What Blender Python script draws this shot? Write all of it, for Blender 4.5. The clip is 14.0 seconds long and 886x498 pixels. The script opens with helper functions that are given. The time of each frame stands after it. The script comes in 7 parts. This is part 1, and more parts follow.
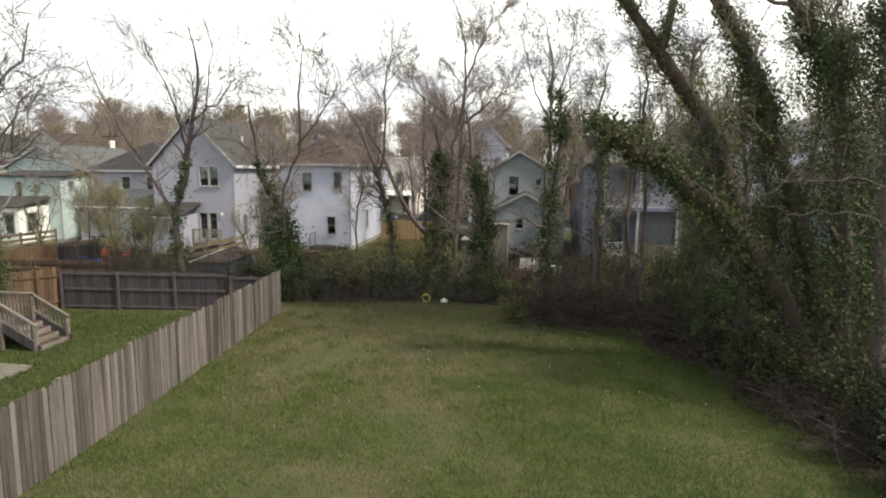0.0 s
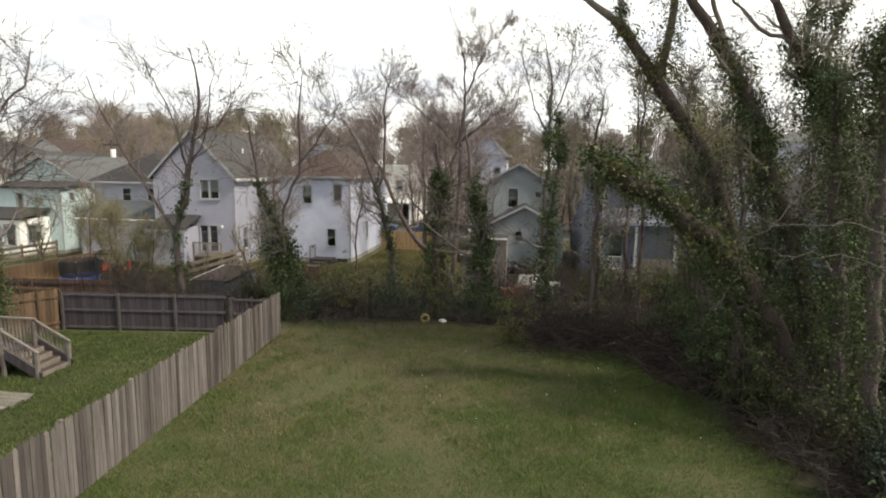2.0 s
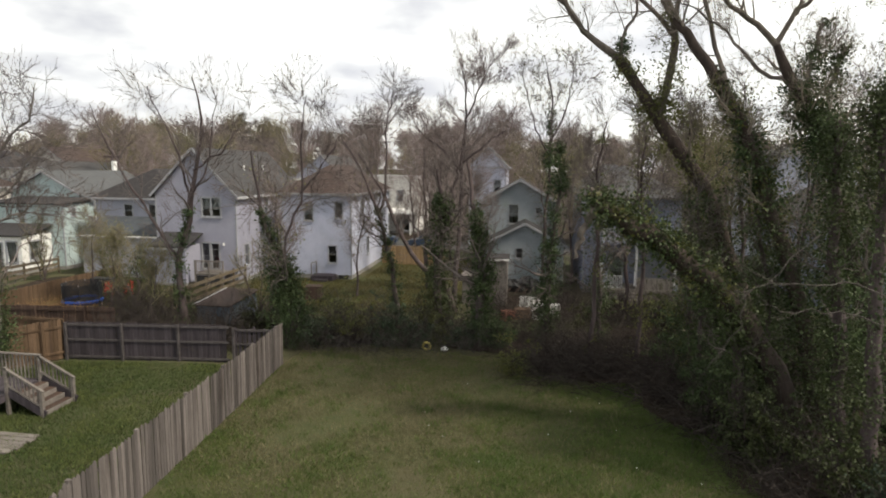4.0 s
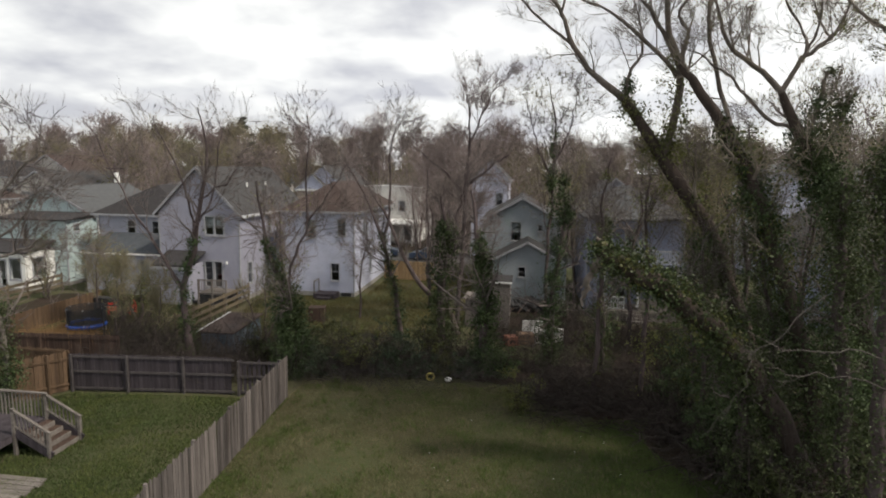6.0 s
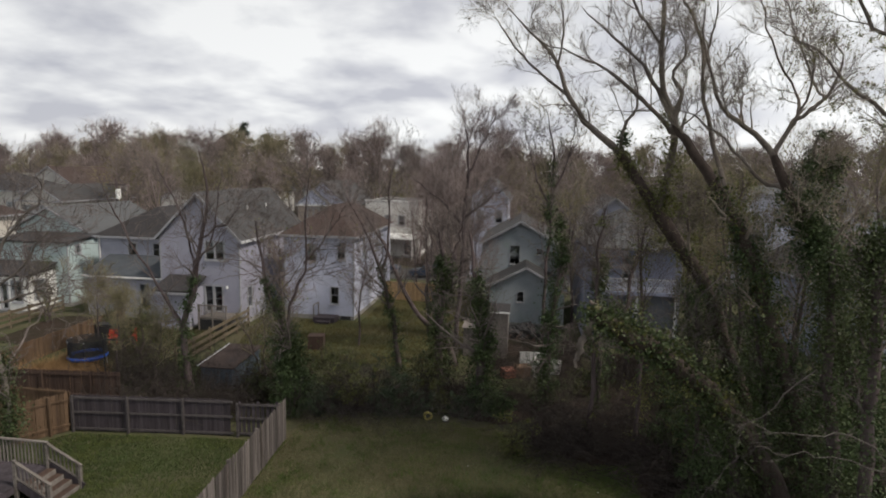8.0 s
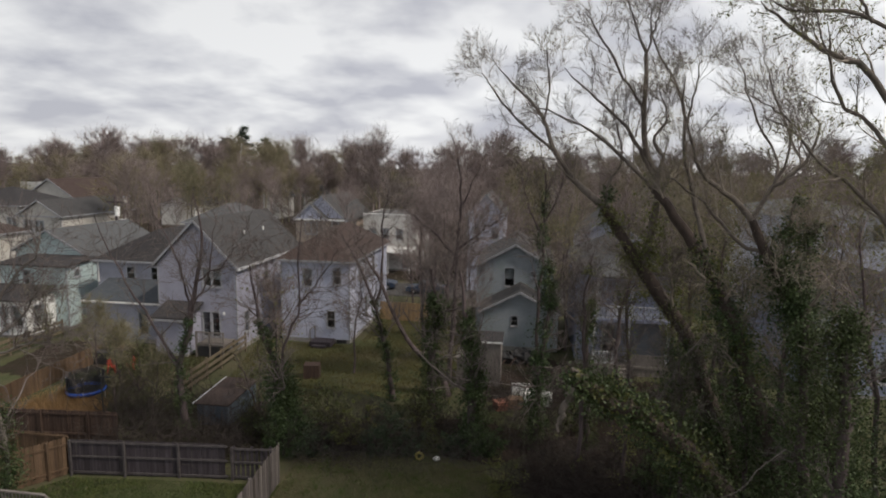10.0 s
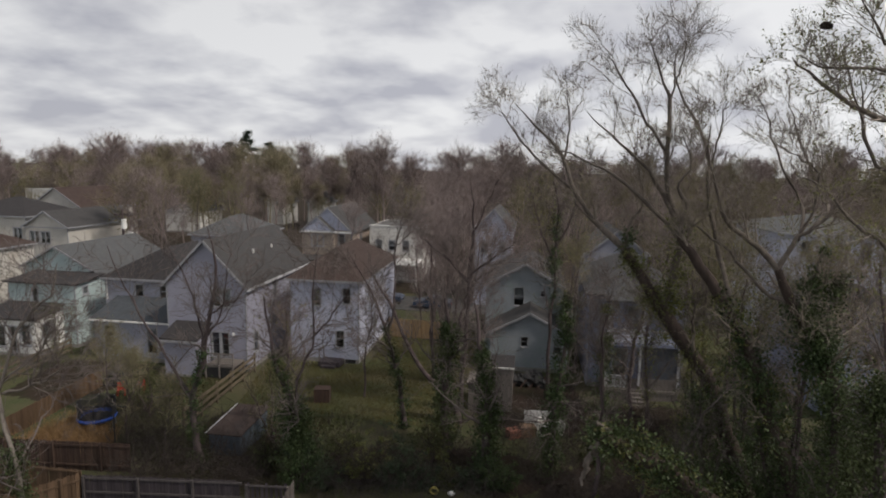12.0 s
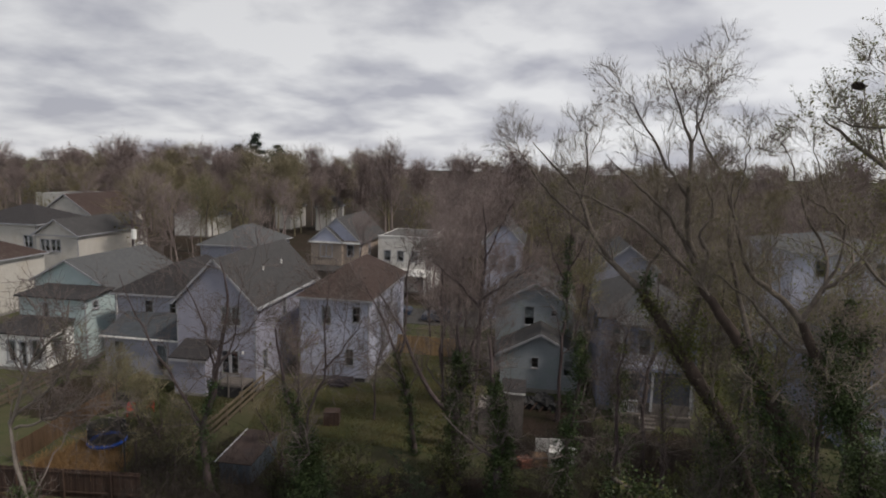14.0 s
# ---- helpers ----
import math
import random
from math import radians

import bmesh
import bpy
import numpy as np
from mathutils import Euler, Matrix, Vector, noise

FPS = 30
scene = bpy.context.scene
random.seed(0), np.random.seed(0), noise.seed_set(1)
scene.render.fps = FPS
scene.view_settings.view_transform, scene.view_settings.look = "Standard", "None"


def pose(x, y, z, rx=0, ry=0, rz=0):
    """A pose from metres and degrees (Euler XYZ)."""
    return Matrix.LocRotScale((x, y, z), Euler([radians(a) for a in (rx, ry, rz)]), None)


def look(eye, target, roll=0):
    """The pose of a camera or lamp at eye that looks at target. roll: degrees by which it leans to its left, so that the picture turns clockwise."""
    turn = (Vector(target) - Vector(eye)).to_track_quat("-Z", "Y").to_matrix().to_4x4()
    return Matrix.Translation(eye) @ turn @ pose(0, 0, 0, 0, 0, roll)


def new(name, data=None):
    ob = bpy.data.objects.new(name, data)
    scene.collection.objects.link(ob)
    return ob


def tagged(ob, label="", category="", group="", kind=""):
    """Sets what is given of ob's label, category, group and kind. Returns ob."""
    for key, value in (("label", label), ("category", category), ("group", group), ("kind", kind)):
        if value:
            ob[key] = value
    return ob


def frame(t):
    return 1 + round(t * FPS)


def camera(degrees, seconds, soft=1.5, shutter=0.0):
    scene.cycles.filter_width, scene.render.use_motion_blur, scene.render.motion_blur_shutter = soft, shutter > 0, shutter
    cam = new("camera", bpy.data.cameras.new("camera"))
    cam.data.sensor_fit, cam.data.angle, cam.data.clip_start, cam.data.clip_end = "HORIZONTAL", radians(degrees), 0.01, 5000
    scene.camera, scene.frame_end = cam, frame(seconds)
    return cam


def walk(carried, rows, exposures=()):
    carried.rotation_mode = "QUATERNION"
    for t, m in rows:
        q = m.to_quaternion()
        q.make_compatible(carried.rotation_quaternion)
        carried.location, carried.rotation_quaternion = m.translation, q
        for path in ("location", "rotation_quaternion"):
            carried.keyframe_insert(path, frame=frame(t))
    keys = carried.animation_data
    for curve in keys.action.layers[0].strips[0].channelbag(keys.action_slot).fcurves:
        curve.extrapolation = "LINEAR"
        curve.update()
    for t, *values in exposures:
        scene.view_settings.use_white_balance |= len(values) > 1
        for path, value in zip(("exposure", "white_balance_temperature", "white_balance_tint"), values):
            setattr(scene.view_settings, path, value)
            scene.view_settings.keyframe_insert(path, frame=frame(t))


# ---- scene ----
cam = camera(73.7, 14.0, soft=1.95)
PATH = [
    (0, (0.206, 0.136, 6.094), (-0.058, 2.099, 5.817), 0.7),
    (0.5, (0.218, 0.08, 6.247), (-0.047, 2.043, 5.973), 0.7),
    (1, (0.202, 0.031, 6.471), (-0.062, 1.994, 6.197), 0.8),
    (1.5, (0.248, 0.073, 6.715), (-0.016, 2.036, 6.441), 0.8),
    (2, (0.265, 0.1, 6.998), (0.0, 2.063, 6.724), 0.8),
    (2.5, (0.221, 0.156, 7.279), (-0.043, 2.119, 7.008), 0.9),
    (3, (0.181, 0.137, 7.57), (-0.083, 2.101, 7.299), 0.8),
    (5.5, (0.082, 0.157, 9.314), (-0.184, 2.121, 9.042), 0.9),
    (6, (-0.062, 0.218, 9.651), (-0.327, 2.182, 9.38), 1.0),
    (6.5, (-0.082, 0.289, 10.056), (-0.348, 2.252, 9.786), 1.0),
    (7, (-0.156, 0.229, 10.476), (-0.423, 2.193, 10.206), 1.1),
    (7.5, (-0.14, 0.209, 10.996), (-0.406, 2.173, 10.728), 1.2),
    (8, (0.053, 0.215, 11.483), (-0.215, 2.179, 11.216), 1.2),
    (10.5, (0.517, 0.115, 14.124), (0.246, 2.077, 13.846), 1.0),
    (11, (0.283, 0.124, 14.46), (0.012, 2.086, 14.186), 1.0),
    (11.5, (0.042, 0.229, 14.8), (-0.232, 2.191, 14.526), 1.1),
    (12, (-0.226, 0.42, 15.162), (-0.502, 2.382, 14.887), 1.2),
    (12.5, (-0.486, 0.584, 15.543), (-0.769, 2.544, 15.267), 1.4),
    (13, (-0.667, 0.662, 15.927), (-0.954, 2.622, 15.651), 1.5),
    (13.5, (-0.677, 0.754, 16.319), (-0.969, 2.713, 16.042), 1.6),
    (14, (-0.664, 0.846, 16.64), (-0.961, 2.805, 16.363), 1.6),
]
WALK = [(t, look(eye, target, roll)) for t, eye, target, roll in PATH]
walk(cam, WALK, [(0.0, -0.04, 6400, 6.0), (3.0, -0.28, 6380, 7.5), (5.5, -0.67, 6250, 9.5), (8.0, -0.95, 6130, 11.0), (10.5, -1.11, 6110, 12.0), (14.0, -1.33, 6080, 13.0)])

# ---- world and sun ----
SUN_TO = Vector((0.92, -0.25, 1.15)).normalized()
world = bpy.data.worlds.new("world")
scene.world = world
world.use_nodes = True
wt = world.node_tree
wt.nodes.clear()


def wnode(kind, **values):
    n = wt.nodes.new(kind)
    for key, value in values.items():
        n.inputs[key].default_value = value
    return n


def wmath(op, a, b=0.0):
    n = wt.nodes.new("ShaderNodeMath")
    n.operation = op
    for i, value in enumerate((a, b)):
        if isinstance(value, (int, float)):
            n.inputs[i].default_value = value
        else:
            wt.links.new(value, n.inputs[i])
    return n.outputs[0]


coord = wt.nodes.new("ShaderNodeTexCoord")
split = wt.nodes.new("ShaderNodeSeparateXYZ")
wt.links.new(coord.outputs["Generated"], split.inputs[0])
lift = wmath("ADD", wmath("MAXIMUM", split.outputs[2], 0.0), 0.25)
plane = wt.nodes.new("ShaderNodeCombineXYZ")
wt.links.new(wmath("DIVIDE", split.outputs[0], lift), plane.inputs[0])
wt.links.new(wmath("DIVIDE", split.outputs[1], lift), plane.inputs[1])
big = wnode("ShaderNodeTexNoise", Scale=1.75, Detail=8.0, Roughness=0.5, Distortion=0.1)
wt.links.new(plane.outputs[0], big.inputs["Vector"])
ramp = wt.nodes.new("ShaderNodeValToRGB")
ramp.color_ramp.elements[0].position, ramp.color_ramp.elements[0].color = 0.38, (1.17, 1.15, 1.18, 1)
ramp.color_ramp.elements[1].position, ramp.color_ramp.elements[1].color = 0.57, (2.04, 1.99, 1.86, 1)
wt.links.new(big.outputs[0], ramp.inputs[0])
sky = wt.nodes.new("ShaderNodeTexSky")
sky.sky_type, sky.sun_disc = "NISHITA", False
sky.sun_elevation = math.asin(SUN_TO.z)
sky.sun_rotation = math.atan2(SUN_TO.x, SUN_TO.y)
blue = wt.nodes.new("ShaderNodeBackground")
blue.inputs[1].default_value = 0.09
wt.links.new(sky.outputs[0], blue.inputs[0])
cloud = wt.nodes.new("ShaderNodeBackground")
glow = wt.nodes.new("ShaderNodeVectorMath")
glow.operation = "DOT_PRODUCT"
glow.inputs[1].default_value = SUN_TO
wt.links.new(coord.outputs["Generated"], glow.inputs[0])
low = wmath("SUBTRACT", 1.22, wmath("MULTIPLY", wmath("MAXIMUM", split.outputs[2], 0.0), 0.74))
wt.links.new(wmath("MULTIPLY", low, wmath("ADD", wmath("MULTIPLY", glow.outputs["Value"], 0.26), 0.96)), cloud.inputs[1])
wt.links.new(ramp.outputs[0], cloud.inputs[0])
both = wt.nodes.new("ShaderNodeMixShader")
both.inputs[0].default_value = 0.9
wt.links.new(blue.outputs[0], both.inputs[1])
wt.links.new(cloud.outputs[0], both.inputs[2])
world_out = wt.nodes.new("ShaderNodeOutputWorld")
wt.links.new(both.outputs[0], world_out.inputs[0])

sun_data = bpy.data.lights.new("sun", "SUN")
sun_data.energy, sun_data.angle, sun_data.color = 6.5, radians(8.0), (1.0, 0.88, 0.72)
sun = new("sun", sun_data)
sun.matrix_world = look(SUN_TO * 100, (0, 0, 0))

# ---- materials ----
def material(name, colours, scale=3.0, rough=0.8, bump=0.3, bump_scale=40.0, lap=0.0, island=0.0, stretch=(1, 1, 1), gloss=0.3,
             metal=0.0, through_light=0.0, stain=None, rand_object=0.0):
    """A procedural surface: two or three colours mixed by noise at two scales, fine relief, optional siding laps."""
    m = bpy.data.materials.new(name)
    m.use_nodes = True
    nt = m.node_tree
    bsdf = nt.nodes["Principled BSDF"]
    bsdf.inputs["Roughness"].default_value = rough
    bsdf.inputs["Specular IOR Level"].default_value = gloss
    bsdf.inputs["Metallic"].default_value = metal
    geo = nt.nodes.new("ShaderNodeNewGeometry")
    mapping = nt.nodes.new("ShaderNodeMapping")
    mapping.inputs["Scale"].default_value = stretch
    nt.links.new(geo.outputs["Position"], mapping.inputs[0])

    def tex(s, detail=6.0, rough_=0.6):
        n = nt.nodes.new("ShaderNodeTexNoise")
        n.inputs["Scale"].default_value, n.inputs["Detail"].default_value, n.inputs["Roughness"].default_value = s, detail, rough_
        nt.links.new(mapping.outputs[0], n.inputs["Vector"])
        return n.outputs[0]

    def mix(fac, a, b, mode="MIX"):
        n = nt.nodes.new("ShaderNodeMix")
        n.data_type, n.blend_type = "RGBA", mode
        for socket, value in ((n.inputs[0], fac), (n.inputs[6], a), (n.inputs[7], b)):
            if isinstance(value, float):
                socket.default_value = value
            elif isinstance(value, tuple):
                socket.default_value = (*value, 1)
            else:
                nt.links.new(value, socket)
        return n.outputs[2]

    def sharpen(value, low, high):
        n = nt.nodes.new("ShaderNodeMapRange")
        n.inputs[1].default_value, n.inputs[2].default_value = low, high
        nt.links.new(value, n.inputs[0])
        return n.outputs[0]

    colour = mix(sharpen(tex(scale), 0.35, 0.65), colours[0], colours[1])
    if len(colours) > 2:
        colour = mix(sharpen(tex(scale * 0.17, 3.0), 0.42, 0.68), colour, colours[2])
    fine = tex(bump_scale, 3.0)
    grey = nt.nodes.new("ShaderNodeMapRange")
    grey.inputs[1].default_value, grey.inputs[2].default_value, grey.inputs[3].default_value, grey.inputs[4].default_value = 0.3, 0.7, 0.8, 1.15
    nt.links.new(fine, grey.inputs[0])
    colour = mix(1.0, colour, grey.outputs[0], "MULTIPLY")
    if stain:
        colour = mix(sharpen(tex(scale * 0.45, 8.0, 0.7), 0.52, 0.72), colour, stain)
    if island or rand_object:
        if island:
            source = geo.outputs["Random Per Island"]
        else:
            info = nt.nodes.new("ShaderNodeObjectInfo")
            source = info.outputs["Random"]
        vary = nt.nodes.new("ShaderNodeMapRange")
        amount = island or rand_object
        vary.inputs[3].default_value, vary.inputs[4].default_value = 1.0 - amount, 1.0 + amount
        nt.links.new(source, vary.inputs[0])
        colour = mix(1.0, colour, vary.outputs[0], "MULTIPLY")
    nt.links.new(colour, bsdf.inputs["Base Color"])
    height = fine
    if lap:
        sep = nt.nodes.new("ShaderNodeSeparateXYZ")
        nt.links.new(geo.outputs["Position"], sep.inputs[0])
        saw = nt.nodes.new("ShaderNodeMath")
        saw.operation = "FRACT"
        div = nt.nodes.new("ShaderNodeMath")
        div.operation = "DIVIDE"
        div.inputs[1].default_value = lap
        nt.links.new(sep.outputs[2], div.inputs[0])
        nt.links.new(div.outputs[0], saw.inputs[0])
        joint = nt.nodes.new("ShaderNodeMapRange")
        joint.inputs[1].default_value, joint.inputs[2].default_value = 1.0, 0.82
        joint.inputs[3].default_value, joint.inputs[4].default_value = -3.0, 0.0
        nt.links.new(saw.outputs[0], joint.inputs[0])
        add = nt.nodes.new("ShaderNodeMath")
        add.operation = "ADD"
        nt.links.new(joint.outputs[0], add.inputs[0])
        nt.links.new(fine, add.inputs[1])
        height = add.outputs[0]
    b = nt.nodes.new("ShaderNodeBump")
    b.inputs["Strength"].default_value, b.inputs["Distance"].default_value = bump, 0.02
    nt.links.new(height, b.inputs["Height"])
    nt.links.new(b.outputs[0], bsdf.inputs["Normal"])
    if through_light:
        out = nt.nodes["Material Output"]
        trans = nt.nodes.new("ShaderNodeBsdfTranslucent")
        nt.links.new(colour, trans.inputs[0])
        mixer = nt.nodes.new("ShaderNodeMixShader")
        mixer.inputs[0].default_value = through_light
        nt.links.new(bsdf.outputs[0], mixer.inputs[1])
        nt.links.new(trans.outputs[0], mixer.inputs[2])
        nt.links.new(mixer.outputs[0], out.inputs[0])
    return m


def glass_material():
    m = bpy.data.materials.new("window glass")
    m.use_nodes = True
    bsdf = m.node_tree.nodes["Principled BSDF"]
    bsdf.inputs["Base Color"].default_value = (0.75, 0.8, 0.82, 1)
    bsdf.inputs["Roughness"].default_value = 0.03
    bsdf.inputs["Transmission Weight"].default_value = 1.0
    bsdf.inputs["IOR"].default_value = 1.45
    return m


GLASS = glass_material()
GRASS = material("lawn soil and turf", [(0.050, 0.062, 0.027), (0.072, 0.074, 0.037), (0.082, 0.073, 0.045)], 1.6, 0.95, 0.7, 26.0, gloss=0.1)
BLADE = material("yellow-green grass blades", [(0.114, 0.144, 0.043), (0.148, 0.164, 0.058)], 0.9, 0.7, 0.1, 30.0, island=0.22, gloss=0.3, through_light=0.42)
BLADE_RICH = material("lush grass blades", [(0.061, 0.090, 0.029), (0.090, 0.112, 0.043)], 0.9, 0.7, 0.1, 30.0, island=0.3, gloss=0.2, through_light=0.38)
LITTER = material("dead leaves and soil", [(0.031, 0.022, 0.017), (0.046, 0.034, 0.027), (0.026, 0.025, 0.014)], 2.5, 0.95, 1.0, 25.0, gloss=0.1)
ASPHALT = material("asphalt", [(0.050, 0.050, 0.052), (0.071, 0.070, 0.067)], 2.0, 0.9, 0.4, 60.0)
PICKET = material("weathered picket wood", [(0.086, 0.075, 0.070), (0.135, 0.118, 0.112)], 6.0, 0.9, 0.5, 40.0, stretch=(1, 1, 0.08), stain=(0.030, 0.022, 0.018), rand_object=0.46)
PLANK_DARK = material("dark grey fence wood", [(0.035, 0.030, 0.034), (0.061, 0.051, 0.059)], 6.0, 0.9, 0.5, 40.0, stretch=(1, 1, 0.08), stain=(0.020, 0.015, 0.018), rand_object=0.24)
PLANK_TAN = material("orange-brown fence wood", [(0.088, 0.056, 0.032), (0.121, 0.079, 0.050)], 5.0, 0.85, 0.5, 40.0, stretch=(1, 1, 0.08), stain=(0.054, 0.033, 0.022), rand_object=0.2)
PLANK_BROWN = material("dark brown fence wood", [(0.046, 0.029, 0.024), (0.076, 0.050, 0.038)], 5.0, 0.9, 0.5, 40.0, stretch=(1, 1, 0.08), rand_object=0.2)
RAILWOOD = material("weathered fence rail", [(0.058, 0.051, 0.052), (0.086, 0.077, 0.077)], 5.0, 0.9, 0.4, 40.0, stain=(0.040, 0.034, 0.035))
DECKWOOD = material("weathered deck wood", [(0.136, 0.118, 0.109), (0.190, 0.174, 0.155)], 5.0, 0.9, 0.4, 40.0, stretch=(0.2, 1, 1), stain=(0.077, 0.065, 0.056), rand_object=0.15)
TRIM = material("pale grey trim paint", [(0.290, 0.297, 0.323), (0.330, 0.337, 0.356)], 3.0, 0.6, 0.1, 60.0, stain=(0.238, 0.238, 0.251))
WHITE = material("white paint", [(0.72, 0.72, 0.70), (0.80, 0.80, 0.78)], 3.0, 0.55, 0.1, 60.0, stain=(0.6, 0.59, 0.55))
SIDE_WHITE = material("white lap siding", [(0.396, 0.418, 0.524), (0.454, 0.472, 0.578)], 1.2, 0.6, 0.25, 50.0, lap=0.13, stain=(0.351, 0.365, 0.430))
SIDE_GREY = material("pale grey lap siding", [(0.272, 0.272, 0.335), (0.302, 0.303, 0.366)], 1.2, 0.6, 0.25, 50.0, lap=0.12, stain=(0.240, 0.240, 0.286))
SIDE_LIGHT = material("light grey lap siding", [(0.267, 0.278, 0.335), (0.305, 0.309, 0.368)], 1.2, 0.6, 0.25, 50.0, lap=0.12, stain=(0.240, 0.245, 0.279))
SIDE_MINT = material("mint green lap siding", [(0.368, 0.458, 0.464), (0.420, 0.501, 0.503)], 1.2, 0.6, 0.25, 50.0, lap=0.12, stain=(0.336, 0.410, 0.413))
SIDE_GREEN = material("grey-green lap siding", [(0.240, 0.269, 0.293), (0.279, 0.307, 0.330)], 1.2, 0.65, 0.25, 50.0, lap=0.12, stain=(0.220, 0.270, 0.260))
SIDE_BLUE = material("slate blue lap siding", [(0.211, 0.234, 0.331), (0.257, 0.280, 0.377)], 1.2, 0.65, 0.25, 50.0, lap=0.12, stain=(0.189, 0.196, 0.257))
SIDE_CREAM = material("cream lap siding", [(0.440, 0.421, 0.387), (0.497, 0.480, 0.444)], 1.2, 0.65, 0.25, 50.0, lap=0.12, stain=(0.426, 0.387, 0.333))
SIDE_TAN = material("tan lap siding", [(0.285, 0.238, 0.198), (0.333, 0.277, 0.230)], 1.2, 0.65, 0.25, 50.0, lap=0.12)
STUCCO = material("stained white stucco", [(0.527, 0.518, 0.493), (0.595, 0.586, 0.561)], 1.5, 0.85, 0.3, 40.0, stain=(0.425, 0.408, 0.374))
ROOF_GREY = material("grey asphalt shingles", [(0.049, 0.048, 0.049), (0.066, 0.064, 0.065)], 3.0, 0.9, 0.5, 25.0, lap=0.09, stain=(0.040, 0.040, 0.042))
ROOF_PALE = material("pale grey shingles", [(0.074, 0.076, 0.081), (0.095, 0.098, 0.101)], 3.0, 0.9, 0.5, 25.0, lap=0.09, stain=(0.080, 0.084, 0.083))
ROOF_DARK = material("dark shingles", [(0.028, 0.026, 0.028), (0.042, 0.039, 0.040)], 3.0, 0.9, 0.5, 25.0, lap=0.09)
ROOF_BROWN = material("brown shingles", [(0.043, 0.028, 0.025), (0.061, 0.042, 0.036)], 3.0, 0.9, 0.5, 25.0, lap=0.09, stain=(0.073, 0.057, 0.049))
RUST = material("rusty felt roofing", [(0.050, 0.034, 0.029), (0.071, 0.053, 0.048)], 2.0, 0.9, 0.4, 25.0, stain=(0.036, 0.033, 0.036))
ROOF_METAL = material("blue-grey metal roofing", [(0.046, 0.053, 0.062), (0.068, 0.075, 0.084)], 3.0, 0.8, 0.2, 25.0, stain=(0.042, 0.046, 0.050))
# Shade of the unlit rooms is put into this dark floor and ceiling colour.
DARKROOM = material("interior plaster with room dimness in its colour", [(0.084, 0.084, 0.084), (0.118, 0.113, 0.109)], 2.0, 0.9, 0.1, 30.0)
CURTAIN = material("grey window blind", [(0.30, 0.30, 0.31), (0.36, 0.36, 0.36)], 2.0, 0.9, 0.3, 30.0, lap=0.05)
SCREEN = material("dark insect screen", [(0.070, 0.078, 0.095), (0.090, 0.098, 0.115)], 3.0, 0.7, 0.1, 90.0)
PORCH = material("dull grey-white porch paint", [(0.460, 0.470, 0.500), (0.540, 0.550, 0.570)], 3.0, 0.6, 0.1, 50.0, stain=(0.3, 0.3, 0.31))
FOUND = material("concrete block", [(0.202, 0.193, 0.185), (0.260, 0.252, 0.235)], 3.0, 0.9, 0.4, 30.0, lap=0.2)
BRICK = material("red brick", [(0.202, 0.084, 0.059), (0.252, 0.118, 0.084)], 6.0, 0.9, 0.5, 40.0, lap=0.075)
# Colour darkened so that the leaning trees' lower trunks recede.
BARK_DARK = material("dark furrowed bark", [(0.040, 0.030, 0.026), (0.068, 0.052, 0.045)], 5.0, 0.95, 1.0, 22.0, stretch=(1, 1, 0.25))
BARK = material("grey-brown bark", [(0.061, 0.046, 0.046), (0.102, 0.080, 0.081)], 5.0, 0.95, 1.0, 22.0, stretch=(1, 1, 0.25), stain=(0.041, 0.029, 0.030))
BARK_PALE = material("pale grey bark", [(0.130, 0.112, 0.098), (0.185, 0.165, 0.146)], 5.0, 0.95, 0.8, 22.0, stretch=(1, 1, 0.25))
TWIG = material("bare twigs", [(0.104, 0.087, 0.082), (0.150, 0.127, 0.119)], 2.0, 0.9, 0.2, 30.0, island=0.25)
TWIG_RED = material("reddish-brown bare twigs", [(0.180, 0.146, 0.138), (0.243, 0.198, 0.186)], 0.15, 0.9, 0.2, 30.0, island=0.3)
TWIG_OLIVE = material("budding olive twigs", [(0.168, 0.152, 0.094), (0.218, 0.190, 0.125)], 0.3, 0.9, 0.2, 30.0, island=0.3)
DEADWOOD = material("dead brush", [(0.032, 0.025, 0.023), (0.059, 0.049, 0.043)], 2.0, 0.95, 0.3, 30.0, island=0.4)
# Limb bark and twigs of the leaning trees: sunlight painted in as paler colour.
BARK_LIT = material("grey limb bark with sunlight in its colour", [(0.106, 0.089, 0.078), (0.161, 0.138, 0.122)], 5.0, 0.95, 0.8, 22.0, stretch=(1, 1, 0.3), stain=(0.081, 0.071, 0.052))
TWIG_LIT = material("grey-brown twigs with sunlight in their colour", [(0.185, 0.157, 0.132), (0.252, 0.218, 0.185)], 2.0, 0.9, 0.2, 30.0, island=0.25)
DEADBRANCH = material("weathered dead branch", [(0.065, 0.056, 0.052), (0.102, 0.091, 0.083)], 5.0, 0.95, 0.6, 22.0)
PLANK_NEW = material("new tan fence wood", [(0.285, 0.190, 0.100), (0.350, 0.245, 0.140)], 5.0, 0.85, 0.4, 40.0, stretch=(1, 1, 0.08), rand_object=0.15)
PLANK_OLIVE = material("weathered tan fence wood", [(0.108, 0.086, 0.059), (0.152, 0.124, 0.086)], 5.0, 0.85, 0.5, 40.0, stretch=(1, 1, 0.08), stain=(0.068, 0.053, 0.038), rand_object=0.2)
BLADE_MIX = material("green grass blades", [(0.076, 0.122, 0.029), (0.108, 0.148, 0.042)], 0.9, 0.7, 0.1, 30.0, island=0.22, gloss=0.3, through_light=0.42)
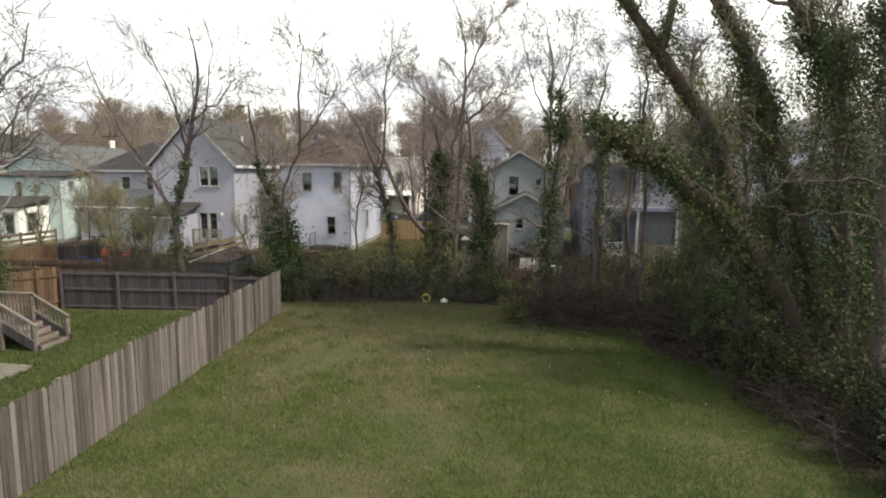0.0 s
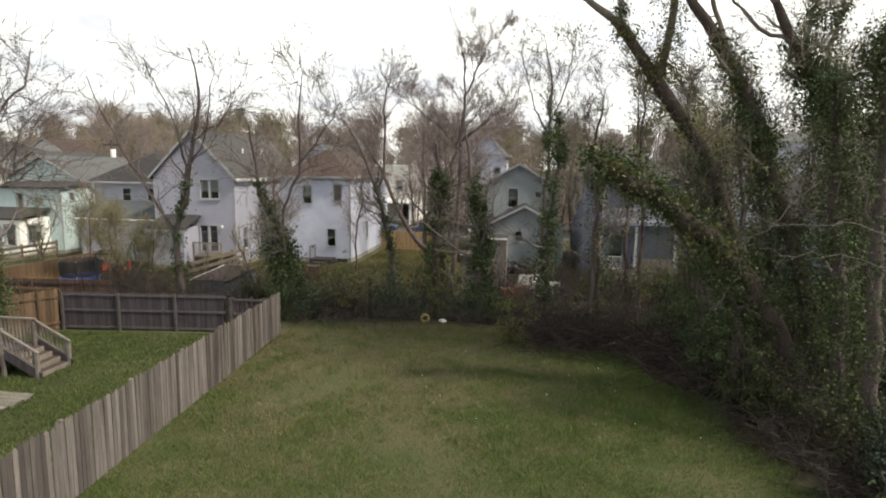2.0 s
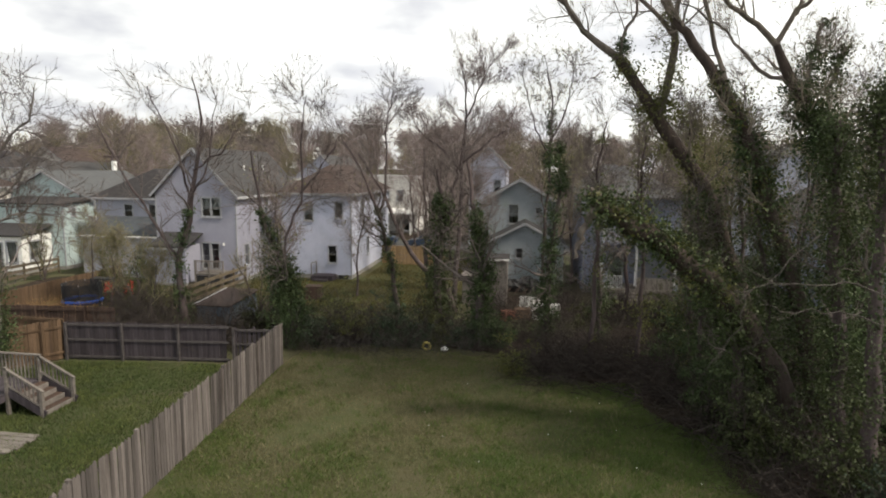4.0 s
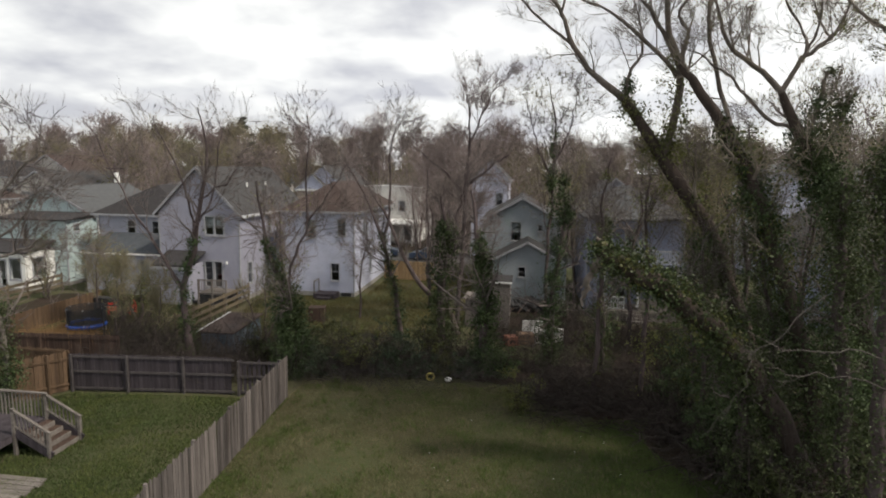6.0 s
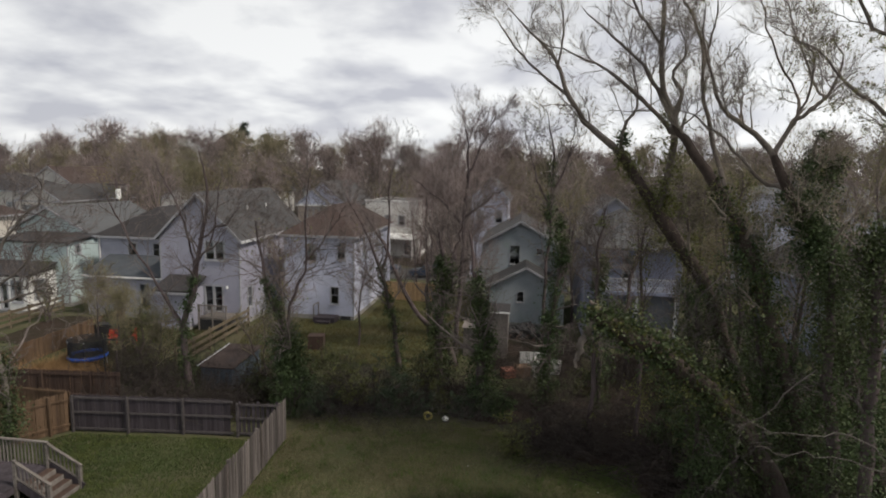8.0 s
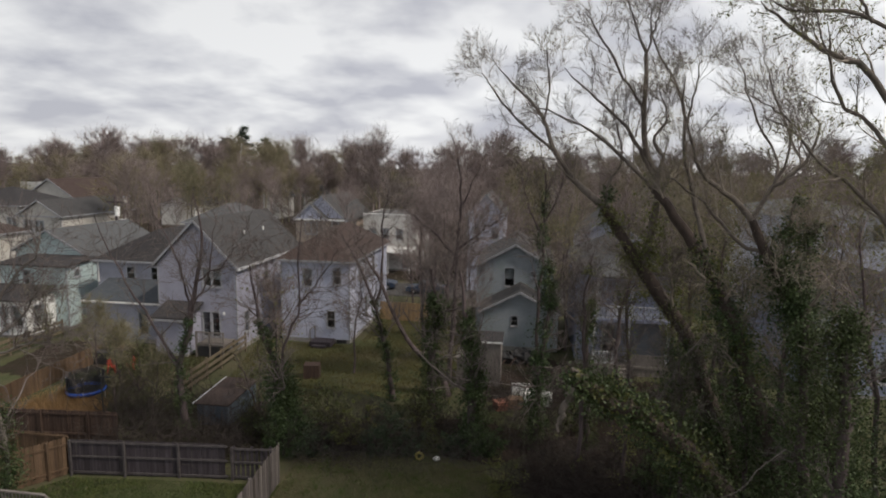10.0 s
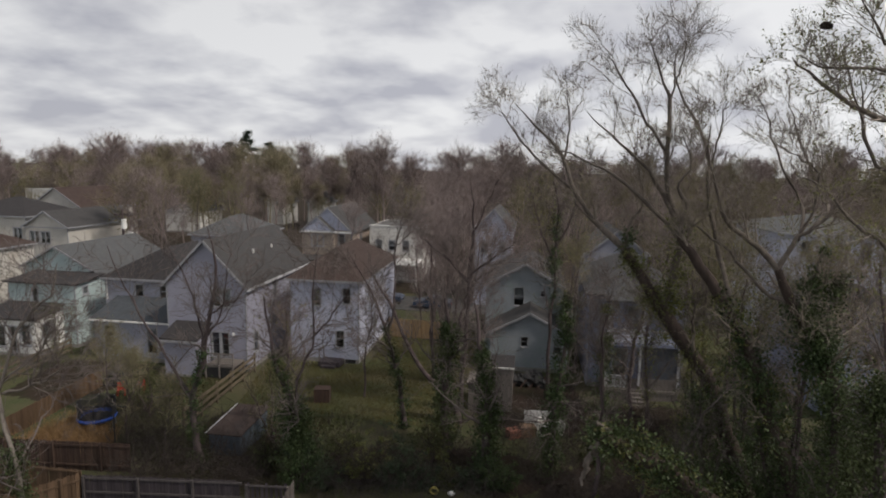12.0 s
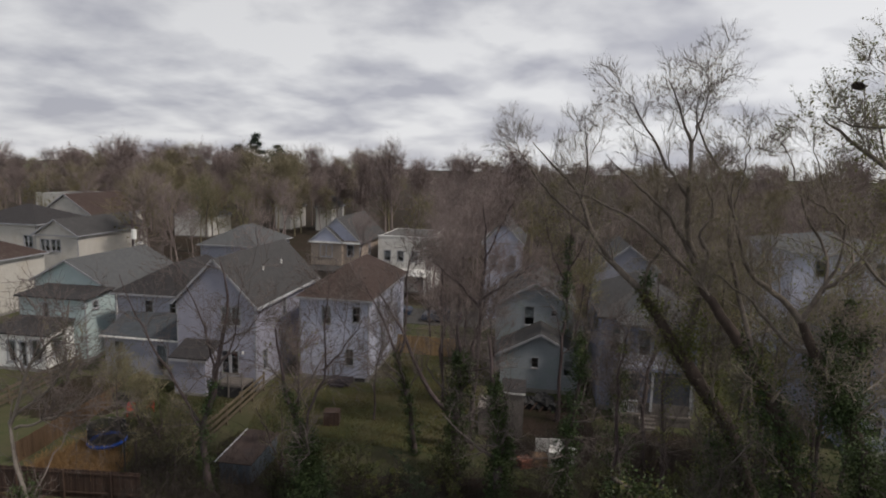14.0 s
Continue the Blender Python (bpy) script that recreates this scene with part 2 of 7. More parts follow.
BLADE_DRY = material("dry tan grass blades", [(0.168, 0.158, 0.086), (0.212, 0.194, 0.114)], 0.9, 0.75, 0.1, 30.0, island=0.22, gloss=0.2, through_light=0.35)
BLADE_ROUGH = material("rough back-yard grass", [(0.050, 0.054, 0.019), (0.068, 0.065, 0.030), (0.080, 0.063, 0.038)], 0.7, 0.75, 0.1, 30.0, island=0.45, gloss=0.2, through_light=0.3)
BLADE_OLIVE = material("olive-yellow rough grass", [(0.109, 0.101, 0.034), (0.147, 0.126, 0.054)], 0.5, 0.75, 0.1, 30.0, island=0.3, gloss=0.2, through_light=0.35)
IVY = material("ivy leaves", [(0.035, 0.058, 0.023), (0.063, 0.092, 0.036), (0.051, 0.061, 0.024)], 1.2, 0.5, 0.1, 30.0, island=0.45, gloss=0.22, through_light=0.2)
IVY_YELLOW = material("yellow-green leaves", [(0.093, 0.108, 0.029), (0.140, 0.139, 0.049)], 1.0, 0.5, 0.1, 30.0, island=0.45, gloss=0.4, through_light=0.4)
EVERGREEN = material("dark evergreen shrub leaves", [(0.026, 0.042, 0.021), (0.042, 0.061, 0.030)], 1.0, 0.5, 0.1, 30.0, island=0.4, gloss=0.3, through_light=0.15)
SHRUB = material("shrub leaves", [(0.053, 0.065, 0.022), (0.088, 0.093, 0.036)], 1.0, 0.5, 0.1, 30.0, island=0.5, gloss=0.3, through_light=0.28)
WOODLEAF = material("olive spring leaves", [(0.115, 0.110, 0.042), (0.170, 0.150, 0.068)], 0.08, 0.7, 0.1, 10.0, island=0.35, gloss=0.1, through_light=0.3)
BUD = material("young leaves", [(0.170, 0.185, 0.062), (0.230, 0.225, 0.100)], 1.0, 0.6, 0.1, 30.0, island=0.4, gloss=0.2, through_light=0.5)
STRAW = material("dry tall grass", [(0.218, 0.134, 0.059), (0.286, 0.185, 0.092)], 1.5, 0.9, 0.1, 30.0, island=0.4, through_light=0.2)
PINE = material("pine needles", [(0.020, 0.033, 0.020), (0.033, 0.048, 0.028)], 0.4, 0.8, 0.1, 10.0, island=0.4)
STEEL = material("dull steel", [(0.30, 0.30, 0.31), (0.36, 0.36, 0.37)], 4.0, 0.45, 0.1, 60.0, metal=0.8)
BLACK = material("black rubber", [(0.02, 0.02, 0.022), (0.035, 0.035, 0.036)], 5.0, 0.7, 0.2, 60.0)
BLUEPAD = material("blue vinyl", [(0.015, 0.05, 0.25), (0.02, 0.07, 0.32)], 3.0, 0.45, 0.1, 40.0)
RED = material("red plastic", [(0.330, 0.030, 0.021), (0.372, 0.042, 0.030)], 3.0, 0.45, 0.1, 40.0)
YELLOW = material("yellow plastic", [(0.260, 0.220, 0.060), (0.300, 0.260, 0.080)], 3.0, 0.5, 0.1, 40.0)
CARD = material("brown cardboard", [(0.168, 0.109, 0.076), (0.218, 0.151, 0.101)], 4.0, 0.9, 0.2, 40.0)
BOARD = material("grey-brown board siding", [(0.160, 0.143, 0.134), (0.210, 0.189, 0.172)], 4.0, 0.9, 0.4, 40.0, stretch=(1, 1, 0.1), stain=(0.109, 0.097, 0.092))
BLUEGREY = material("blue-grey painted boards", [(0.095, 0.120, 0.152), (0.126, 0.152, 0.183)], 4.0, 0.7, 0.4, 40.0, stretch=(1, 1, 0.2))
CARPAINT = material("dark blue car paint", [(0.04, 0.06, 0.10), (0.05, 0.07, 0.12)], 2.0, 0.25, 0.02, 40.0, gloss=0.6)
CARSILVER = material("silver car paint", [(0.42, 0.43, 0.45), (0.48, 0.49, 0.50)], 2.0, 0.25, 0.02, 40.0, gloss=0.6)
LENS = material("red lamp lens", [(0.35, 0.02, 0.02), (0.4, 0.03, 0.03)], 2.0, 0.2, 0.02, 40.0)


# ---- mesh helpers ----
class Geo:
    """A growing list of corners and faces."""

    def __init__(self):
        self.v, self.f = [], []

    def poly(self, *corners):
        n = len(self.v)
        self.v += [tuple(c) for c in corners]
        self.f.append(tuple(range(n, n + len(corners))))
        return self

    def box(self, x0, x1, y0, y1, z0, z1):
        n = len(self.v)
        self.v += [(x, y, z) for z in (z0, z1) for y in (y0, y1) for x in (x0, x1)]
        self.f += [tuple(n + i for i in q) for q in ((0, 2, 3, 1), (4, 5, 7, 6), (0, 1, 5, 4), (1, 3, 7, 5), (3, 2, 6, 7), (2, 0, 4, 6))]
        return self

    def beam(self, a, b, w, h=None):
        """A square bar from a to b."""
        a, b, h = Vector(a), Vector(b), h or w
        t = (b - a).normalized()
        ref = Vector((0, 0, 1)) if abs(t.z) < 0.9 else Vector((0, 1, 0))
        u = t.cross(ref).normalized() * w / 2
        v = u.cross(t).normalized() * h / 2
        n = len(self.v)
        self.v += [tuple(p + su * u + sv * v) for p in (a, b) for su, sv in ((-1, -1), (1, -1), (1, 1), (-1, 1))]
        self.f += [tuple(n + i for i in q) for q in ((0, 3, 2, 1), (4, 5, 6, 7), (0, 1, 5, 4), (1, 2, 6, 5), (2, 3, 7, 6), (3, 0, 4, 7))]
        return self

    def tube(self, a, b, r0, r1=None, sides=10):
        a, b, r1 = Vector(a), Vector(b), r0 if r1 is None else r1
        t = (b - a).normalized()
        ref = Vector((0, 0, 1)) if abs(t.z) < 0.9 else Vector((0, 1, 0))
        u = t.cross(ref).normalized()
        v = u.cross(t)
        n = len(self.v)
        for p, r in ((a, r0), (b, r1)):
            self.v += [tuple(p + r * (math.cos(q) * u + math.sin(q) * v)) for q in (2 * math.pi * i / sides for i in range(sides))]
        self.f += [(n + i, n + (i + 1) % sides, n + sides + (i + 1) % sides, n + sides + i) for i in range(sides)]
        self.f += [tuple(n + i for i in reversed(range(sides))), tuple(n + sides + i for i in range(sides))]
        return self

    def ring(self, centre, radius, r, normal="z", sides=20, minor=8):
        n = len(self.v)
        for i in range(sides):
            q = 2 * math.pi * i / sides
            for j in range(minor):
                s = 2 * math.pi * j / minor
                a, b, c = (radius + r * math.cos(s)) * math.cos(q), (radius + r * math.cos(s)) * math.sin(q), r * math.sin(s)
                d = (a, b, c) if normal == "z" else (a, c, b) if normal == "y" else (c, a, b)
                self.v.append(tuple(centre[k] + d[k] for k in range(3)))
        self.f += [(n + i * minor + j, n + ((i + 1) % sides) * minor + j, n + ((i + 1) % sides) * minor + (j + 1) % minor, n + i * minor + (j + 1) % minor) for i in range(sides) for j in range(minor)]
        return self

    def lump(self, c, rx, ry, rz, seed=0, rings=7, sides=10, rough_=0.15):
        rng = random.Random(seed)
        n = len(self.v)
        for i in range(rings + 1):
            p = math.pi * i / rings
            for j in range(sides):
                q = 2 * math.pi * j / sides
                k = 1 + rng.uniform(-rough_, rough_)
                self.v.append((c[0] + k * rx * math.sin(p) * math.cos(q), c[1] + k * ry * math.sin(p) * math.sin(q), c[2] + k * rz * math.cos(p)))
        self.f += [(n + i * sides + j, n + (i + 1) * sides + j, n + (i + 1) * sides + (j + 1) % sides, n + i * sides + (j + 1) % sides) for i in range(rings) for j in range(sides)]
        return self


def big_mesh(name, verts, faces, smooth=False):
    """A mesh from arrays of corners and equal-sided faces."""
    me = bpy.data.meshes.new(name)
    verts, faces = np.asarray(verts, np.float32), np.asarray(faces, np.int32)
    me.vertices.add(len(verts))
    me.vertices.foreach_set("co", verts.ravel())
    me.loops.add(faces.size)
    me.loops.foreach_set("vertex_index", faces.ravel())
    me.polygons.add(len(faces))
    me.polygons.foreach_set("loop_start", np.arange(0, faces.size, faces.shape[1], dtype=np.int32))
    if smooth:
        me.polygons.foreach_set("use_smooth", np.ones(len(faces), bool))
    me.update(calc_edges=True)
    me.validate()
    return me


def thing(name, place, label, category, group="", kind=""):
    ob = new(name)
    ob.location = place
    ob.empty_display_size = 0.2
    return tagged(ob, label, category, group, kind)


def top_of(ob):
    while ob.parent:
        ob = ob.parent
    return ob


def part(name, geo, mat, parent, label="", smooth=False):
    """One mesh part, given in world coordinates, under a thing or a part that has no turn of its own."""
    me = bpy.data.meshes.new(name)
    if isinstance(geo, Geo):
        base = top_of(parent).location
        me.from_pydata([(v[0] - base[0], v[1] - base[1], v[2] - base[2]) for v in geo.v], [], geo.f)
        if smooth:
            me.polygons.foreach_set("use_smooth", [True] * len(me.polygons))
        me.update()
    else:
        verts, faces = geo
        me = big_mesh(name, np.asarray(verts) - np.array(top_of(parent).location), faces, smooth)
    me.materials.append(mat)
    ob = new(name, me)
    ob.parent = parent
    return tagged(ob, label)


def solid(name, geo, mat, label, category, group="", kind="", smooth=False):
    """A thing that is one mesh, in world coordinates."""
    if isinstance(geo, Geo):
        me = bpy.data.meshes.new(name)
        me.from_pydata(geo.v, [], geo.f)
        if smooth:
            me.polygons.foreach_set("use_smooth", [True] * len(me.polygons))
        me.update()
    else:
        me = big_mesh(name, *geo, smooth)
    me.materials.append(mat)
    return tagged(new(name, me), label, category, group, kind)


def piece(name, me, parent, m):
    """One of many alike pieces on shared mesh data, at the pose m within its thing."""
    ob = new(name, me)
    ob.parent = parent
    ob.matrix_basis = m
    return ob


def mesh_of(name, geo, mat):
    me = bpy.data.meshes.new(name)
    me.from_pydata(geo.v, [], geo.f)
    me.materials.append(mat)
    return me


# ---- branches and leaves ----
def tubes(P, R, sides):
    """Tapered tubes along the polylines P (count, points, 3) with the radii R (count, points)."""
    B, n, _ = P.shape
    T = np.gradient(P, axis=1)
    T /= np.linalg.norm(T, axis=2, keepdims=True) + 1e-9
    ref = np.where(np.abs(T[:, :1, 2:3]) < 0.8, np.array([0, 0, 1.0]), np.array([0, 1.0, 0.05]))
    U = np.cross(T, np.broadcast_to(ref, T.shape))
    U /= np.linalg.norm(U, axis=2, keepdims=True) + 1e-9
    V = np.cross(T, U)
    a = np.arange(sides) * 2 * np.pi / sides
    ring = P[:, :, None] + R[:, :, None, None] * (np.cos(a)[:, None] * U[:, :, None] + np.sin(a)[:, None] * V[:, :, None])
    i, j, k = np.meshgrid(np.arange(B), np.arange(n - 1), np.arange(sides), indexing="ij")
    base = (i * n + j) * sides
    faces = np.stack([base + k, base + (k + 1) % sides, base + sides + (k + 1) % sides, base + sides + k], -1)
    return ring.reshape(-1, 3), faces.reshape(-1, 4)


def joined(sets):
    verts, faces, n = [], [], 0
    for v, f in sets:
        verts.append(v)
        faces.append(f + n)
        n += len(v)
    return np.concatenate(verts), np.concatenate(faces)


def spline(points, n, rng=None, wobble=0.0):
    """n points along a smooth curve through the given ones."""
    p = np.array(points, float)
    p = np.vstack([2 * p[0] - p[1], p, 2 * p[-1] - p[-2]])
    s = np.linspace(0, len(points) - 1 - 1e-6, n)
    i, t = s.astype(int), (s % 1)[:, None]
    a, b, c, d = p[i], p[i + 1], p[i + 2], p[i + 3]
    q = 0.5 * (2 * b + (c - a) * t + (2 * a - 5 * b + 4 * c - d) * t ** 2 + (3 * b - a - 3 * c + d) * t ** 3)
    if rng is not None and wobble:
        q[1:-1] += rng.normal(0, wobble, (n - 2, 3))
    return q


def sprout(P, R, count, rng, low, length, spread, up, n, thin=0.55, tip=0.004, kink=0.10):
    """count young branches on each of the branches P."""
    B, m, _ = P.shape
    t = rng.uniform(low, 0.98, (B, count))
    s = t * (m - 1)
    i = np.minimum(s.astype(int), m - 2)
    w = (s - i)[..., None]
    rows = np.arange(B)[:, None]
    start = P[rows, i] * (1 - w) + P[rows, i + 1] * w
    r0 = (R[rows, i] * (1 - w[..., 0]) + R[rows, i + 1] * w[..., 0]) * thin
    along = P[rows, i + 1] - P[rows, i]
    along /= np.linalg.norm(along, axis=2, keepdims=True) + 1e-9
    side = rng.normal(0, 1, along.shape)
    side -= (side * along).sum(2, keepdims=True) * along
    side /= np.linalg.norm(side, axis=2, keepdims=True) + 1e-9
    ang = np.radians(spread) * rng.uniform(0.6, 1.25, (B, count, 1))
    way = along * np.cos(ang) + side * np.sin(ang)
    way[..., 2] += up * rng.uniform(0.3, 1.2, (B, count))
    way /= np.linalg.norm(way, axis=2, keepdims=True)
    size = length * rng.uniform(0.55, 1.25, (B, count, 1)) * (1.15 - 0.6 * t[..., None])
    u = np.linspace(0, 1, n)[None, None, :, None]
    walk_ = np.cumsum(rng.normal(0, kink, (B, count, n, 3)), axis=2) * u
    bend = np.zeros((B, count, 1, 3))
    bend[..., 2] = up * 0.5
    Q = start[:, :, None] + size[:, :, None] * (way[:, :, None] * u + bend * u ** 2 + walk_ * 0.6)
    Q[:, :, 0] = start
    r0 = np.maximum(r0, tip * 1.3)
    S = r0[..., None] * (1 - u[..., 0]) + tip * u[..., 0]
    return Q.reshape(-1, n, 3), S.reshape(-1, n)


def leaf_set(C, size, rng):
    """Folded pointed leaves at the places C."""
    N = len(C)
    a = rng.normal(0, 1, (N, 3))
    a /= np.linalg.norm(a, axis=1, keepdims=True)
    b = np.cross(a, rng.normal(0, 1, (N, 3)))
    b /= np.linalg.norm(b, axis=1, keepdims=True)
    c = np.cross(a, b)
    s = size * rng.uniform(0.6, 1.35, (N, 1))
    verts = np.stack([C - a * s * 0.5, C + b * s * 0.38 + c * s * 0.12, C + a * s * 0.55, C - b * s * 0.38 + c * s * 0.12], 1).reshape(-1, 3)
    k = np.arange(N)[:, None] * 4
    return verts, np.concatenate([k + [0, 1, 2], k + [0, 2, 3]], 0)


def slivers(P, R, count, rng, length, spread, width):
    """Twig tips, count on each of the branches P: slim three-cornered blades of wood."""
    Q, _ = sprout(P, R, count, rng, 0.1, length, spread, 0.2, 2)
    a, b = Q[:, 0], Q[:, 1]
    side = np.cross(b - a, rng.normal(0, 1, a.shape))
    side *= width / (np.linalg.norm(side, axis=1, keepdims=True) + 1e-9)
    v = np.stack([a - side, a + side, b], 1).reshape(-1, 3)
    return v, np.arange(len(v)).reshape(-1, 3)


def triangles(v, f):
    """The same mesh in three-cornered faces."""
    return (v, f) if f.shape[1] == 3 else (v, np.concatenate([f[:, [0, 1, 2]], f[:, [0, 2, 3]]]))


def field(x, y, size, seed):
    """Smooth random values over the ground, 0 to 1."""
    g = np.random.default_rng(seed).uniform(0, 1, (64, 64))
    a, b = x / size + 200, y / size + 200
    i, j = np.floor(a).astype(int), np.floor(b).astype(int)
    u, w = a - i, b - j
    u, w = u * u * (3 - 2 * u), w * w * (3 - 2 * w)
    i, j, k, l = i % 64, j % 64, (i + 1) % 64, (j + 1) % 64
    return (g[i, j] * (1 - u) + g[k, j] * u) * (1 - w) + (g[i, l] * (1 - u) + g[k, l] * u) * w


def around(points, radii, count, rng, clump=0.27, low=0.0, high=1.0):
    """Leaf places in ragged clumps around a curve."""
    line = spline(points, 60)
    rad = np.interp(np.linspace(0, 1, 60), np.linspace(0, 1, len(radii)), radii)
    clumps = max(6, count // 56)
    i = rng.integers(int(low * 59), int(high * 59) + 1, clumps)
    d = rng.normal(0, 1, (clumps, 3))
    d /= np.linalg.norm(d, axis=1, keepdims=True)
    centre = line[i] + d * (rad[i] * rng.uniform(0.1, 0.9, clumps))[:, None]
    k = rng.integers(0, clumps, count)
    return centre[k] + rng.normal(0, 1, (count, 3)) * (clump * rng.uniform(0.5, 1.2, clumps))[k][:, None] * np.minimum(1.0, 0.3 + rad[i])[k][:, None]


def turned(points):
    """The tree survey's places, swung onto the plan of the houses."""
    c, q = math.cos(-0.05506), math.sin(-0.05506)
    return [(0.206 + (x - 0.714) * c - (y - 0.536) * q, 0.136 + (x - 0.714) * q + (y - 0.536) * c, z) for x, y, z in points]


def ground_z(y):
    """The ground falls gently towards the far yards."""
    return -0.5 * min(1.0, max(0.0, (y - 27.0) / 15.0))


# ---- ground ----
def build_ground():
    xs = np.unique(np.concatenate([np.linspace(-1800, -60, 16), np.linspace(-60, -14, 24), np.linspace(-14, 14, 100), np.linspace(14, 60, 20), np.linspace(60, 1800, 16)]))
    ys = np.unique(np.concatenate([np.linspace(-400, -5, 12), np.linspace(-5, 30, 120), np.linspace(30, 70, 40), np.linspace(70, 2500, 26)]))
    X, Y = np.meshgrid(xs, ys)
    Z = -0.5 * np.clip((Y - 27) / 15, 0, 1)
    near = (np.abs(X) < 30) & (Y > -5) & (Y < 60)
    Z = Z + near * (0.03 * np.sin(X * 0.9 + 1.3 * np.sin(Y * 0.5)) * np.cos(Y * 0.7) - 0.02)
    n, m = len(xs), len(ys)
    i, j = np.meshgrid(np.arange(n - 1), np.arange(m - 1))
    k = j * n + i
    faces = np.stack([k, k + 1, k + n + 1, k + n], -1).reshape(-1, 4)
    solid("ground", (np.stack([X, Y, Z], -1).reshape(-1, 3), faces), GRASS, "uneven ground of worn grass and soil", "ground", kind="structure", smooth=True)


def patch(name, outline, mat, label, category, lift_, seed):
    """A low ragged mound of litter or soil with an uneven rim."""
    rng = random.Random(seed)
    g = Geo()
    p = spline(outline + outline[:1], 120)[:-1]
    c = p.mean(0)
    rows = []
    for s, z in ((1.0, -0.03), (0.97, 0.5), (0.8, 0.9), (0.5, 1.0), (0.2, 1.0)):
        row = []
        for q in p:
            k = s * (1 + rng.uniform(-0.05, 0.05))
            x, y = c[0] + (q[0] - c[0]) * k, c[1] + (q[1] - c[1]) * k
            row.append(len(g.v))
            g.v.append((x, y, ground_z(y) + (z * lift_ * rng.uniform(0.7, 1.3) if z > 0 else z)))
        rows.append(row)
    for a, b in zip(rows, rows[1:]):
        g.f += [(a[i], a[(i + 1) % 120 % len(a)], b[(i + 1) % len(b)], b[i]) for i in range(len(a))]
    g.f.append(tuple(rows[-1]))
    return solid(name, g, mat, label, category, kind="structure")


build_ground()
for k, (x, y, a, b) in enumerate(((-6.5, 28.2, 3.6, 2.4), (-1.5, 28.6, 3.0, 2.6), (3.2, 26.2, 2.8, 3.0), (6.6, 22.0, 2.0, 3.0), (8.6, 17.0, 2.4, 3.2), (9.6, 12.6, 2.4, 2.6), (11.5, 22.0, 3.5, 6.0), (8.0, 29.0, 4.0, 3.4))):
    patch("soil", [(x + a * math.cos(q) * (1 + 0.15 * math.sin(3 * q + k)), y + b * math.sin(q) * (1 + 0.15 * math.cos(2 * q + k)), 0) for q in np.linspace(0, 2 * math.pi, 12)[:-1]],
          LITTER, "leaf litter and bare soil under the thicket", "soil", 0.04, 30 + k)
woodland = Geo()
for a in np.arange(-620, 420, 40):
    for b, c in ((71, 110), (110, 200), (200, 340), (340, 620), (620, 2400)):
        woodland.poly((a, b, -0.47), (a + 40, b, -0.47), (a + 40, c, -0.47), (a, c, -0.47))
solid("woodland_floor", woodland, LITTER, "brown leaf litter on the woodland floor", "soil", kind="structure")
patch("soil", [(-2, 34.5, 0), (2.5, 33.5, 0), (4, 38, 0), (3, 43.5, 0), (-2.5, 44, 0), (-3.5, 38, 0)], LITTER, "bare soil of a cluttered back yard", "soil", 0.04, 4)
patch("soil", [(2.5, 28.5, 0), (8, 27, 0), (14.5, 29, 0), (16, 35, 0), (12, 39.5, 0), (6, 39, 0), (4.2, 34, 0)], LITTER, "leaf litter and bare soil among brambles", "soil", 0.05, 6)
patch("soil", [(-34, 33, 0), (-29, 33, 0), (-27.5, 40, 0), (-33, 41, 0), (-35.3, 40, 0)], LITTER, "bare trodden soil behind the house", "soil", 0.03, 5)
street = Geo()
for a, b in zip(np.linspace(-160, 60, 23), np.linspace(-160, 60, 23)[1:]):
    street.poly((a, 62.5, -0.45), (b, 62.5, -0.45), (b, 69.5, -0.45), (a, 69.5, -0.45))
    street.poly((a, 62.5, -0.6), (b, 62.5, -0.6), (b, 62.5, -0.45), (a, 62.5, -0.45))
solid("road", street, ASPHALT, "grey asphalt street behind the houses", "road", kind="structure")


# ---- houses ----
def wall_mesh(g, o, u, n, length, z0, z1, holes, thick=0.2, gable=None):
    """A wall with openings: o its lower corner, u along it, n outwards. gable: (height of the peak, place of the peak along u)."""
    o, u, n = Vector(o), Vector(u), Vector(n)
    us = sorted({0.0, length, *[h for hole in holes for h in hole[:2]]})
    zs = sorted({z0, z1, *[h for hole in holes for h in hole[2:4]]})

    def at(a, z, d):
        return o + u * a - n * d + Vector((0, 0, z - o.z))
    for d in (0.0, thick):
        for a, b in zip(us, us[1:]):
            for c, e in zip(zs, zs[1:]):
                if any(h[0] - 1e-6 <= a and b <= h[1] + 1e-6 and h[2] - 1e-6 <= c and e <= h[3] + 1e-6 for h in holes):
                    continue
                q = (at(a, c, d), at(b, c, d), at(b, e, d), at(a, e, d))
                g.poly(*(q if d == 0 else q[::-1]))
    for h in holes:
        c = [(h[0], h[2]), (h[1], h[2]), (h[1], h[3]), (h[0], h[3])]
        for (a, z), (b, w) in zip(c, c[1:] + c[:1]):
            g.poly(at(a, z, 0), at(b, w, 0), at(b, w, thick), at(a, z, thick))
    c = [(0, z0), (length, z0), (length, z1), (0, z1)]
    for (a, z), (b, w) in zip(c, c[1:] + c[:1]):
        g.poly(at(a, z, thick), at(b, w, thick), at(b, w, 0), at(a, z, 0))
    if gable:
        peak, k = gable
        for d in (0.0, thick):
            q = (at(0, z1, d), at(length, z1, d), at(k, peak, d))
            g.poly(*(q if d == 0 else q[::-1]))
        for a, z, b, w in ((0, z1, k, peak), (k, peak, length, z1)):
            g.poly(at(a, z, 0), at(b, w, 0), at(b, w, thick), at(a, z, thick))


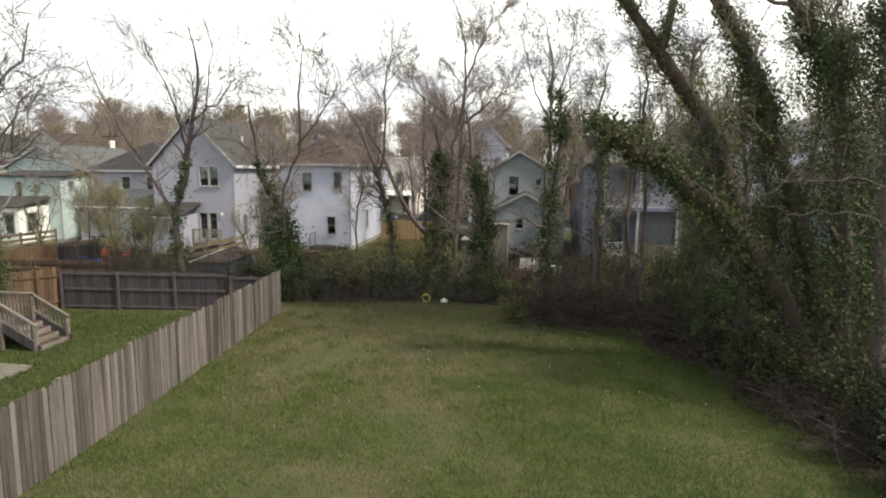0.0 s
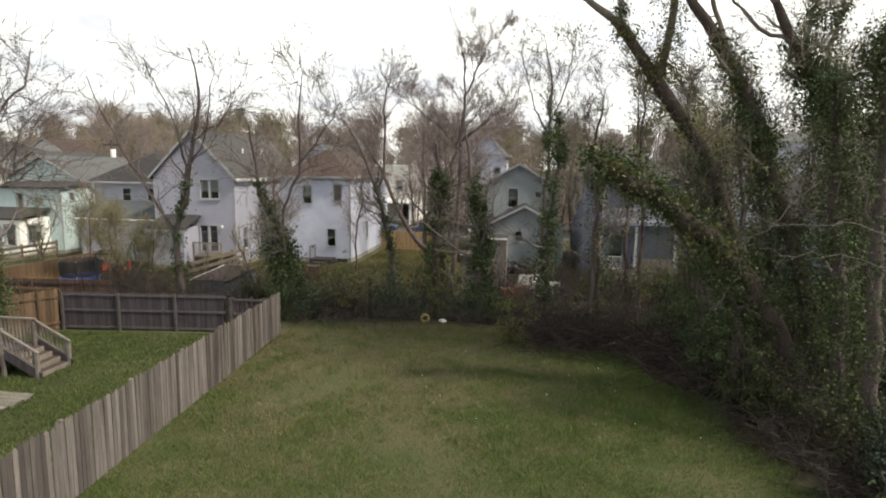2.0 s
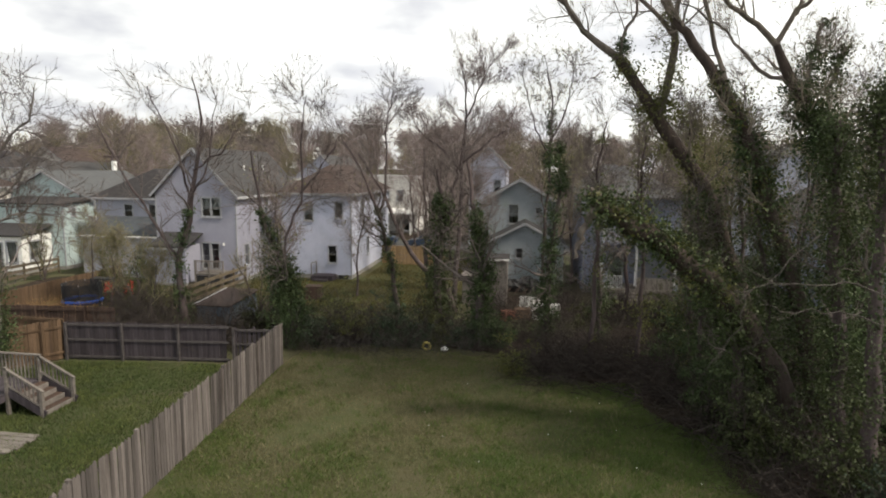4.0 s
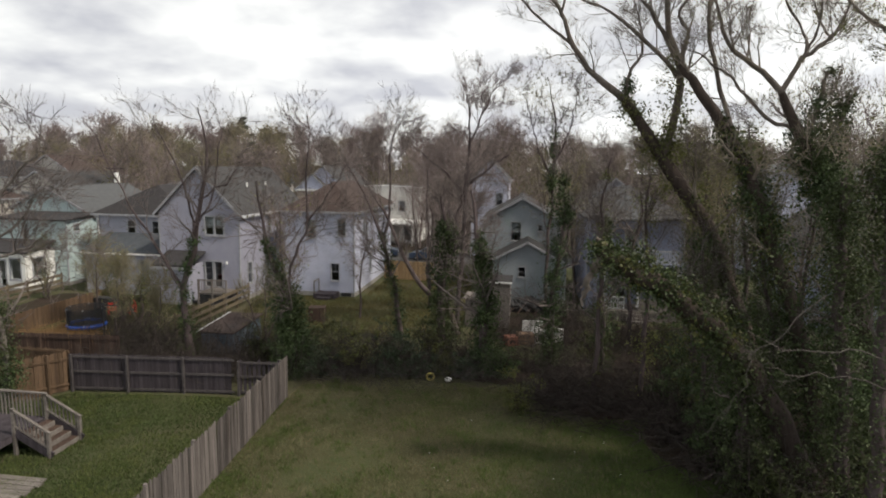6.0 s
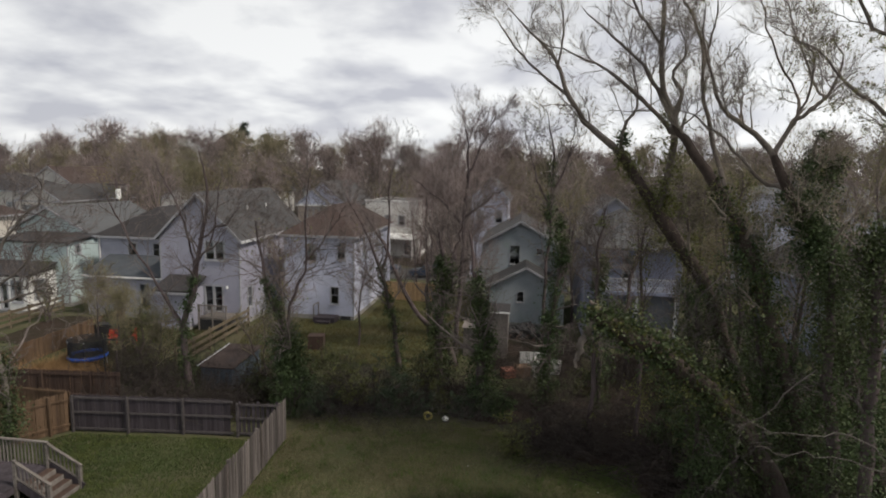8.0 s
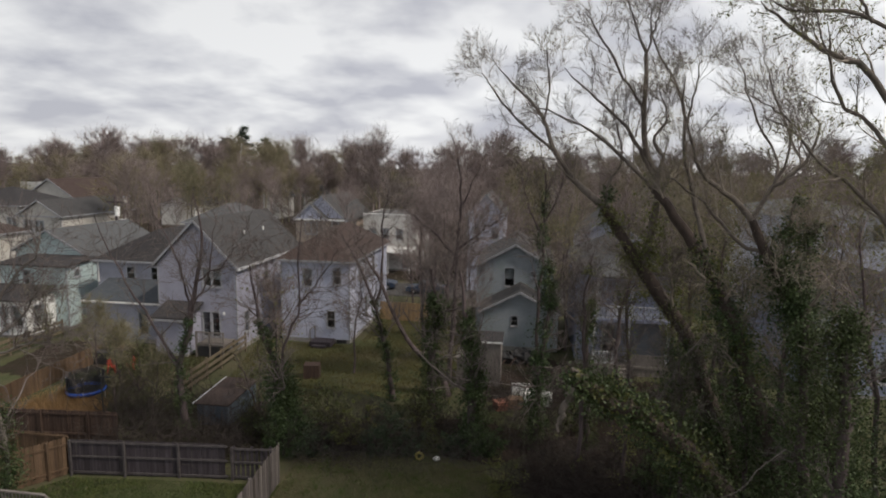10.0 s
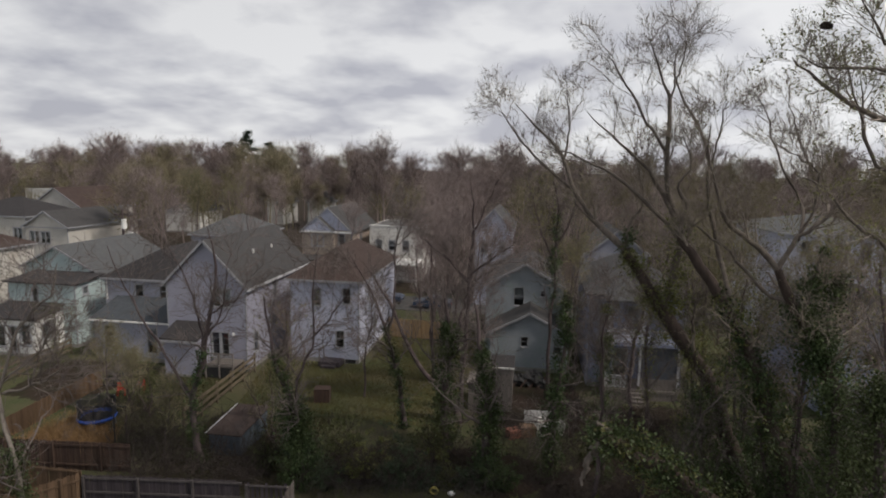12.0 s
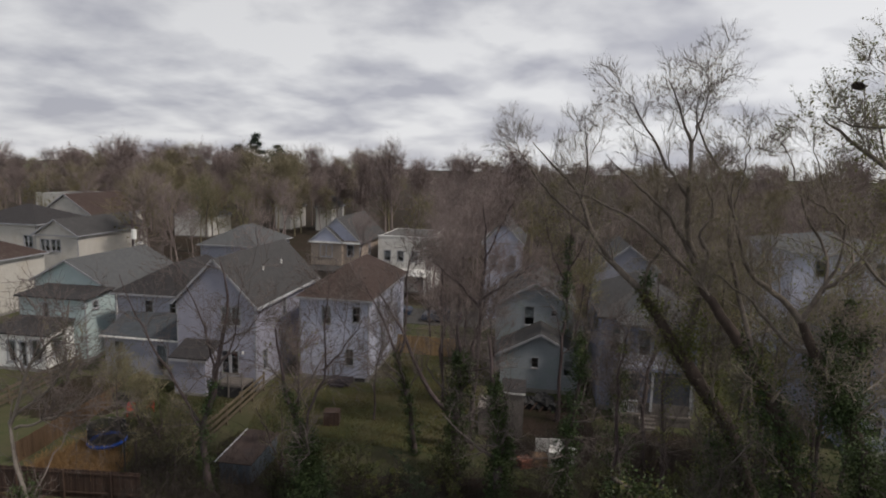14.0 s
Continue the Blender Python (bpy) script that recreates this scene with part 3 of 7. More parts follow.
def bar_on(g, o, u, n, a, b, z0, z1, d0, d1):
    """A box on a wall, from a to b along it, d outwards from its face."""
    o, u, n = Vector(o), Vector(u), Vector(n)
    k = len(g.v)
    for d in (d0, d1):
        for p, z in ((a, z0), (b, z0), (b, z1), (a, z1)):
            q = o + u * p + n * d
            g.v.append((q.x, q.y, z))
    g.f += [tuple(k + i for i in q) for q in ((0, 3, 2, 1), (4, 5, 6, 7), (0, 1, 5, 4), (1, 2, 6, 5), (2, 3, 7, 6), (3, 0, 4, 7))]


def frame_on(g, o, u, n, a, b, z0, z1, w, d0, d1):
    """A picture frame on a wall: w wide, round the opening."""
    o, u, n = Vector(o), Vector(u), Vector(n)
    k = len(g.v)
    inner, outer = 0.02, w
    for d in (d0, d1):
        for e in (-inner, outer):
            for p, z in ((a - e, z0 - e), (b + e, z0 - e), (b + e, z1 + e), (a - e, z1 + e)):
                q = o + u * p + n * d
                g.v.append((q.x, q.y, z))
    for i in range(4):
        j = (i + 1) % 4
        g.f += [(k + 8 + i, k + 8 + j, k + 12 + j, k + 12 + i)[::-1], (k + 12 + i, k + 12 + j, k + 4 + j, k + 4 + i)[::-1],
                (k + i, k + j, k + 8 + j, k + 8 + i)[::-1], (k + 4 + i, k + 4 + j, k + j, k + i)[::-1]]


def window(parent, o, u, n, hole, style="sash", trim=None, casing=0.09):
    """A sash window in a wall's opening: casing and sashes, glass, sill, and a blind where one hangs."""
    a, b, z0, z1 = hole[:4]
    w = casing
    g = Geo()
    frame_on(g, o, u, n, a, b, z0, z1, w, -0.08, 0.035)
    win = part("window", g, trim or TRIM, parent)
    mid, half = (z0 + z1) / 2, (a + b) / 2
    bars = []
    if style in ("sash", "blind"):
        bars.append((a + 0.02, b - 0.02, mid - 0.025, mid + 0.025, -0.08, -0.05))
        if b - a > 0.6:
            bars.append((half - 0.012, half + 0.012, mid + 0.025, z1 - 0.02, -0.08, -0.06))
    if style == "pair":
        bars.append((half - 0.07, half + 0.07, z0 + 0.02, z1 - 0.02, -0.082, 0.03))
        bars += [(c, d, mid - 0.025, mid + 0.025, -0.08, -0.055) for c, d in ((a + 0.02, half - 0.07), (half + 0.07, b - 0.02))]
    if style == "french":
        bars.append((half - 0.10, half + 0.10, z0 + 0.02, z1 - 0.02, -0.082, 0.02))
        for k in range(1, 4):
            zc = z0 + (z1 - z0) * k / 4
            bars += [(c, d, zc - 0.012, zc + 0.012, -0.08, -0.06) for c, d in ((a + 0.02, half - 0.10), (half + 0.10, b - 0.02))]
    for bar in bars:
        g = Geo()
        bar_on(g, o, u, n, *bar)
        part("sash_bar", g, trim or TRIM, win)
    g = Geo()
    bar_on(g, o, u, n, a + 0.004, b - 0.004, z0 + 0.004, z1 - 0.004, -0.094, -0.086)
    pane = part("pane", g, GLASS, win)
    pane.visible_shadow = False
    g = Geo()
    bar_on(g, o, u, n, a - w - 0.04, b + w + 0.04, z0 - w - 0.045, z0 - w - 0.002, 0.002, 0.09)
    part("sill", g, trim or TRIM, win)
    if style in ("blind", "pair"):
        g = Geo()
        bar_on(g, o, u, n, a + 0.03, b - 0.03, z0 + (z1 - z0) * 0.35, z1 - 0.03, -0.17, -0.15)
        part("blind", g, CURTAIN, win)
    return win


def gable_roof(x0, x1, y0, y1, eave, ridge, over, axis="y", thick=0.14, k=None):
    """Two slabs over a box. axis: the ridge's direction. k: the ridge's place across, 0 to 1."""
    g = Geo()
    k = 0.5 if k is None else k
    if axis == "y":
        mid = x0 + (x1 - x0) * k
        for side in (x0, x1):
            slope = (ridge - eave) / abs(mid - side)
            out = side + (over if side > mid else -over)
            e = eave - slope * over
            for dz, flip in ((thick, False), (0.0, True)):
                q = [(mid, y0 - over, ridge + dz), (mid, y1 + over, ridge + dz), (out, y1 + over, e + dz), (out, y0 - over, e + dz)]
                g.poly(*(q[::-1] if flip else q))
            for y in (y0 - over, y1 + over):
                g.poly((mid, y, ridge), (mid, y, ridge + thick), (out, y, e + thick), (out, y, e))
            g.poly((out, y0 - over, e), (out, y1 + over, e), (out, y1 + over, e + thick), (out, y0 - over, e + thick))
    else:
        mid = y0 + (y1 - y0) * k
        for side in (y0, y1):
            slope = (ridge - eave) / max(0.01, abs(mid - side))
            out = side + (over if side > mid else -over)
            e = eave - slope * over
            for dz, flip in ((thick, False), (0.0, True)):
                q = [(x0 - over, mid, ridge + dz), (x1 + over, mid, ridge + dz), (x1 + over, out, e + dz), (x0 - over, out, e + dz)]
                g.poly(*(q[::-1] if flip else q))
            for x in (x0 - over, x1 + over):
                g.poly((x, mid, ridge), (x, mid, ridge + thick), (x, out, e + thick), (x, out, e))
            g.poly((x0 - over, out, e), (x1 + over, out, e), (x1 + over, out, e + thick), (x0 - over, out, e + thick))
    return g


def hip_roof(x0, x1, y0, y1, eave, ridge, over, run, thick=0.14):
    """A hipped roof; run: how far the ridge's ends stand back from the short sides."""
    g = Geo()
    a, b, c, d = x0 - over, x1 + over, y0 - over, y1 + over
    if (y1 - y0) >= (x1 - x0):
        r0, r1 = ((x0 + x1) / 2, y0 + run, ridge), ((x0 + x1) / 2, y1 - run, ridge)
        tops = [((a, c), (b, c), r0), ((b, c), (b, d), r1, r0), ((b, d), (a, d), r1), ((a, d), (a, c), r0, r1)]
    else:
        r0, r1 = (x0 + run, (y0 + y1) / 2, ridge), (x1 - run, (y0 + y1) / 2, ridge)
        tops = [((a, c), (b, c), r1, r0), ((b, c), (b, d), r1), ((b, d), (a, d), r0, r1), ((a, d), (a, c), r0)]
    z = eave + thick
    for t in tops:
        g.poly(*[(p[0], p[1], z) if len(p) == 2 else p for p in t])
    c4 = [(a, c), (b, c), (b, d), (a, d)]
    for p, q in zip(c4, c4[1:] + c4[:1]):
        g.poly((*p, eave), (*q, eave), (*q, z), (*p, z))
    g.poly(*[(*p, eave) for p in reversed(c4)])
    return g


def shed_roof(x0, x1, y0, y1, low, high, over, thick=0.12):
    """One slab that rises from y0 to y1."""
    g = Geo()
    slope = (high - low) / (y1 - y0)
    zl = low - slope * over
    a, b, c = x0 - over, x1 + over, y0 - over
    top = [(a, c, zl + thick), (b, c, zl + thick), (b, y1, high + thick), (a, y1, high + thick)]
    bottom = [(p[0], p[1], p[2] - thick) for p in top]
    g.poly(*top)
    g.poly(*reversed(bottom))
    for i in range(4):
        j = (i + 1) % 4
        g.poly(bottom[i], bottom[j], top[j], top[i])
    return g


def block(house, x0, x1, y0, y1, z0, z1, siding, front=(), right=(), left=(), gable=None, corner=True, name="wall", under=True, back_gable=True, casing=0.09):
    """Four walls with windows. gable: the height of the peak over the front and back walls. Windows: (a, b, low, high, style)."""
    u, r = Vector((1, 0, 0)), Vector((0, 1, 0))
    t = 0.2
    L, D = x1 - x0, y1 - y0
    kf = gable and (gable, L / 2)
    g = Geo()
    fh = [(h[0] - x0, h[1] - x0, *h[2:]) for h in front]
    wall_mesh(g, (x0, y0, z0), u, -r, L, z0, z1, fh, t, kf)
    f = part(name, g, siding, house)
    for h in fh:
        window(house, (x0, y0, z0), u, -r, h, h[4] if len(h) > 4 else "sash", casing=casing)
    g = Geo()
    rh = [(h[0] - y0 - t, h[1] - y0 - t, *h[2:]) for h in right]
    wall_mesh(g, (x1, y0 + t, z0), r, u, D - 2 * t, z0, z1, rh, t)
    part(name, g, siding, house)
    for h in rh:
        window(house, (x1, y0 + t, z0), r, u, h, h[4] if len(h) > 4 else "sash")
    g = Geo()
    wall_mesh(g, (x0, y1 - t, z0), -r, -u, D - 2 * t, z0, z1, [], t)
    part(name, g, siding, house)
    g = Geo()
    wall_mesh(g, (x1, y1, z0), -u, r, L, z0, z1, [], t, (gable, L / 2) if gable and back_gable else None)
    part(name, g, siding, house)
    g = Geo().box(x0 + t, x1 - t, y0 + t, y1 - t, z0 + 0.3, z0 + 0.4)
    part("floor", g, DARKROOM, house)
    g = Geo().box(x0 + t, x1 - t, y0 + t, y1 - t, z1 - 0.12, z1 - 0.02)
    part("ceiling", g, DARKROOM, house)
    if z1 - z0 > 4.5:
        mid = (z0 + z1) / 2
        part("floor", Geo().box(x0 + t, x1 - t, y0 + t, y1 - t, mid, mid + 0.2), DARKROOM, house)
    if under:
        g = Geo()
        for a, b, c, d in ((x0 - 0.02, x1 + 0.02, y0 - 0.02, y0 + 0.02), (x1 - 0.02, x1 + 0.02, y0 + 0.02, y1)):
            g.box(a, b, c, d, z0 - 0.25, z0 + 0.35)
        part("foundation", g, FOUND, house)
    if corner:
        for cx in (x0, x1):
            s = 0.0
            part("corner_board", Geo().box(cx - 0.06, cx + 0.025, y0 - 0.025, y0 + 0.06, z0 + 0.36, z1) if cx == x0 else Geo().box(cx - 0.06, cx + 0.025, y0 - 0.025, y0 + 0.06, z0 + 0.36, z1), TRIM, house)


def fascia(house, x0, x1, y0, y1, z, over, mat=None, h=0.16):
    """White eave boards along the front and the sides."""
    a, b, c, d = x0 - over, x1 + over, y0 - over, y1 + over
    for g in (Geo().box(a, b, c - 0.03, c, z, z + h), Geo().box(b, b + 0.03, c - 0.03, d, z, z + h), Geo().box(a - 0.03, a, c - 0.03, d, z, z + h)):
        part("fascia", g, mat or TRIM, house)


def rake(house, x0, xm, x1, y, eave, ridge, over):
    """White boards along a gable's slopes."""
    for side in (x0, x1):
        slope = (ridge - eave) / abs(xm - side)
        out = side + (over if side > xm else -over)
        part("rake_board", Geo().beam((xm, y - over - 0.02, ridge + 0.05), (out, y - over - 0.02, eave - slope * over + 0.05), 0.04, 0.16), TRIM, house)


Z = -0.55
# white two-storey house with a brown hip roof
h4 = thing("house", (-15.6, 44.44, Z), "white two-storey house with lap siding and brown hip roof", "house")
block(h4, -18.6, -13.0, 44.44, 57.0, Z, 6.05, SIDE_WHITE,
      front=[(-16.8, -16.1, 4.05, 5.45, "blind"), (-14.3, -13.7, 4.3, 5.55, "sash"), (-14.87, -14.22, 0.75, 2.1, "sash")],
      right=[(47.0, 47.6, 4.2, 5.5), (51.5, 52.1, 4.2, 5.5), (49.0, 49.6, 0.9, 2.3)], casing=0.05)
part("roof", hip_roof(-18.6, -13.0, 44.44, 57.0, 6.05, 8.4, 0.35, 3.4), ROOF_BROWN, h4)
fascia(h4, -18.6, -13.0, 44.44, 57.0, 6.03, 0.36)
part("crawl_vent", Geo().box(-14.05, -13.25, 44.38, 44.42, -0.48, -0.2), BLACK, h4)
part("stoop", Geo().box(-15.9, -14.2, 43.2, 44.4, Z, -0.1).box(-15.6, -14.5, 42.85, 43.2, Z, -0.32), PLANK_DARK, h4)
part("stoop_rail", Geo().beam((-15.85, 43.25, -0.1), (-15.85, 43.25, 0.85), 0.07).beam((-15.85, 44.35, -0.1), (-15.85, 44.35, 0.85), 0.07).beam((-15.85, 43.25, 0.85), (-15.85, 44.35, 0.85), 0.07), DECKWOOD, h4)

# tall pale grey gabled house
h3 = thing("house", (-23.7, 40.8, Z), "tall pale grey gabled house with lap siding and grey shingle roof", "house")
block(h3, -26.85, -20.6, 40.8, 53.0, Z, 6.15, SIDE_GREY, gable=9.35,
      front=[(-23.25, -21.8, 4.5, 5.85, "pair"), (-23.35, -22.0, 0.6, 2.5, "french")],
      right=[(42.0, 42.7, 0.7, 2.3), (45.6, 46.3, 4.2, 5.6), (50.6, 51.3, 4.2, 5.6)])
part("roof", gable_roof(-26.85, -20.6, 40.8, 53.0, 6.15, 9.35, 0.3), ROOF_GREY, h3)
rake(h3, -26.85, -23.72, -20.6, 40.8, 6.15, 9.35, 0.3)
part("fascia", Geo().box(-20.3, -20.26, 40.5, 53.3, 5.78, 5.98), PORCH, h3)
lean = -25.95, -23.5, 38.8, 40.8
block(h3, *lean, Z, 2.45, SIDE_GREY, corner=False, name="lean_to_wall")
part("lean_to_roof", shed_roof(-25.95, -23.5, 38.8, 40.78, 2.47, 3.15, 0.25), ROOF_DARK, h3)
part("fascia", Geo().box(-26.2, -23.25, 38.48, 38.52, 2.22, 2.38), TRIM, h3)
part("deck_floor", Geo().box(-22.95, -20.75, 39.0, 40.76, 0.42, 0.52), DECKWOOD, h3)
for px in (-22.9, -21.85, -20.8):
    part("deck_post", Geo().box(px - 0.05, px + 0.05, 38.95, 39.05, Z, 1.5), BOARD, h3)
part("deck_rail", Geo().box(-22.95, -20.75, 38.97, 39.03, 1.42, 1.5).box(-22.95, -20.75, 38.98, 39.02, 0.65, 0.7), BOARD, h3)
for px in np.arange(-22.8, -20.8, 0.14):
    part("deck_baluster", Geo().box(px - 0.018, px + 0.018, 38.982, 39.018, 0.7, 1.42), BOARD, h3)
part("deck_skirt", Geo().box(-22.95, -20.75, 39.02, 39.05, Z, 0.4), BLACK, h3)
part("wall_lamp", Geo().box(-21.65, -21.53, 40.66, 40.77, 2.35, 2.55), WHITE, h3)
for vx in (45.5, 49.0):
    part("roof_vent", Geo().tube((-22.2, vx, 7.6), (-22.2, vx, 8.25), 0.07), WHITE, h3)

# light grey house joined to it
h2 = thing("house", (-30.5, 41.57, Z), "light grey house with dark hip roof and low rear wing", "house")
block(h2, -34.9, -26.87, 44.6, 54.0, Z, 5.35, SIDE_LIGHT, front=[(-32.2, -31.5, 3.95, 4.95, "sash"), (-30.0, -29.45, 3.95, 4.95, "sash")])
part("roof", hip_roof(-34.9, -26.87, 44.6, 54.0, 5.35, 7.85, 0.3, 2.3), ROOF_DARK, h2)
fascia(h2, -34.9, -27.2, 44.6, 54.0, 5.33, 0.31)
block(h2, -33.65, -27.35, 41.57, 44.58, Z, 2.8, SIDE_LIGHT, front=[(-32.85, -32.05, 1.35, 2.3, "sash"), (-29.2, -28.4, 0.2, 2.2, "blind")], name="wing_wall", right=[])
part("wing_roof", shed_roof(-33.65, -27.35, 41.57, 44.57, 2.82, 3.85, 0.25), ROOF_METAL, h2)
part("gutter", Geo().box(-33.9, -27.1, 41.2, 41.31, 2.66, 2.78), WHITE, h2)
part("downpipe", Geo().tube((-34.75, 44.5, 3.6), (-34.75, 44.5, 5.3), 0.05), WHITE, h2)

# mint green house
h1 = thing("house", (-39, 43.66, Z), "mint green house with pale shingle roof and glazed rear porch", "house")
block(h1, -43.2, -37.05, 43.66, 47.0, Z, 4.85, SIDE_MINT, front=[(-41.0, -40.5, 3.1, 4.4, "sash")], right=[(44.6, 45.1, 3.9, 4.5, "sash")])
part("wing_roof", shed_roof(-43.2, -37.05, 43.66, 46.95, 4.87, 5.2, 0.3), ROOF_DARK, h1)
block(h1, -44.8, -38.2, 47.02, 57.5, Z, 5.6, SIDE_MINT, gable=7.4)
part("roof", gable_roof(-44.8, -38.2, 47.02, 57.5, 5.6, 7.4, 0.3), ROOF_PALE, h1)
rake(h1, -44.8, -41.5, -38.2, 47.02, 5.6, 7.4, 0.3)
part("side_wing_wall", Geo().box(-38.15, -37.1, 47.05, 56.0, Z, 4.9), SIDE_MINT, h1)
part("side_wing_roof", Geo().poly((-38.15, 46.7, 5.7), (-36.8, 46.7, 4.95), (-36.8, 56.3, 4.95), (-38.15, 56.3, 5.7)).poly((-38.15, 56.3, 5.62), (-36.8, 56.3, 4.87), (-36.8, 46.7, 4.87), (-38.15, 46.7, 5.62)).poly((-36.8, 46.7, 4.87), (-36.8, 56.3, 4.87), (-36.8, 56.3, 4.95), (-36.8, 46.7, 4.95)), ROOF_PALE, h1)
block(h1, -43.0, -38.2, 40.66, 43.64, Z, 2.55, WHITE, front=[(-41.6, -40.9, 0.3, 1.95), (-40.45, -39.9, -0.1, 1.95), (-39.5, -38.6, 0.5, 2.1)], right=[(41.4, 42.4, 0.6, 2.05)], name="porch_wall", corner=False)
part("porch_roof", shed_roof(-43.0, -38.2, 40.66, 43.62, 2.57, 3.15, 0.25), ROOF_DARK, h1)

# grey-green house with a low front wing
h5 = thing("house", (0, 45.4, Z), "grey-green gabled house with a lower rear wing", "house")
block(h5, -3.3, 3.0, 49.26, 60.0, Z, 5.5, SIDE_GREEN, gable=7.3, front=[(-1.0, -0.2, 3.8, 5.35, "blind"), (1.18, 1.58, 4.65, 5.15, "sash")], casing=0.04)
part("roof", gable_roof(-3.3, 3.0, 49.26, 60.0, 5.5, 7.3, 0.3), ROOF_GREY, h5)
rake(h5, -3.3, -0.15, 3.0, 49.26, 5.5, 7.3, 0.3)
block(h5, -2.6, 3.3, 45.38, 49.24, Z, 2.55, SIDE_GREEN, gable=4.1, front=[(-0.28, 0.24, 1.45, 2.25, "sash"), (2.2, 2.8, 1.0, 2.2, "blind")], name="wing_wall", back_gable=False, casing=0.04)
part("wing_roof", gable_roof(-2.6, 3.3, 45.38, 49.0, 2.55, 4.1, 0.25), ROOF_GREY, h5)
rake(h5, -2.6, 0.35, 3.3, 45.38, 2.55, 4.1, 0.25)

# slate blue house with a two-level porch
h6 = thing("house", (7.8, 41.0, Z), "slate blue house with a two-level railed porch", "house")
part("porch_screen", Geo().box(7.95, 10.3, 41.05, 41.09, 1.05, 3.28), SCREEN, h6)
part("porch_panel", Geo().box(7.9, 10.35, 41.0, 41.04, 0.26, 1.05), BOARD, h6)
block(h6, 4.6, 11.2, 43.2, 54.0, Z, 6.3, SIDE_BLUE, front=[(5.3, 6.1, 4.0, 5.6, "blind"), (7.2, 8.0, 3.65, 5.6, "blind"), (6.4, 7.3, 0.3, 2.4, "blind")], right=[(46, 46.8, 4.0, 5.5)])
part("roof", hip_roof(4.6, 11.2, 43.2, 54.0, 6.3, 8.6, 0.4, 3.5), ROOF_GREY, h6)
part("porch_roof", hip_roof(5.65, 8.85, 41.0, 46.5, 6.35, 7.95, 0.25, 1.9), ROOF_PALE, h6)
part("porch_beam", Geo().box(5.55, 8.95, 40.95, 41.15, 6.1, 6.34), SIDE_BLUE, h6)
part("balcony_floor", Geo().box(5.4, 10.5, 40.9, 43.18, 3.3, 3.5), SIDE_BLUE, h6)
part("porch_floor", Geo().box(5.4, 10.5, 40.9, 43.18, 0.05, 0.25), DECKWOOD, h6)
part("porch_skirt", Geo().box(5.45, 10.45, 40.95, 40.99, Z, 0.04), BOARD, h6)
post_me = mesh_of("porch_post", Geo().box(-0.07, 0.07, -0.07, 0.07, 0, 2.7).box(-0.1, 0.1, -0.1, 0.1, 0, 0.12).box(-0.1, 0.1, -0.1, 0.1, 2.55, 2.7), PORCH)
rod_me = mesh_of("baluster", Geo().box(-0.02, 0.02, -0.02, 0.02, 0, 0.75), PORCH)
for zb, xs in ((3.5, (5.65, 7.95)), (0.55, (5.55, 7.85, 10.4))):
    for px in xs:
        piece("porch_post", post_me, h6, pose(px - 7.8, 0.05, zb - Z + (0.0 if zb > 1 else -0.05)))
for zb, ranges in ((3.5, ((5.7, 10.3),)), (0.25, ((5.6, 7.0),))):
    for a, b in ranges:
        part("porch_rail", Geo().box(a, b, 41.02, 41.08, zb + 0.85, zb + 0.92), PORCH, h6)
        part("porch_rail", Geo().box(a, b, 41.03, 41.07, zb + 0.06, zb + 0.11), PORCH, h6)
        for px in np.arange(a + 0.1, b, 0.14):
            piece("baluster", rod_me, h6, pose(px - 7.8, 0.05, zb - Z + 0.11))
for k in range(4):
    part("step", Geo().box(7.1, 8.1, 40.9 - 0.28 * (k + 1), 40.9 - 0.28 * k, Z, 0.06 - 0.18 * k), BOARD, h6)


def plain_house(name, x0, x1, y0, y1, z0, z1, siding, roof_mat, label, kind="gable", ridge=2.4, axis="y", front=(), right=(), over=0.35):
    px, py, _ = turned([((x0 + x1) / 2, y0, 0)])[0]
    dx, dy = px - (x0 + x1) / 2, py - y0
    x0, x1, y0, y1 = x0 + dx, x1 + dx, y0 + dy, y1 + dy
    front = [(w[0] + dx, w[1] + dx, *w[2:]) for w in front]
    h = thing("house", ((x0 + x1) / 2, y0, z0), label, "house")
    if kind == "flat":
        block(h, x0, x1, y0, y1, z0, z1, siding, front=front, right=right, corner=False)
        part("roof", Geo().box(x0 + 0.2, x1 - 0.2, y0 + 0.2, y1 - 0.2, z1 - 0.35, z1 - 0.15), ROOF_PALE, h)
        part("parapet", Geo().box(x0 - 0.06, x1 + 0.06, y0 - 0.06, y0 + 0.22, z1, z1 + 0.12).box(x1 - 0.22, x1 + 0.06, y0 + 0.22, y1, z1, z1 + 0.12), WHITE, h)
        return h
    g = z1 + ridge if kind == "gable" and axis == "y" else None
    block(h, x0, x1, y0, y1, z0, z1, siding, front=front, right=right, gable=g, corner=kind != "far")
    if kind == "gable":
        part("roof", gable_roof(x0, x1, y0, y1, z1, z1 + ridge, over, axis), roof_mat, h)
        if axis == "y":
            rake(h, x0, (x0 + x1) / 2, x1, y0, z1, z1 + ridge, over)
        else:
            for x in (x1,):
                part("gable_wall", Geo().poly((x, y0, z1), (x, y1, z1), (x, (y0 + y1) / 2, z1 + ridge)).poly((x - 0.2, y1, z1), (x - 0.2, y0, z1), (x - 0.2, (y0 + y1) / 2, z1 + ridge)), siding, h)
    else:
        part("roof", hip_roof(x0, x1, y0, y1, z1, z1 + ridge, over, (min(x1 - x0, y1 - y0)) / 2), roof_mat, h)
    fascia(h, x0, x1, y0, y1, z1 - 0.18 if kind == "gable" else z1, over)
    return h


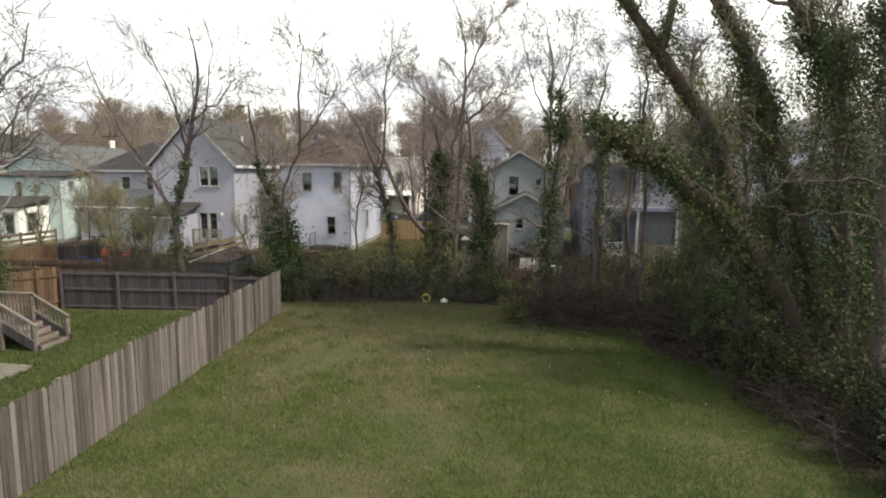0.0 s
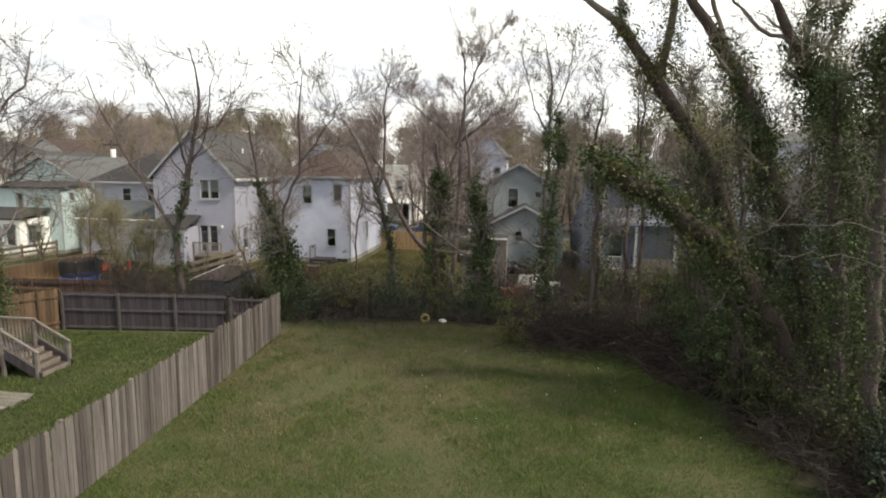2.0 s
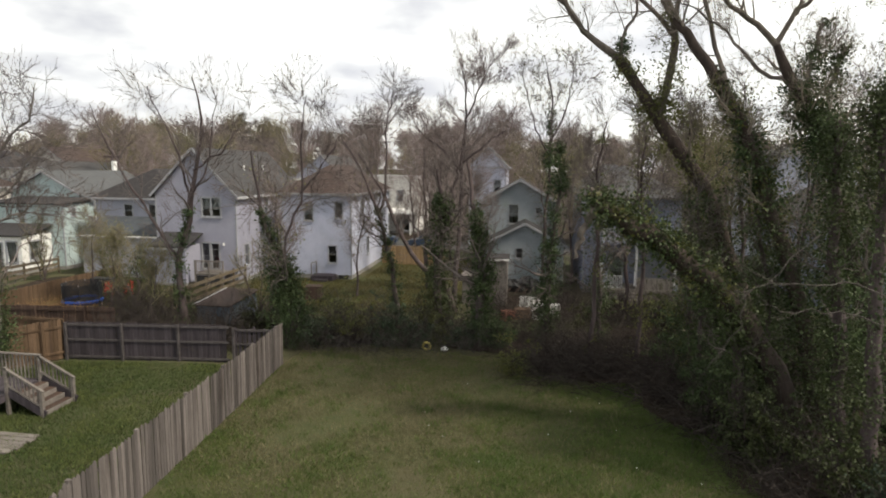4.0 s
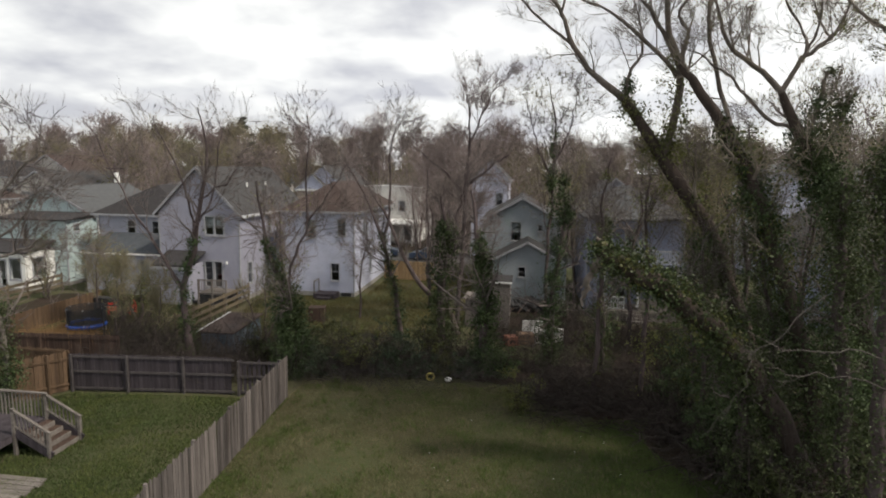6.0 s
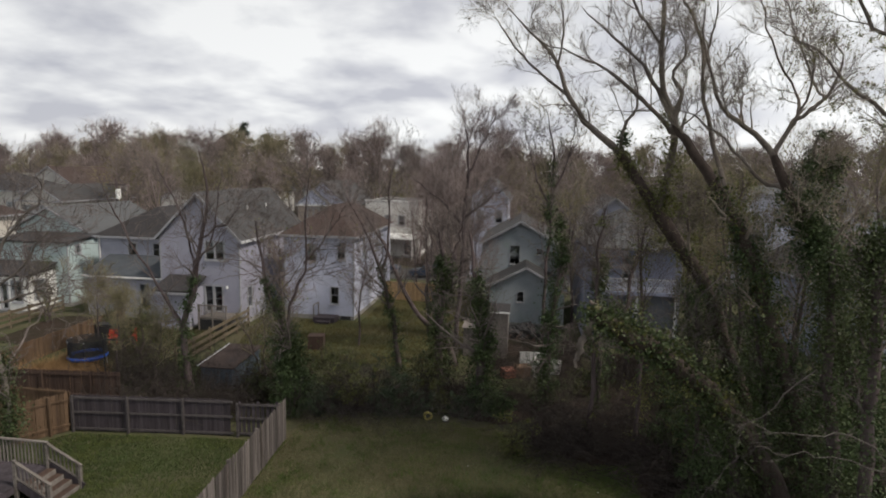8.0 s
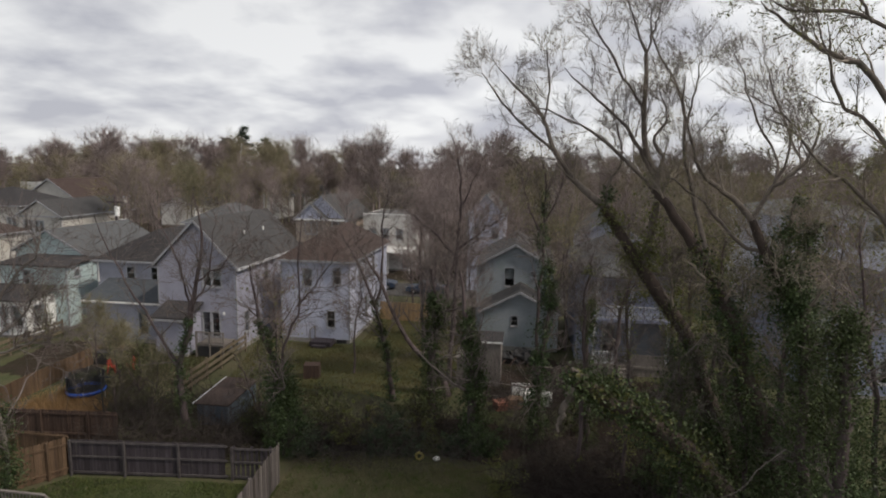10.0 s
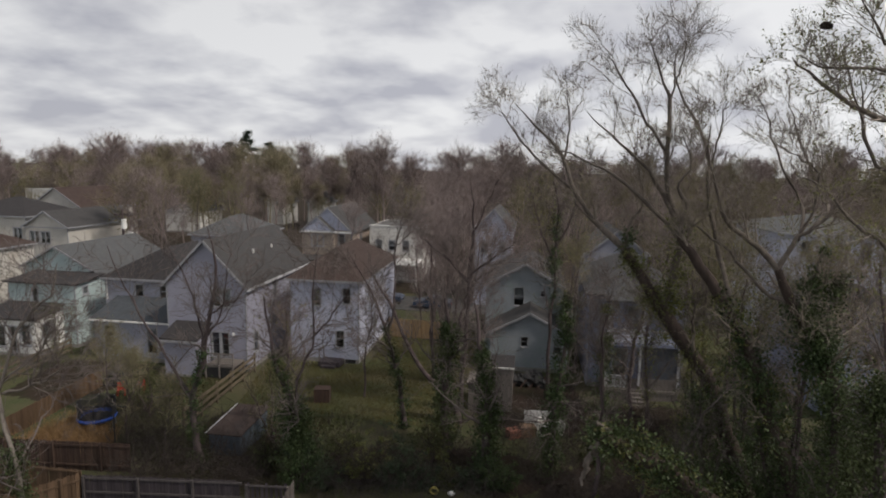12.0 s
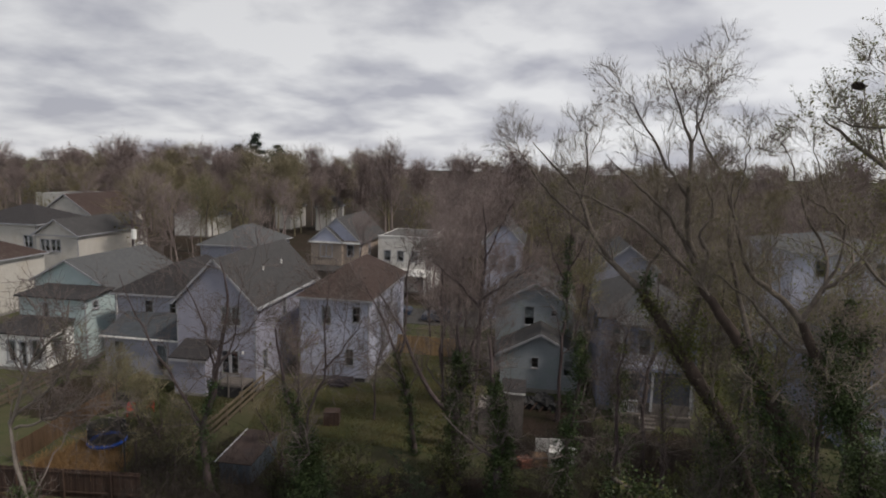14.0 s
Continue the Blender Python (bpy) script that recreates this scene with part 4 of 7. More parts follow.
B = -0.55
h = thing("house", (-25.7, 74.0, B), "tan two-storey house with two pale nested gables and grey roof", "house")
block(h, -28.8, -22.6, 74.0, 86.0, B, 6.65, SIDE_TAN, gable=9.6, front=[(-27.6, -26.1, 4.75, 6.2, "pair"), (-24.3, -23.5, 4.8, 6.25, "sash")], right=[(78.0, 78.9, 4.6, 6.0)])
part("roof", gable_roof(-28.8, -22.6, 74.0, 86.0, 6.65, 9.6, 0.35), ROOF_GREY, h)
rake(h, -28.8, -25.7, -22.6, 74.0, 6.65, 9.6, 0.35)
part("gable_panel", Geo().poly((-28.8, 73.96, 6.75), (-22.6, 73.96, 6.75), (-25.7, 73.96, 9.6)), SIDE_WHITE, h, "white shingled gable")
part("bay_wall", Geo().box(-28.9, -24.8, 73.2, 73.95, 3.6, 6.65), SIDE_TAN, h)
window(h, (-28.9, 73.2, B), Vector((1, 0, 0)), Vector((0, -1, 0)), (1.3, 2.8, 4.75, 6.2), "pair")
part("bay_roof", gable_roof(-28.9, -24.8, 73.1, 75.5, 6.7, 8.5, 0.25), ROOF_GREY, h)
part("bay_gable", Geo().poly((-28.9, 73.05, 6.7), (-24.8, 73.05, 6.7), (-26.85, 73.05, 8.5)).poly((-24.8, 73.15, 6.7), (-28.9, 73.15, 6.7), (-26.85, 73.15, 8.5)), SIDE_WHITE, h, "white shingled gable")
rake(h, -28.9, -26.85, -24.8, 73.05, 6.7, 8.5, 0.25)
part("fascia", Geo().box(-29.1, -22.3, 72.85, 72.95, 6.5, 6.7), WHITE, h)
part("porch_roof", shed_roof(-28.6, -22.4, 71.6, 73.9, 3.1, 3.55, 0.2), ROOF_GREY, h)
for px in (-28.4, -25.4, -22.6):
    part("porch_post", Geo().box(px - 0.1, px + 0.1, 71.7, 71.9, B, 3.1), WHITE, h)
h = plain_house("house", -24.9, -17.6, 77, 88, B, 7.1, STUCCO, ROOF_PALE, "white flat-roofed building with a small porch", "flat",
                front=[(-24.0, -23.2, 3.9, 5.2, "blind"), (-22.2, -21.4, 3.9, 5.2, "blind"), (-20.3, -19.5, 3.9, 5.2, "blind"), (-19.5, -18.6, -0.1, 2.0, "sash")])
part("porch_roof", shed_roof(-20.65, -14.15, 75.2, 77.8, 2.3, 2.75, 0.2), WHITE, h)
for px in (-20.4, -17.2, -14.3):
    part("porch_post", Geo().box(px - 0.08, px + 0.08, 75.3, 75.46, B, 2.3), WHITE, h)
plain_house("house", -8.9, -4.9, 66, 77, B, 8.5, SIDE_WHITE, ROOF_GREY, "white narrow gabled house among bare trees", ridge=2.1, front=[(-6.2, -5.5, 5.7, 7.0, "blind"), (-8.3, -7.6, 5.7, 7.0, "blind")])
plain_house("house", -68.6, -62.4, 66, 80, B, 6.4, SIDE_CREAM, ROOF_GREY, "cream two-storey house with grey roof", ridge=1.9, front=[(-67.9, -66.6, 4.2, 5.7, "pair"), (-66.3, -65.0, 4.2, 5.7, "pair")])
plain_house("house", -82.0, -73.0, 80, 92, B, 7.6, SIDE_CREAM, ROOF_BROWN, "cream house with a brown gabled roof", ridge=3.0, front=[(-79, -78, 4.5, 6.2)])
plain_house("house", -80.0, -68.9, 66, 76, B, 7.4, SIDE_CREAM, ROOF_DARK, "cream house with a dark hip roof", "hip", ridge=2.4, front=[(-70.8, -69.6, 4.5, 6.0, "pair")])
plain_house("house", -67.0, -58.6, 50, 57.5, B, 5.4, SIDE_CREAM, ROOF_BROWN, "cream house with a brown hip roof", "hip", ridge=2.2, front=[(-62, -61, 3.0, 4.4)])
plain_house("house", -108, -99.8, 104, 116, B, 8.9, STUCCO, ROOF_PALE, "long white flat-roofed building far off", "flat")
plain_house("house", -44.2, -37.0, 66, 76, B, 6.2, SIDE_LIGHT, ROOF_PALE, "pale blue-grey hip-roofed house behind others", "hip", ridge=2.3)
plain_house("house", -73.0, -69, 140, 150, B, 5.4, STUCCO, ROOF_GREY, "white house far off among trees", ridge=2.4)
plain_house("house", -62.0, -58, 140, 150, B, 5.8, STUCCO, ROOF_GREY, "white house far off among trees", ridge=2.4)
plain_house("house", -86, -78, 118, 128, B, 4.2, STUCCO, ROOF_GREY, "low white house far off among trees", ridge=1.6)
plain_house("house", 17.6, 25.7, 41, 53, B, 4.6, SIDE_BLUE, ROOF_GREY, "slate blue house screened by ivy-clad trees", ridge=2.7, front=[(18.6, 19.6, 0.6, 2.1, "blind"), (21.2, 22.2, 0.6, 2.1, "blind"), (19.2, 20.1, 3.4, 4.4, "sash")])
plain_house("house", 20.2, 31, 60, 72, B, 9.7, SIDE_WHITE, ROOF_PALE, "pale blue-white hip-roofed house behind tall trees", "hip", ridge=1.6, front=[(22, 23, 7.6, 9.1, "sash"), (25, 26, 7.6, 9.1, "sash"), (27, 28, 7.6, 9.1, "sash"), (29, 30, 7.6, 9.1, "sash")])
plain_house("house", 3.5, 9.5, 66, 76, B, 6.4, SIDE_LIGHT, ROOF_GREY, "light grey house behind tall trees", ridge=2.4, front=[(5, 5.9, 3.6, 5.0)])


# ---- fences ----
def fence(name, a, b, height, mat, label, rails_at, gap=0.146, width=0.138, pointed=False, seed=1, post_step=2.4, rail_side=1, ragged=0.018, group="", rail_mat=None):
    """Upright boards on rails and posts from a to b. rail_side: on which side of the boards the rails stand."""
    rng = random.Random(seed)
    a, b = Vector((*a, 0)), Vector((*b, 0))
    along = (b - a).normalized()
    turn = math.degrees(math.atan2(along.y, along.x))
    side = Vector((-along.y, along.x, 0)) * rail_side
    f = thing(name, (a.x, a.y, ground_z(a.y)), label, "fence", group)
    boards = []
    for v in range(4):
        w, c = width / 2, 0.035 + 0.01 * v
        h_ = height * (1 + (v - 1.5) * ragged * 0.4)
        outline = [(-w, 0), (w, 0), (w, h_ - (0.06 if pointed else c)), (w - (w * 0.8 if pointed else c), h_), (-w + (w * 0.8 if pointed else c), h_), (-w, h_ - (0.06 if pointed else c))]
        g = Geo()
        g.poly(*[(x, -0.01, z) for x, z in outline])
        g.poly(*[(x, 0.01, z) for x, z in reversed(outline)])
        for p, q in zip(outline, outline[1:] + outline[:1]):
            g.poly((p[0], -0.01, p[1]), (p[0], 0.01, p[1]), (q[0], 0.01, q[1]), (q[0], -0.01, q[1]))
        boards.append(mesh_of("board", g, mat))
    count = int((b - a).length / gap)
    for i in range(count):
        p = along * (gap * (i + 0.5))
        y = a.y + p.y
        piece("board", boards[rng.randrange(4)], f, pose(p.x, p.y, ground_z(y) - ground_z(a.y) + rng.uniform(-0.018, 0.018), rng.uniform(-0.6, 0.6), rng.uniform(-0.6, 0.6), turn + rng.uniform(-2, 2)))
    L = (b - a).length
    for z in rails_at:
        p, q = side * 0.035, along * L + side * 0.035
        part_local("rail", Geo().beam((p.x, p.y, z), (q.x, q.y, z + ground_z(b.y) - ground_z(a.y)), 0.04, 0.09), rail_mat or mat, f)
    for i in range(int(L / post_step) + 1):
        p = along * min(L - 0.05, i * post_step + 0.05) + side * 0.075
        zz = ground_z(a.y + p.y) - ground_z(a.y)
        part_local("post", Geo().beam((p.x, p.y, zz - 0.1), (p.x, p.y, zz + height - 0.02), 0.09), rail_mat or mat, f)
    return f


def rail_fence(a, b, height, mat, label):
    """Three level boards on posts."""
    a, b = Vector((*a, 0)), Vector((*b, 0))
    along, L = (b - a).normalized(), (b - a).length
    side = Vector((-along.y, along.x, 0)) * 0.07
    f = thing("fence", (a.x, a.y, ground_z(a.y)), label, "fence")
    n = int(L / 2.2) + 1
    drop = [ground_z(a.y + along.y * L * i / n) - ground_z(a.y) for i in range(n + 1)]
    for i in range(n + 1):
        p = along * (L * i / n)
        part_local("post", Geo().beam((p.x, p.y, drop[i] - 0.1), (p.x, p.y, drop[i] + height + 0.06), 0.11), mat, f)
        if i < n:
            q = along * (L * (i + 1) / n)
            for k in range(3):
                z = height * (0.28 + 0.31 * k)
                part_local("board", Geo().beam((p.x - side.x, p.y - side.y, drop[i] + z), (q.x - side.x, q.y - side.y, drop[i + 1] + z), 0.03, 0.21), mat, f)
    return f


def part_local(name, geo, mat, parent):
    ob = new(name, mesh_of(name, geo, mat))
    ob.parent = parent
    return ob


fence("fence", (-8.03, -4.0), (-9.62, 23.0), 1.80, PICKET, "weathered grey-brown picket fence beside the lawn", (0.35, 1.0, 1.55), pointed=True, seed=2, rail_side=1, gap=0.135, width=0.119, ragged=0.028)
fence("fence", (-18.85, 22.05), (-11.9, 22.81), 1.62, PLANK_DARK, "dark weathered plank fence with rails on the yard side", (0.12, 0.85, 1.5), seed=3, rail_side=-1, rail_mat=RAILWOOD)
fence("fence", (-11.75, 22.83), (-9.75, 23.05), 1.5, PLANK_DARK, "gapped end of the dark plank fence with uneven boards", (0.12, 0.8, 1.4), gap=0.205, seed=5, post_step=2.1, rail_side=-1, ragged=0.09, rail_mat=RAILWOOD)
fence("fence", (-22.4, 17.6), (-18.9, 22.05), 1.72, PLANK_TAN, "orange-brown plank fence of the neighbouring yard", (0.3, 1.4), seed=4, rail_side=-1)
fence("fence", (-24.0, 22.3), (-19.0, 22.2), 1.72, PLANK_TAN, "faded tan plank fence", (0.3, 1.62), seed=5, rail_side=-1)
fence("fence", (-30.0, 24.2), (-18.9, 25.25), 1.5, PLANK_BROWN, "low dark brown plank fence behind shrubs", (0.3, 1.3), seed=6, rail_side=-1)
fence("fence", (-27.76, 27.18), (-29.17, 39.78), 1.25, PLANK_TAN, "reddish tan plank fence between yards", (0.3, 1.1), seed=7, rail_side=1)
rail_fence((-34.89, 30.58), (-36.45, 42.18), 1.3, PLANK_OLIVE, "weathered tan board fence of three level rails along a back yard")
rail_fence((-19.18, 30.21), (-20.09, 40.98), 1.4, PLANK_OLIVE, "weathered tan fence of three level boards between two back yards")
fence("fence", (-12.5, 52.5), (-6.6, 52.2), 1.72, PLANK_NEW, "new tan plank fence beside the white house", (0.3, 1.4), seed=10, rail_side=1)


# ---- trees ----
def tree(name, label, limbs, levels, seed, bark=None, twig=None, ivy=(), buds=0, bud_size=0.06, sides=8, tip=0.0065, wobble=0.05, category="tree", group="", limb=None, bare=False, kink=0.12):
    """limbs: (points, first radius, last radius), the trunk first. levels: (count, low, length, spread, up, points, thin).
    ivy: (points, radii, leaves, size, material)."""
    rng = np.random.default_rng(seed)
    t = thing(name, limbs[0][0][0], label, category, group)
    P, R = [], []
    for i, (pts, r0, r1) in enumerate(limbs):
        n = 14
        q = spline(pts, n, rng, wobble)
        r = np.linspace(1, 0, n) ** 0.8 * (r0 - r1) + r1
        if i == 0:
            r[0] *= 1.35
        r = r * rng.uniform(0.92, 1.08, n)
        part("trunk" if i == 0 else "limb", tubes(q[None], r[None], sides), (limb if i and limb else bark) or BARK, t, smooth=True)
        P.append(q)
        R.append(r)
    P, R = np.array(P[1:] if bare else P), np.array(R[1:] if bare else R)
    sets, tips = [], []
    for k, (count, low, length, spread, up, n, thin) in enumerate(levels):
        P, R = sprout(P, R, count, rng, low, length, spread, up, n, thin, tip, kink)
        sets.append(tubes(P, R, 5 if k == 0 else 3))
        tips.append(P)
    if sets:
        sets = [triangles(*s) for s in sets] + [slivers(P, R, 3, rng, 0.45, 46, 0.004 if tip < 0.005 else 0.005)]
        part("crown", joined(sets), twig or TWIG, t, "bare branching twigs" if not buds else "fine twigs with young leaves")
    if buds and tips:
        ends = tips[-1][rng.integers(0, len(tips[-1]), buds), -1 - rng.integers(0, 2, buds)]
        part("young_leaves", leaf_set(ends + rng.normal(0, 0.05, (buds, 3)), bud_size, rng), BUD, t, "small yellow-green young leaves")
    for pts, radii, count, size, mat in ivy:
        part("ivy", leaf_set(around(pts, radii, count, rng), size, rng), mat, t, "climbing ivy leaves")
    return t


def at_y(y, *pts):
    return turned([(x, y, z) for x, z in pts])


CROWN = [(9, 0.16, 1.8, 50, 0.16, 8, 0.40), (7, 0.12, 1.0, 46, 0.12, 5, 0.42), (5, 0.10, 0.55, 44, 0.08, 3, 0.45)]
# leaning tree at the lawn's edge: the trunk, the low limb to one side, and the tall crown above
A = [(9.6, 22.6, 0), (8.3, 22.6, 3.4), (7.6, 22.6, 5.3), (6.75, 22.6, 7.4), (5.75, 22.6, 8.9), (4.85, 22.65, 10.2), (4.0, 22.8, 11.4), (3.45, 23.0, 12.25)]
A1 = [(3.45, 23.0, 12.25), (2.7, 23.4, 12.95), (2.1, 23.6, 13.5), (1.5, 23.8, 14.45), (1.1, 23.9, 15.6), (0.1, 24.0, 16.7), (-0.8, 24.0, 17.6)]
A2 = [(3.45, 23.0, 12.25), (3.6, 23.1, 13.2), (4.0, 23.1, 14.0), (3.8, 23.1, 15.1), (3.4, 23.0, 16.3)]
A3 = [(1.1, 23.9, 15.5), (1.26, 24.0, 17.0), (1.07, 24.0, 18.2)]
A4 = [(1.6, 23.8, 14.3), (-0.1, 24.0, 15.7), (-1.0, 24.0, 16.9), (-1.5, 24.0, 17.4)]
S = [(4.85, 22.6, 10.15), (5.07, 22.3, 11.65), (5.16, 22.2, 12.8), (4.95, 22.1, 13.7), (4.55, 21.9, 14.6), (4.42, 21.8, 15.9), (4.41, 21.8, 17.5), (4.1, 21.8, 18.4), (3.6, 21.8, 19.6)]
S1 = [(4.42, 21.9, 15.85), (3.7, 22.0, 16.9), (3.1, 22.0, 17.9), (2.5, 22.0, 18.8), (2.2, 22.0, 19.3)]
S2 = [(4.38, 21.7, 17.6), (4.7, 21.6, 18.8), (4.8, 21.6, 19.7)]
S3 = [(5.04, 22.2, 12.9), (4.4, 22.0, 13.6), (3.4, 22.0, 14.5), (2.4, 22.0, 15.2), (1.5, 22.0, 15.6), (0.35, 22.0, 16.0)]
S4 = [(5.1, 22.1, 13.1), (4.36, 22.0, 14.5), (3.6, 22.0, 15.5), (2.65, 22.0, 16.3), (1.7, 22.0, 17.2)]
# Dark trunk, paler limbs and twigs: the sunlit crown is put into the colours.
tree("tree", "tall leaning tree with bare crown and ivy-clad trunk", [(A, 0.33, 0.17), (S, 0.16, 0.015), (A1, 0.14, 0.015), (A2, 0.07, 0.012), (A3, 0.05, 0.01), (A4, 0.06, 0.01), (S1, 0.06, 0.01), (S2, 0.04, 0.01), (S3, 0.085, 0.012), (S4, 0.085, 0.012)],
     CROWN, 11, bark=BARK_DARK, limb=BARK_LIT, twig=TWIG_LIT, kink=0.05, wobble=0.03, tip=0.0042,
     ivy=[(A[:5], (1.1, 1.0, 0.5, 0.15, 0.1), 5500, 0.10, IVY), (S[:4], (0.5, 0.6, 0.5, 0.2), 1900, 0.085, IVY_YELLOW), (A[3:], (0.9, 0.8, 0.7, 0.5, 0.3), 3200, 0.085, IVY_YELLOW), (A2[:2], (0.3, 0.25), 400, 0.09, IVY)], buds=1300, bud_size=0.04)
Bt = [(10.1, 20.5, 0), (9.5, 20.5, 3.1), (8.4, 20.5, 6.2), (7.3, 20.5, 9.1), (6.0, 20.5, 11.4), (5.15, 20.5, 12.55), (4.75, 20.6, 13.05)]
B1 = [(4.75, 20.6, 13.05), (4.94, 20.8, 14.0), (4.67, 20.8, 14.7), (5.02, 20.8, 15.4), (4.7, 20.8, 16.3)]
B2 = [(6.9, 20.6, 9.9), (6.6, 21.3, 11.5), (6.43, 21.9, 12.35), (6.11, 21.9, 13.6), (5.85, 21.9, 14.5), (5.83, 21.9, 15.6), (5.5, 21.9, 16.5), (4.87, 21.9, 17.6), (4.5, 21.9, 18.6), (4.6, 21.9, 19.3)]
B3 = [(5.83, 21.9, 14.9), (6.05, 21.9, 16.0), (6.2, 21.9, 17.0), (6.27, 21.9, 17.6)]
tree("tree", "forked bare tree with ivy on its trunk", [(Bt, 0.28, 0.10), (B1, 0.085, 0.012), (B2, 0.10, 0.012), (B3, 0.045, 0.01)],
     CROWN, 12, bark=BARK_DARK, limb=BARK_LIT, twig=TWIG_LIT, kink=0.05, wobble=0.03, tip=0.0042, ivy=[(Bt[:5], (1.2, 1.2, 0.8, 0.4, 0.2), 6500, 0.10, IVY), (Bt[2:5], (0.7, 0.6, 0.3), 1500, 0.09, IVY_YELLOW)], buds=1600, bud_size=0.05)
Ct = [(12.2, 20.2, 0), (11.3, 20.3, 3.4), (10.3, 20.3, 6.3), (9.4, 20.3, 9.2), (8.4, 20.3, 10.8), (7.75, 20.3, 12.15)]
C1 = [(7.75, 20.3, 12.15), (7.16, 20.4, 12.8), (6.5, 20.4, 13.25), (6.0, 20.4, 13.8), (5.7, 20.4, 14.8), (5.4, 20.4, 15.9), (5.4, 20.4, 16.7)]
C2 = [(7.75, 20.3, 12.2), (8.2, 20.4, 13.1), (8.8, 20.4, 13.55), (9.3, 20.4, 14.2), (9.5, 20.4, 15.0), (9.1, 20.4, 15.8)]
C3 = [(8.3, 20.4, 13.2), (8.7, 20.4, 14.2), (8.65, 20.4, 15.25), (8.1, 20.4, 15.7), (7.3, 20.4, 16.1)]
C4 = [(8.3, 20.3, 11.0), (7.4, 20.6, 11.5), (6.5, 20.6, 12.5), (5.55, 20.6, 13.2), (4.85, 20.6, 13.55)]
C5 = [(8.3, 20.4, 13.1), (8.8, 21.4, 13.8), (8.9, 22.0, 14.4), (8.3, 22.0, 15.2), (7.9, 22.0, 16.3), (7.6, 22.0, 17.2), (7.1, 22.0, 17.9)]
C6 = [(8.8, 20.4, 13.55), (9.6, 21.6, 14.1), (9.7, 22.3, 14.4), (9.1, 22.3, 15.8), (8.6, 22.3, 16.9), (8.4, 22.3, 17.8)]
C7, C8 = [(9.0, 20.3, 9.6), (8.72, 20.3, 10.3), (8.75, 20.3, 11.4), (9.03, 20.3, 12.8)], [(9.4, 20.3, 9.2), (9.4, 20.3, 9.9), (9.43, 20.3, 10.9), (9.74, 20.3, 12.1)]
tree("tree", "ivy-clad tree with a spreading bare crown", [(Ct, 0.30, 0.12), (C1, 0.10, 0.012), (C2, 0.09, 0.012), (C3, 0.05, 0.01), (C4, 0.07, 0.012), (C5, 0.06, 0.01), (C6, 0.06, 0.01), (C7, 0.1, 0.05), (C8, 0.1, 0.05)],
     CROWN, 13, bark=BARK_DARK, limb=BARK_LIT, twig=TWIG_LIT, kink=0.05, wobble=0.03, tip=0.0042,
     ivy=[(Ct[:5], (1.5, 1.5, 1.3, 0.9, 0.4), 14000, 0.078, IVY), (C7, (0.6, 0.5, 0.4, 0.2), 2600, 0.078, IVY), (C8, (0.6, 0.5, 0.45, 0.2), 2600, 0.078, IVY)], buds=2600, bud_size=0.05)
Dt = [(11.9, 17.0, 0), (11.8, 17.2, 5.0), (11.5, 17.4, 9.0), (11.0, 17.5, 12.2)]
D1 = [(11.0, 17.5, 12.2), (10.5, 17.6, 14.5), (9.3, 17.6, 16.4), (8.6, 17.6, 16.7), (7.9, 17.6, 17.1), (7.0, 17.6, 17.8), (6.5, 17.6, 18.2)]
D2 = [(10.6, 17.6, 14.3), (10.5, 17.6, 16.2), (10.2, 17.6, 17.15), (9.2, 17.6, 17.7), (8.2, 17.6, 17.9), (7.25, 17.6, 17.96), (6.7, 17.5, 18.2)]
D3 = [(11.2, 17.5, 11.2), (10.4, 17.8, 13.8), (9.7, 18.0, 15.0), (8.9, 18.0, 15.6), (8.6, 18.0, 16.5), (8.35, 18.0, 17.2), (7.8, 18.0, 18.6)]
D4 = [(11.4, 17.4, 9.5), (10.7, 17.8, 11.75), (9.5, 17.8, 13.15), (8.5, 17.8, 13.9), (7.85, 17.8, 14.7), (6.95, 17.8, 15.15)]
D5 = [(9.3, 17.6, 17.6), (8.5, 17.5, 18.8), (7.8, 17.4, 19.8)]
tree("tree", "tall tree coming into leaf beside the thicket", [(Dt, 0.28, 0.13), (D1, 0.12, 0.015), (D2, 0.085, 0.012), (D3, 0.08, 0.012), (D4, 0.08, 0.012), (D5, 0.045, 0.01)],
     [(10, 0.16, 1.5, 48, 0.22, 8, 0.46), (6, 0.12, 0.9, 44, 0.2, 5, 0.52), (4, 0.10, 0.45, 40, 0.1, 4, 0.55)], 14, bark=BARK_DARK, limb=BARK_LIT, twig=TWIG_LIT, bare=True, kink=0.06, wobble=0.03, tip=0.0042,
     ivy=[(Dt[:3], (1.4, 1.1, 0.7), 13000, 0.076, IVY)], buds=5200, bud_size=0.06)
# broken trunk overgrown by ivy
E_ = [(8.8, 18.6, 0.3), (7.6, 18.6, 2.8), (6.3, 18.6, 4.4), (4.6, 18.5, 5.9), (3.2, 18.0, 6.8), (2.15, 17.7, 7.35)]
tree("tree", "broken leaning trunk overgrown with ivy", [(E_, 0.36, 0.22), ([(2.2, 17.7, 7.3), (1.95, 17.6, 6.6), (1.75, 17.6, 5.7)], 0.16, 0.04), ([(2.5, 17.8, 7.1), (2.35, 17.7, 7.5), (2.05, 17.65, 7.75)], 0.12, 0.03)], [], 15, bark=BARK_DARK, limb=BARK_LIT, twig=TWIG_LIT,
     ivy=[(E_[1:6], (1.0, 0.9, 0.65, 0.6, 0.4), 7000, 0.10, IVY), (E_[2:6], (0.7, 0.65, 0.55, 0.25), 1500, 0.10, IVY_YELLOW)])
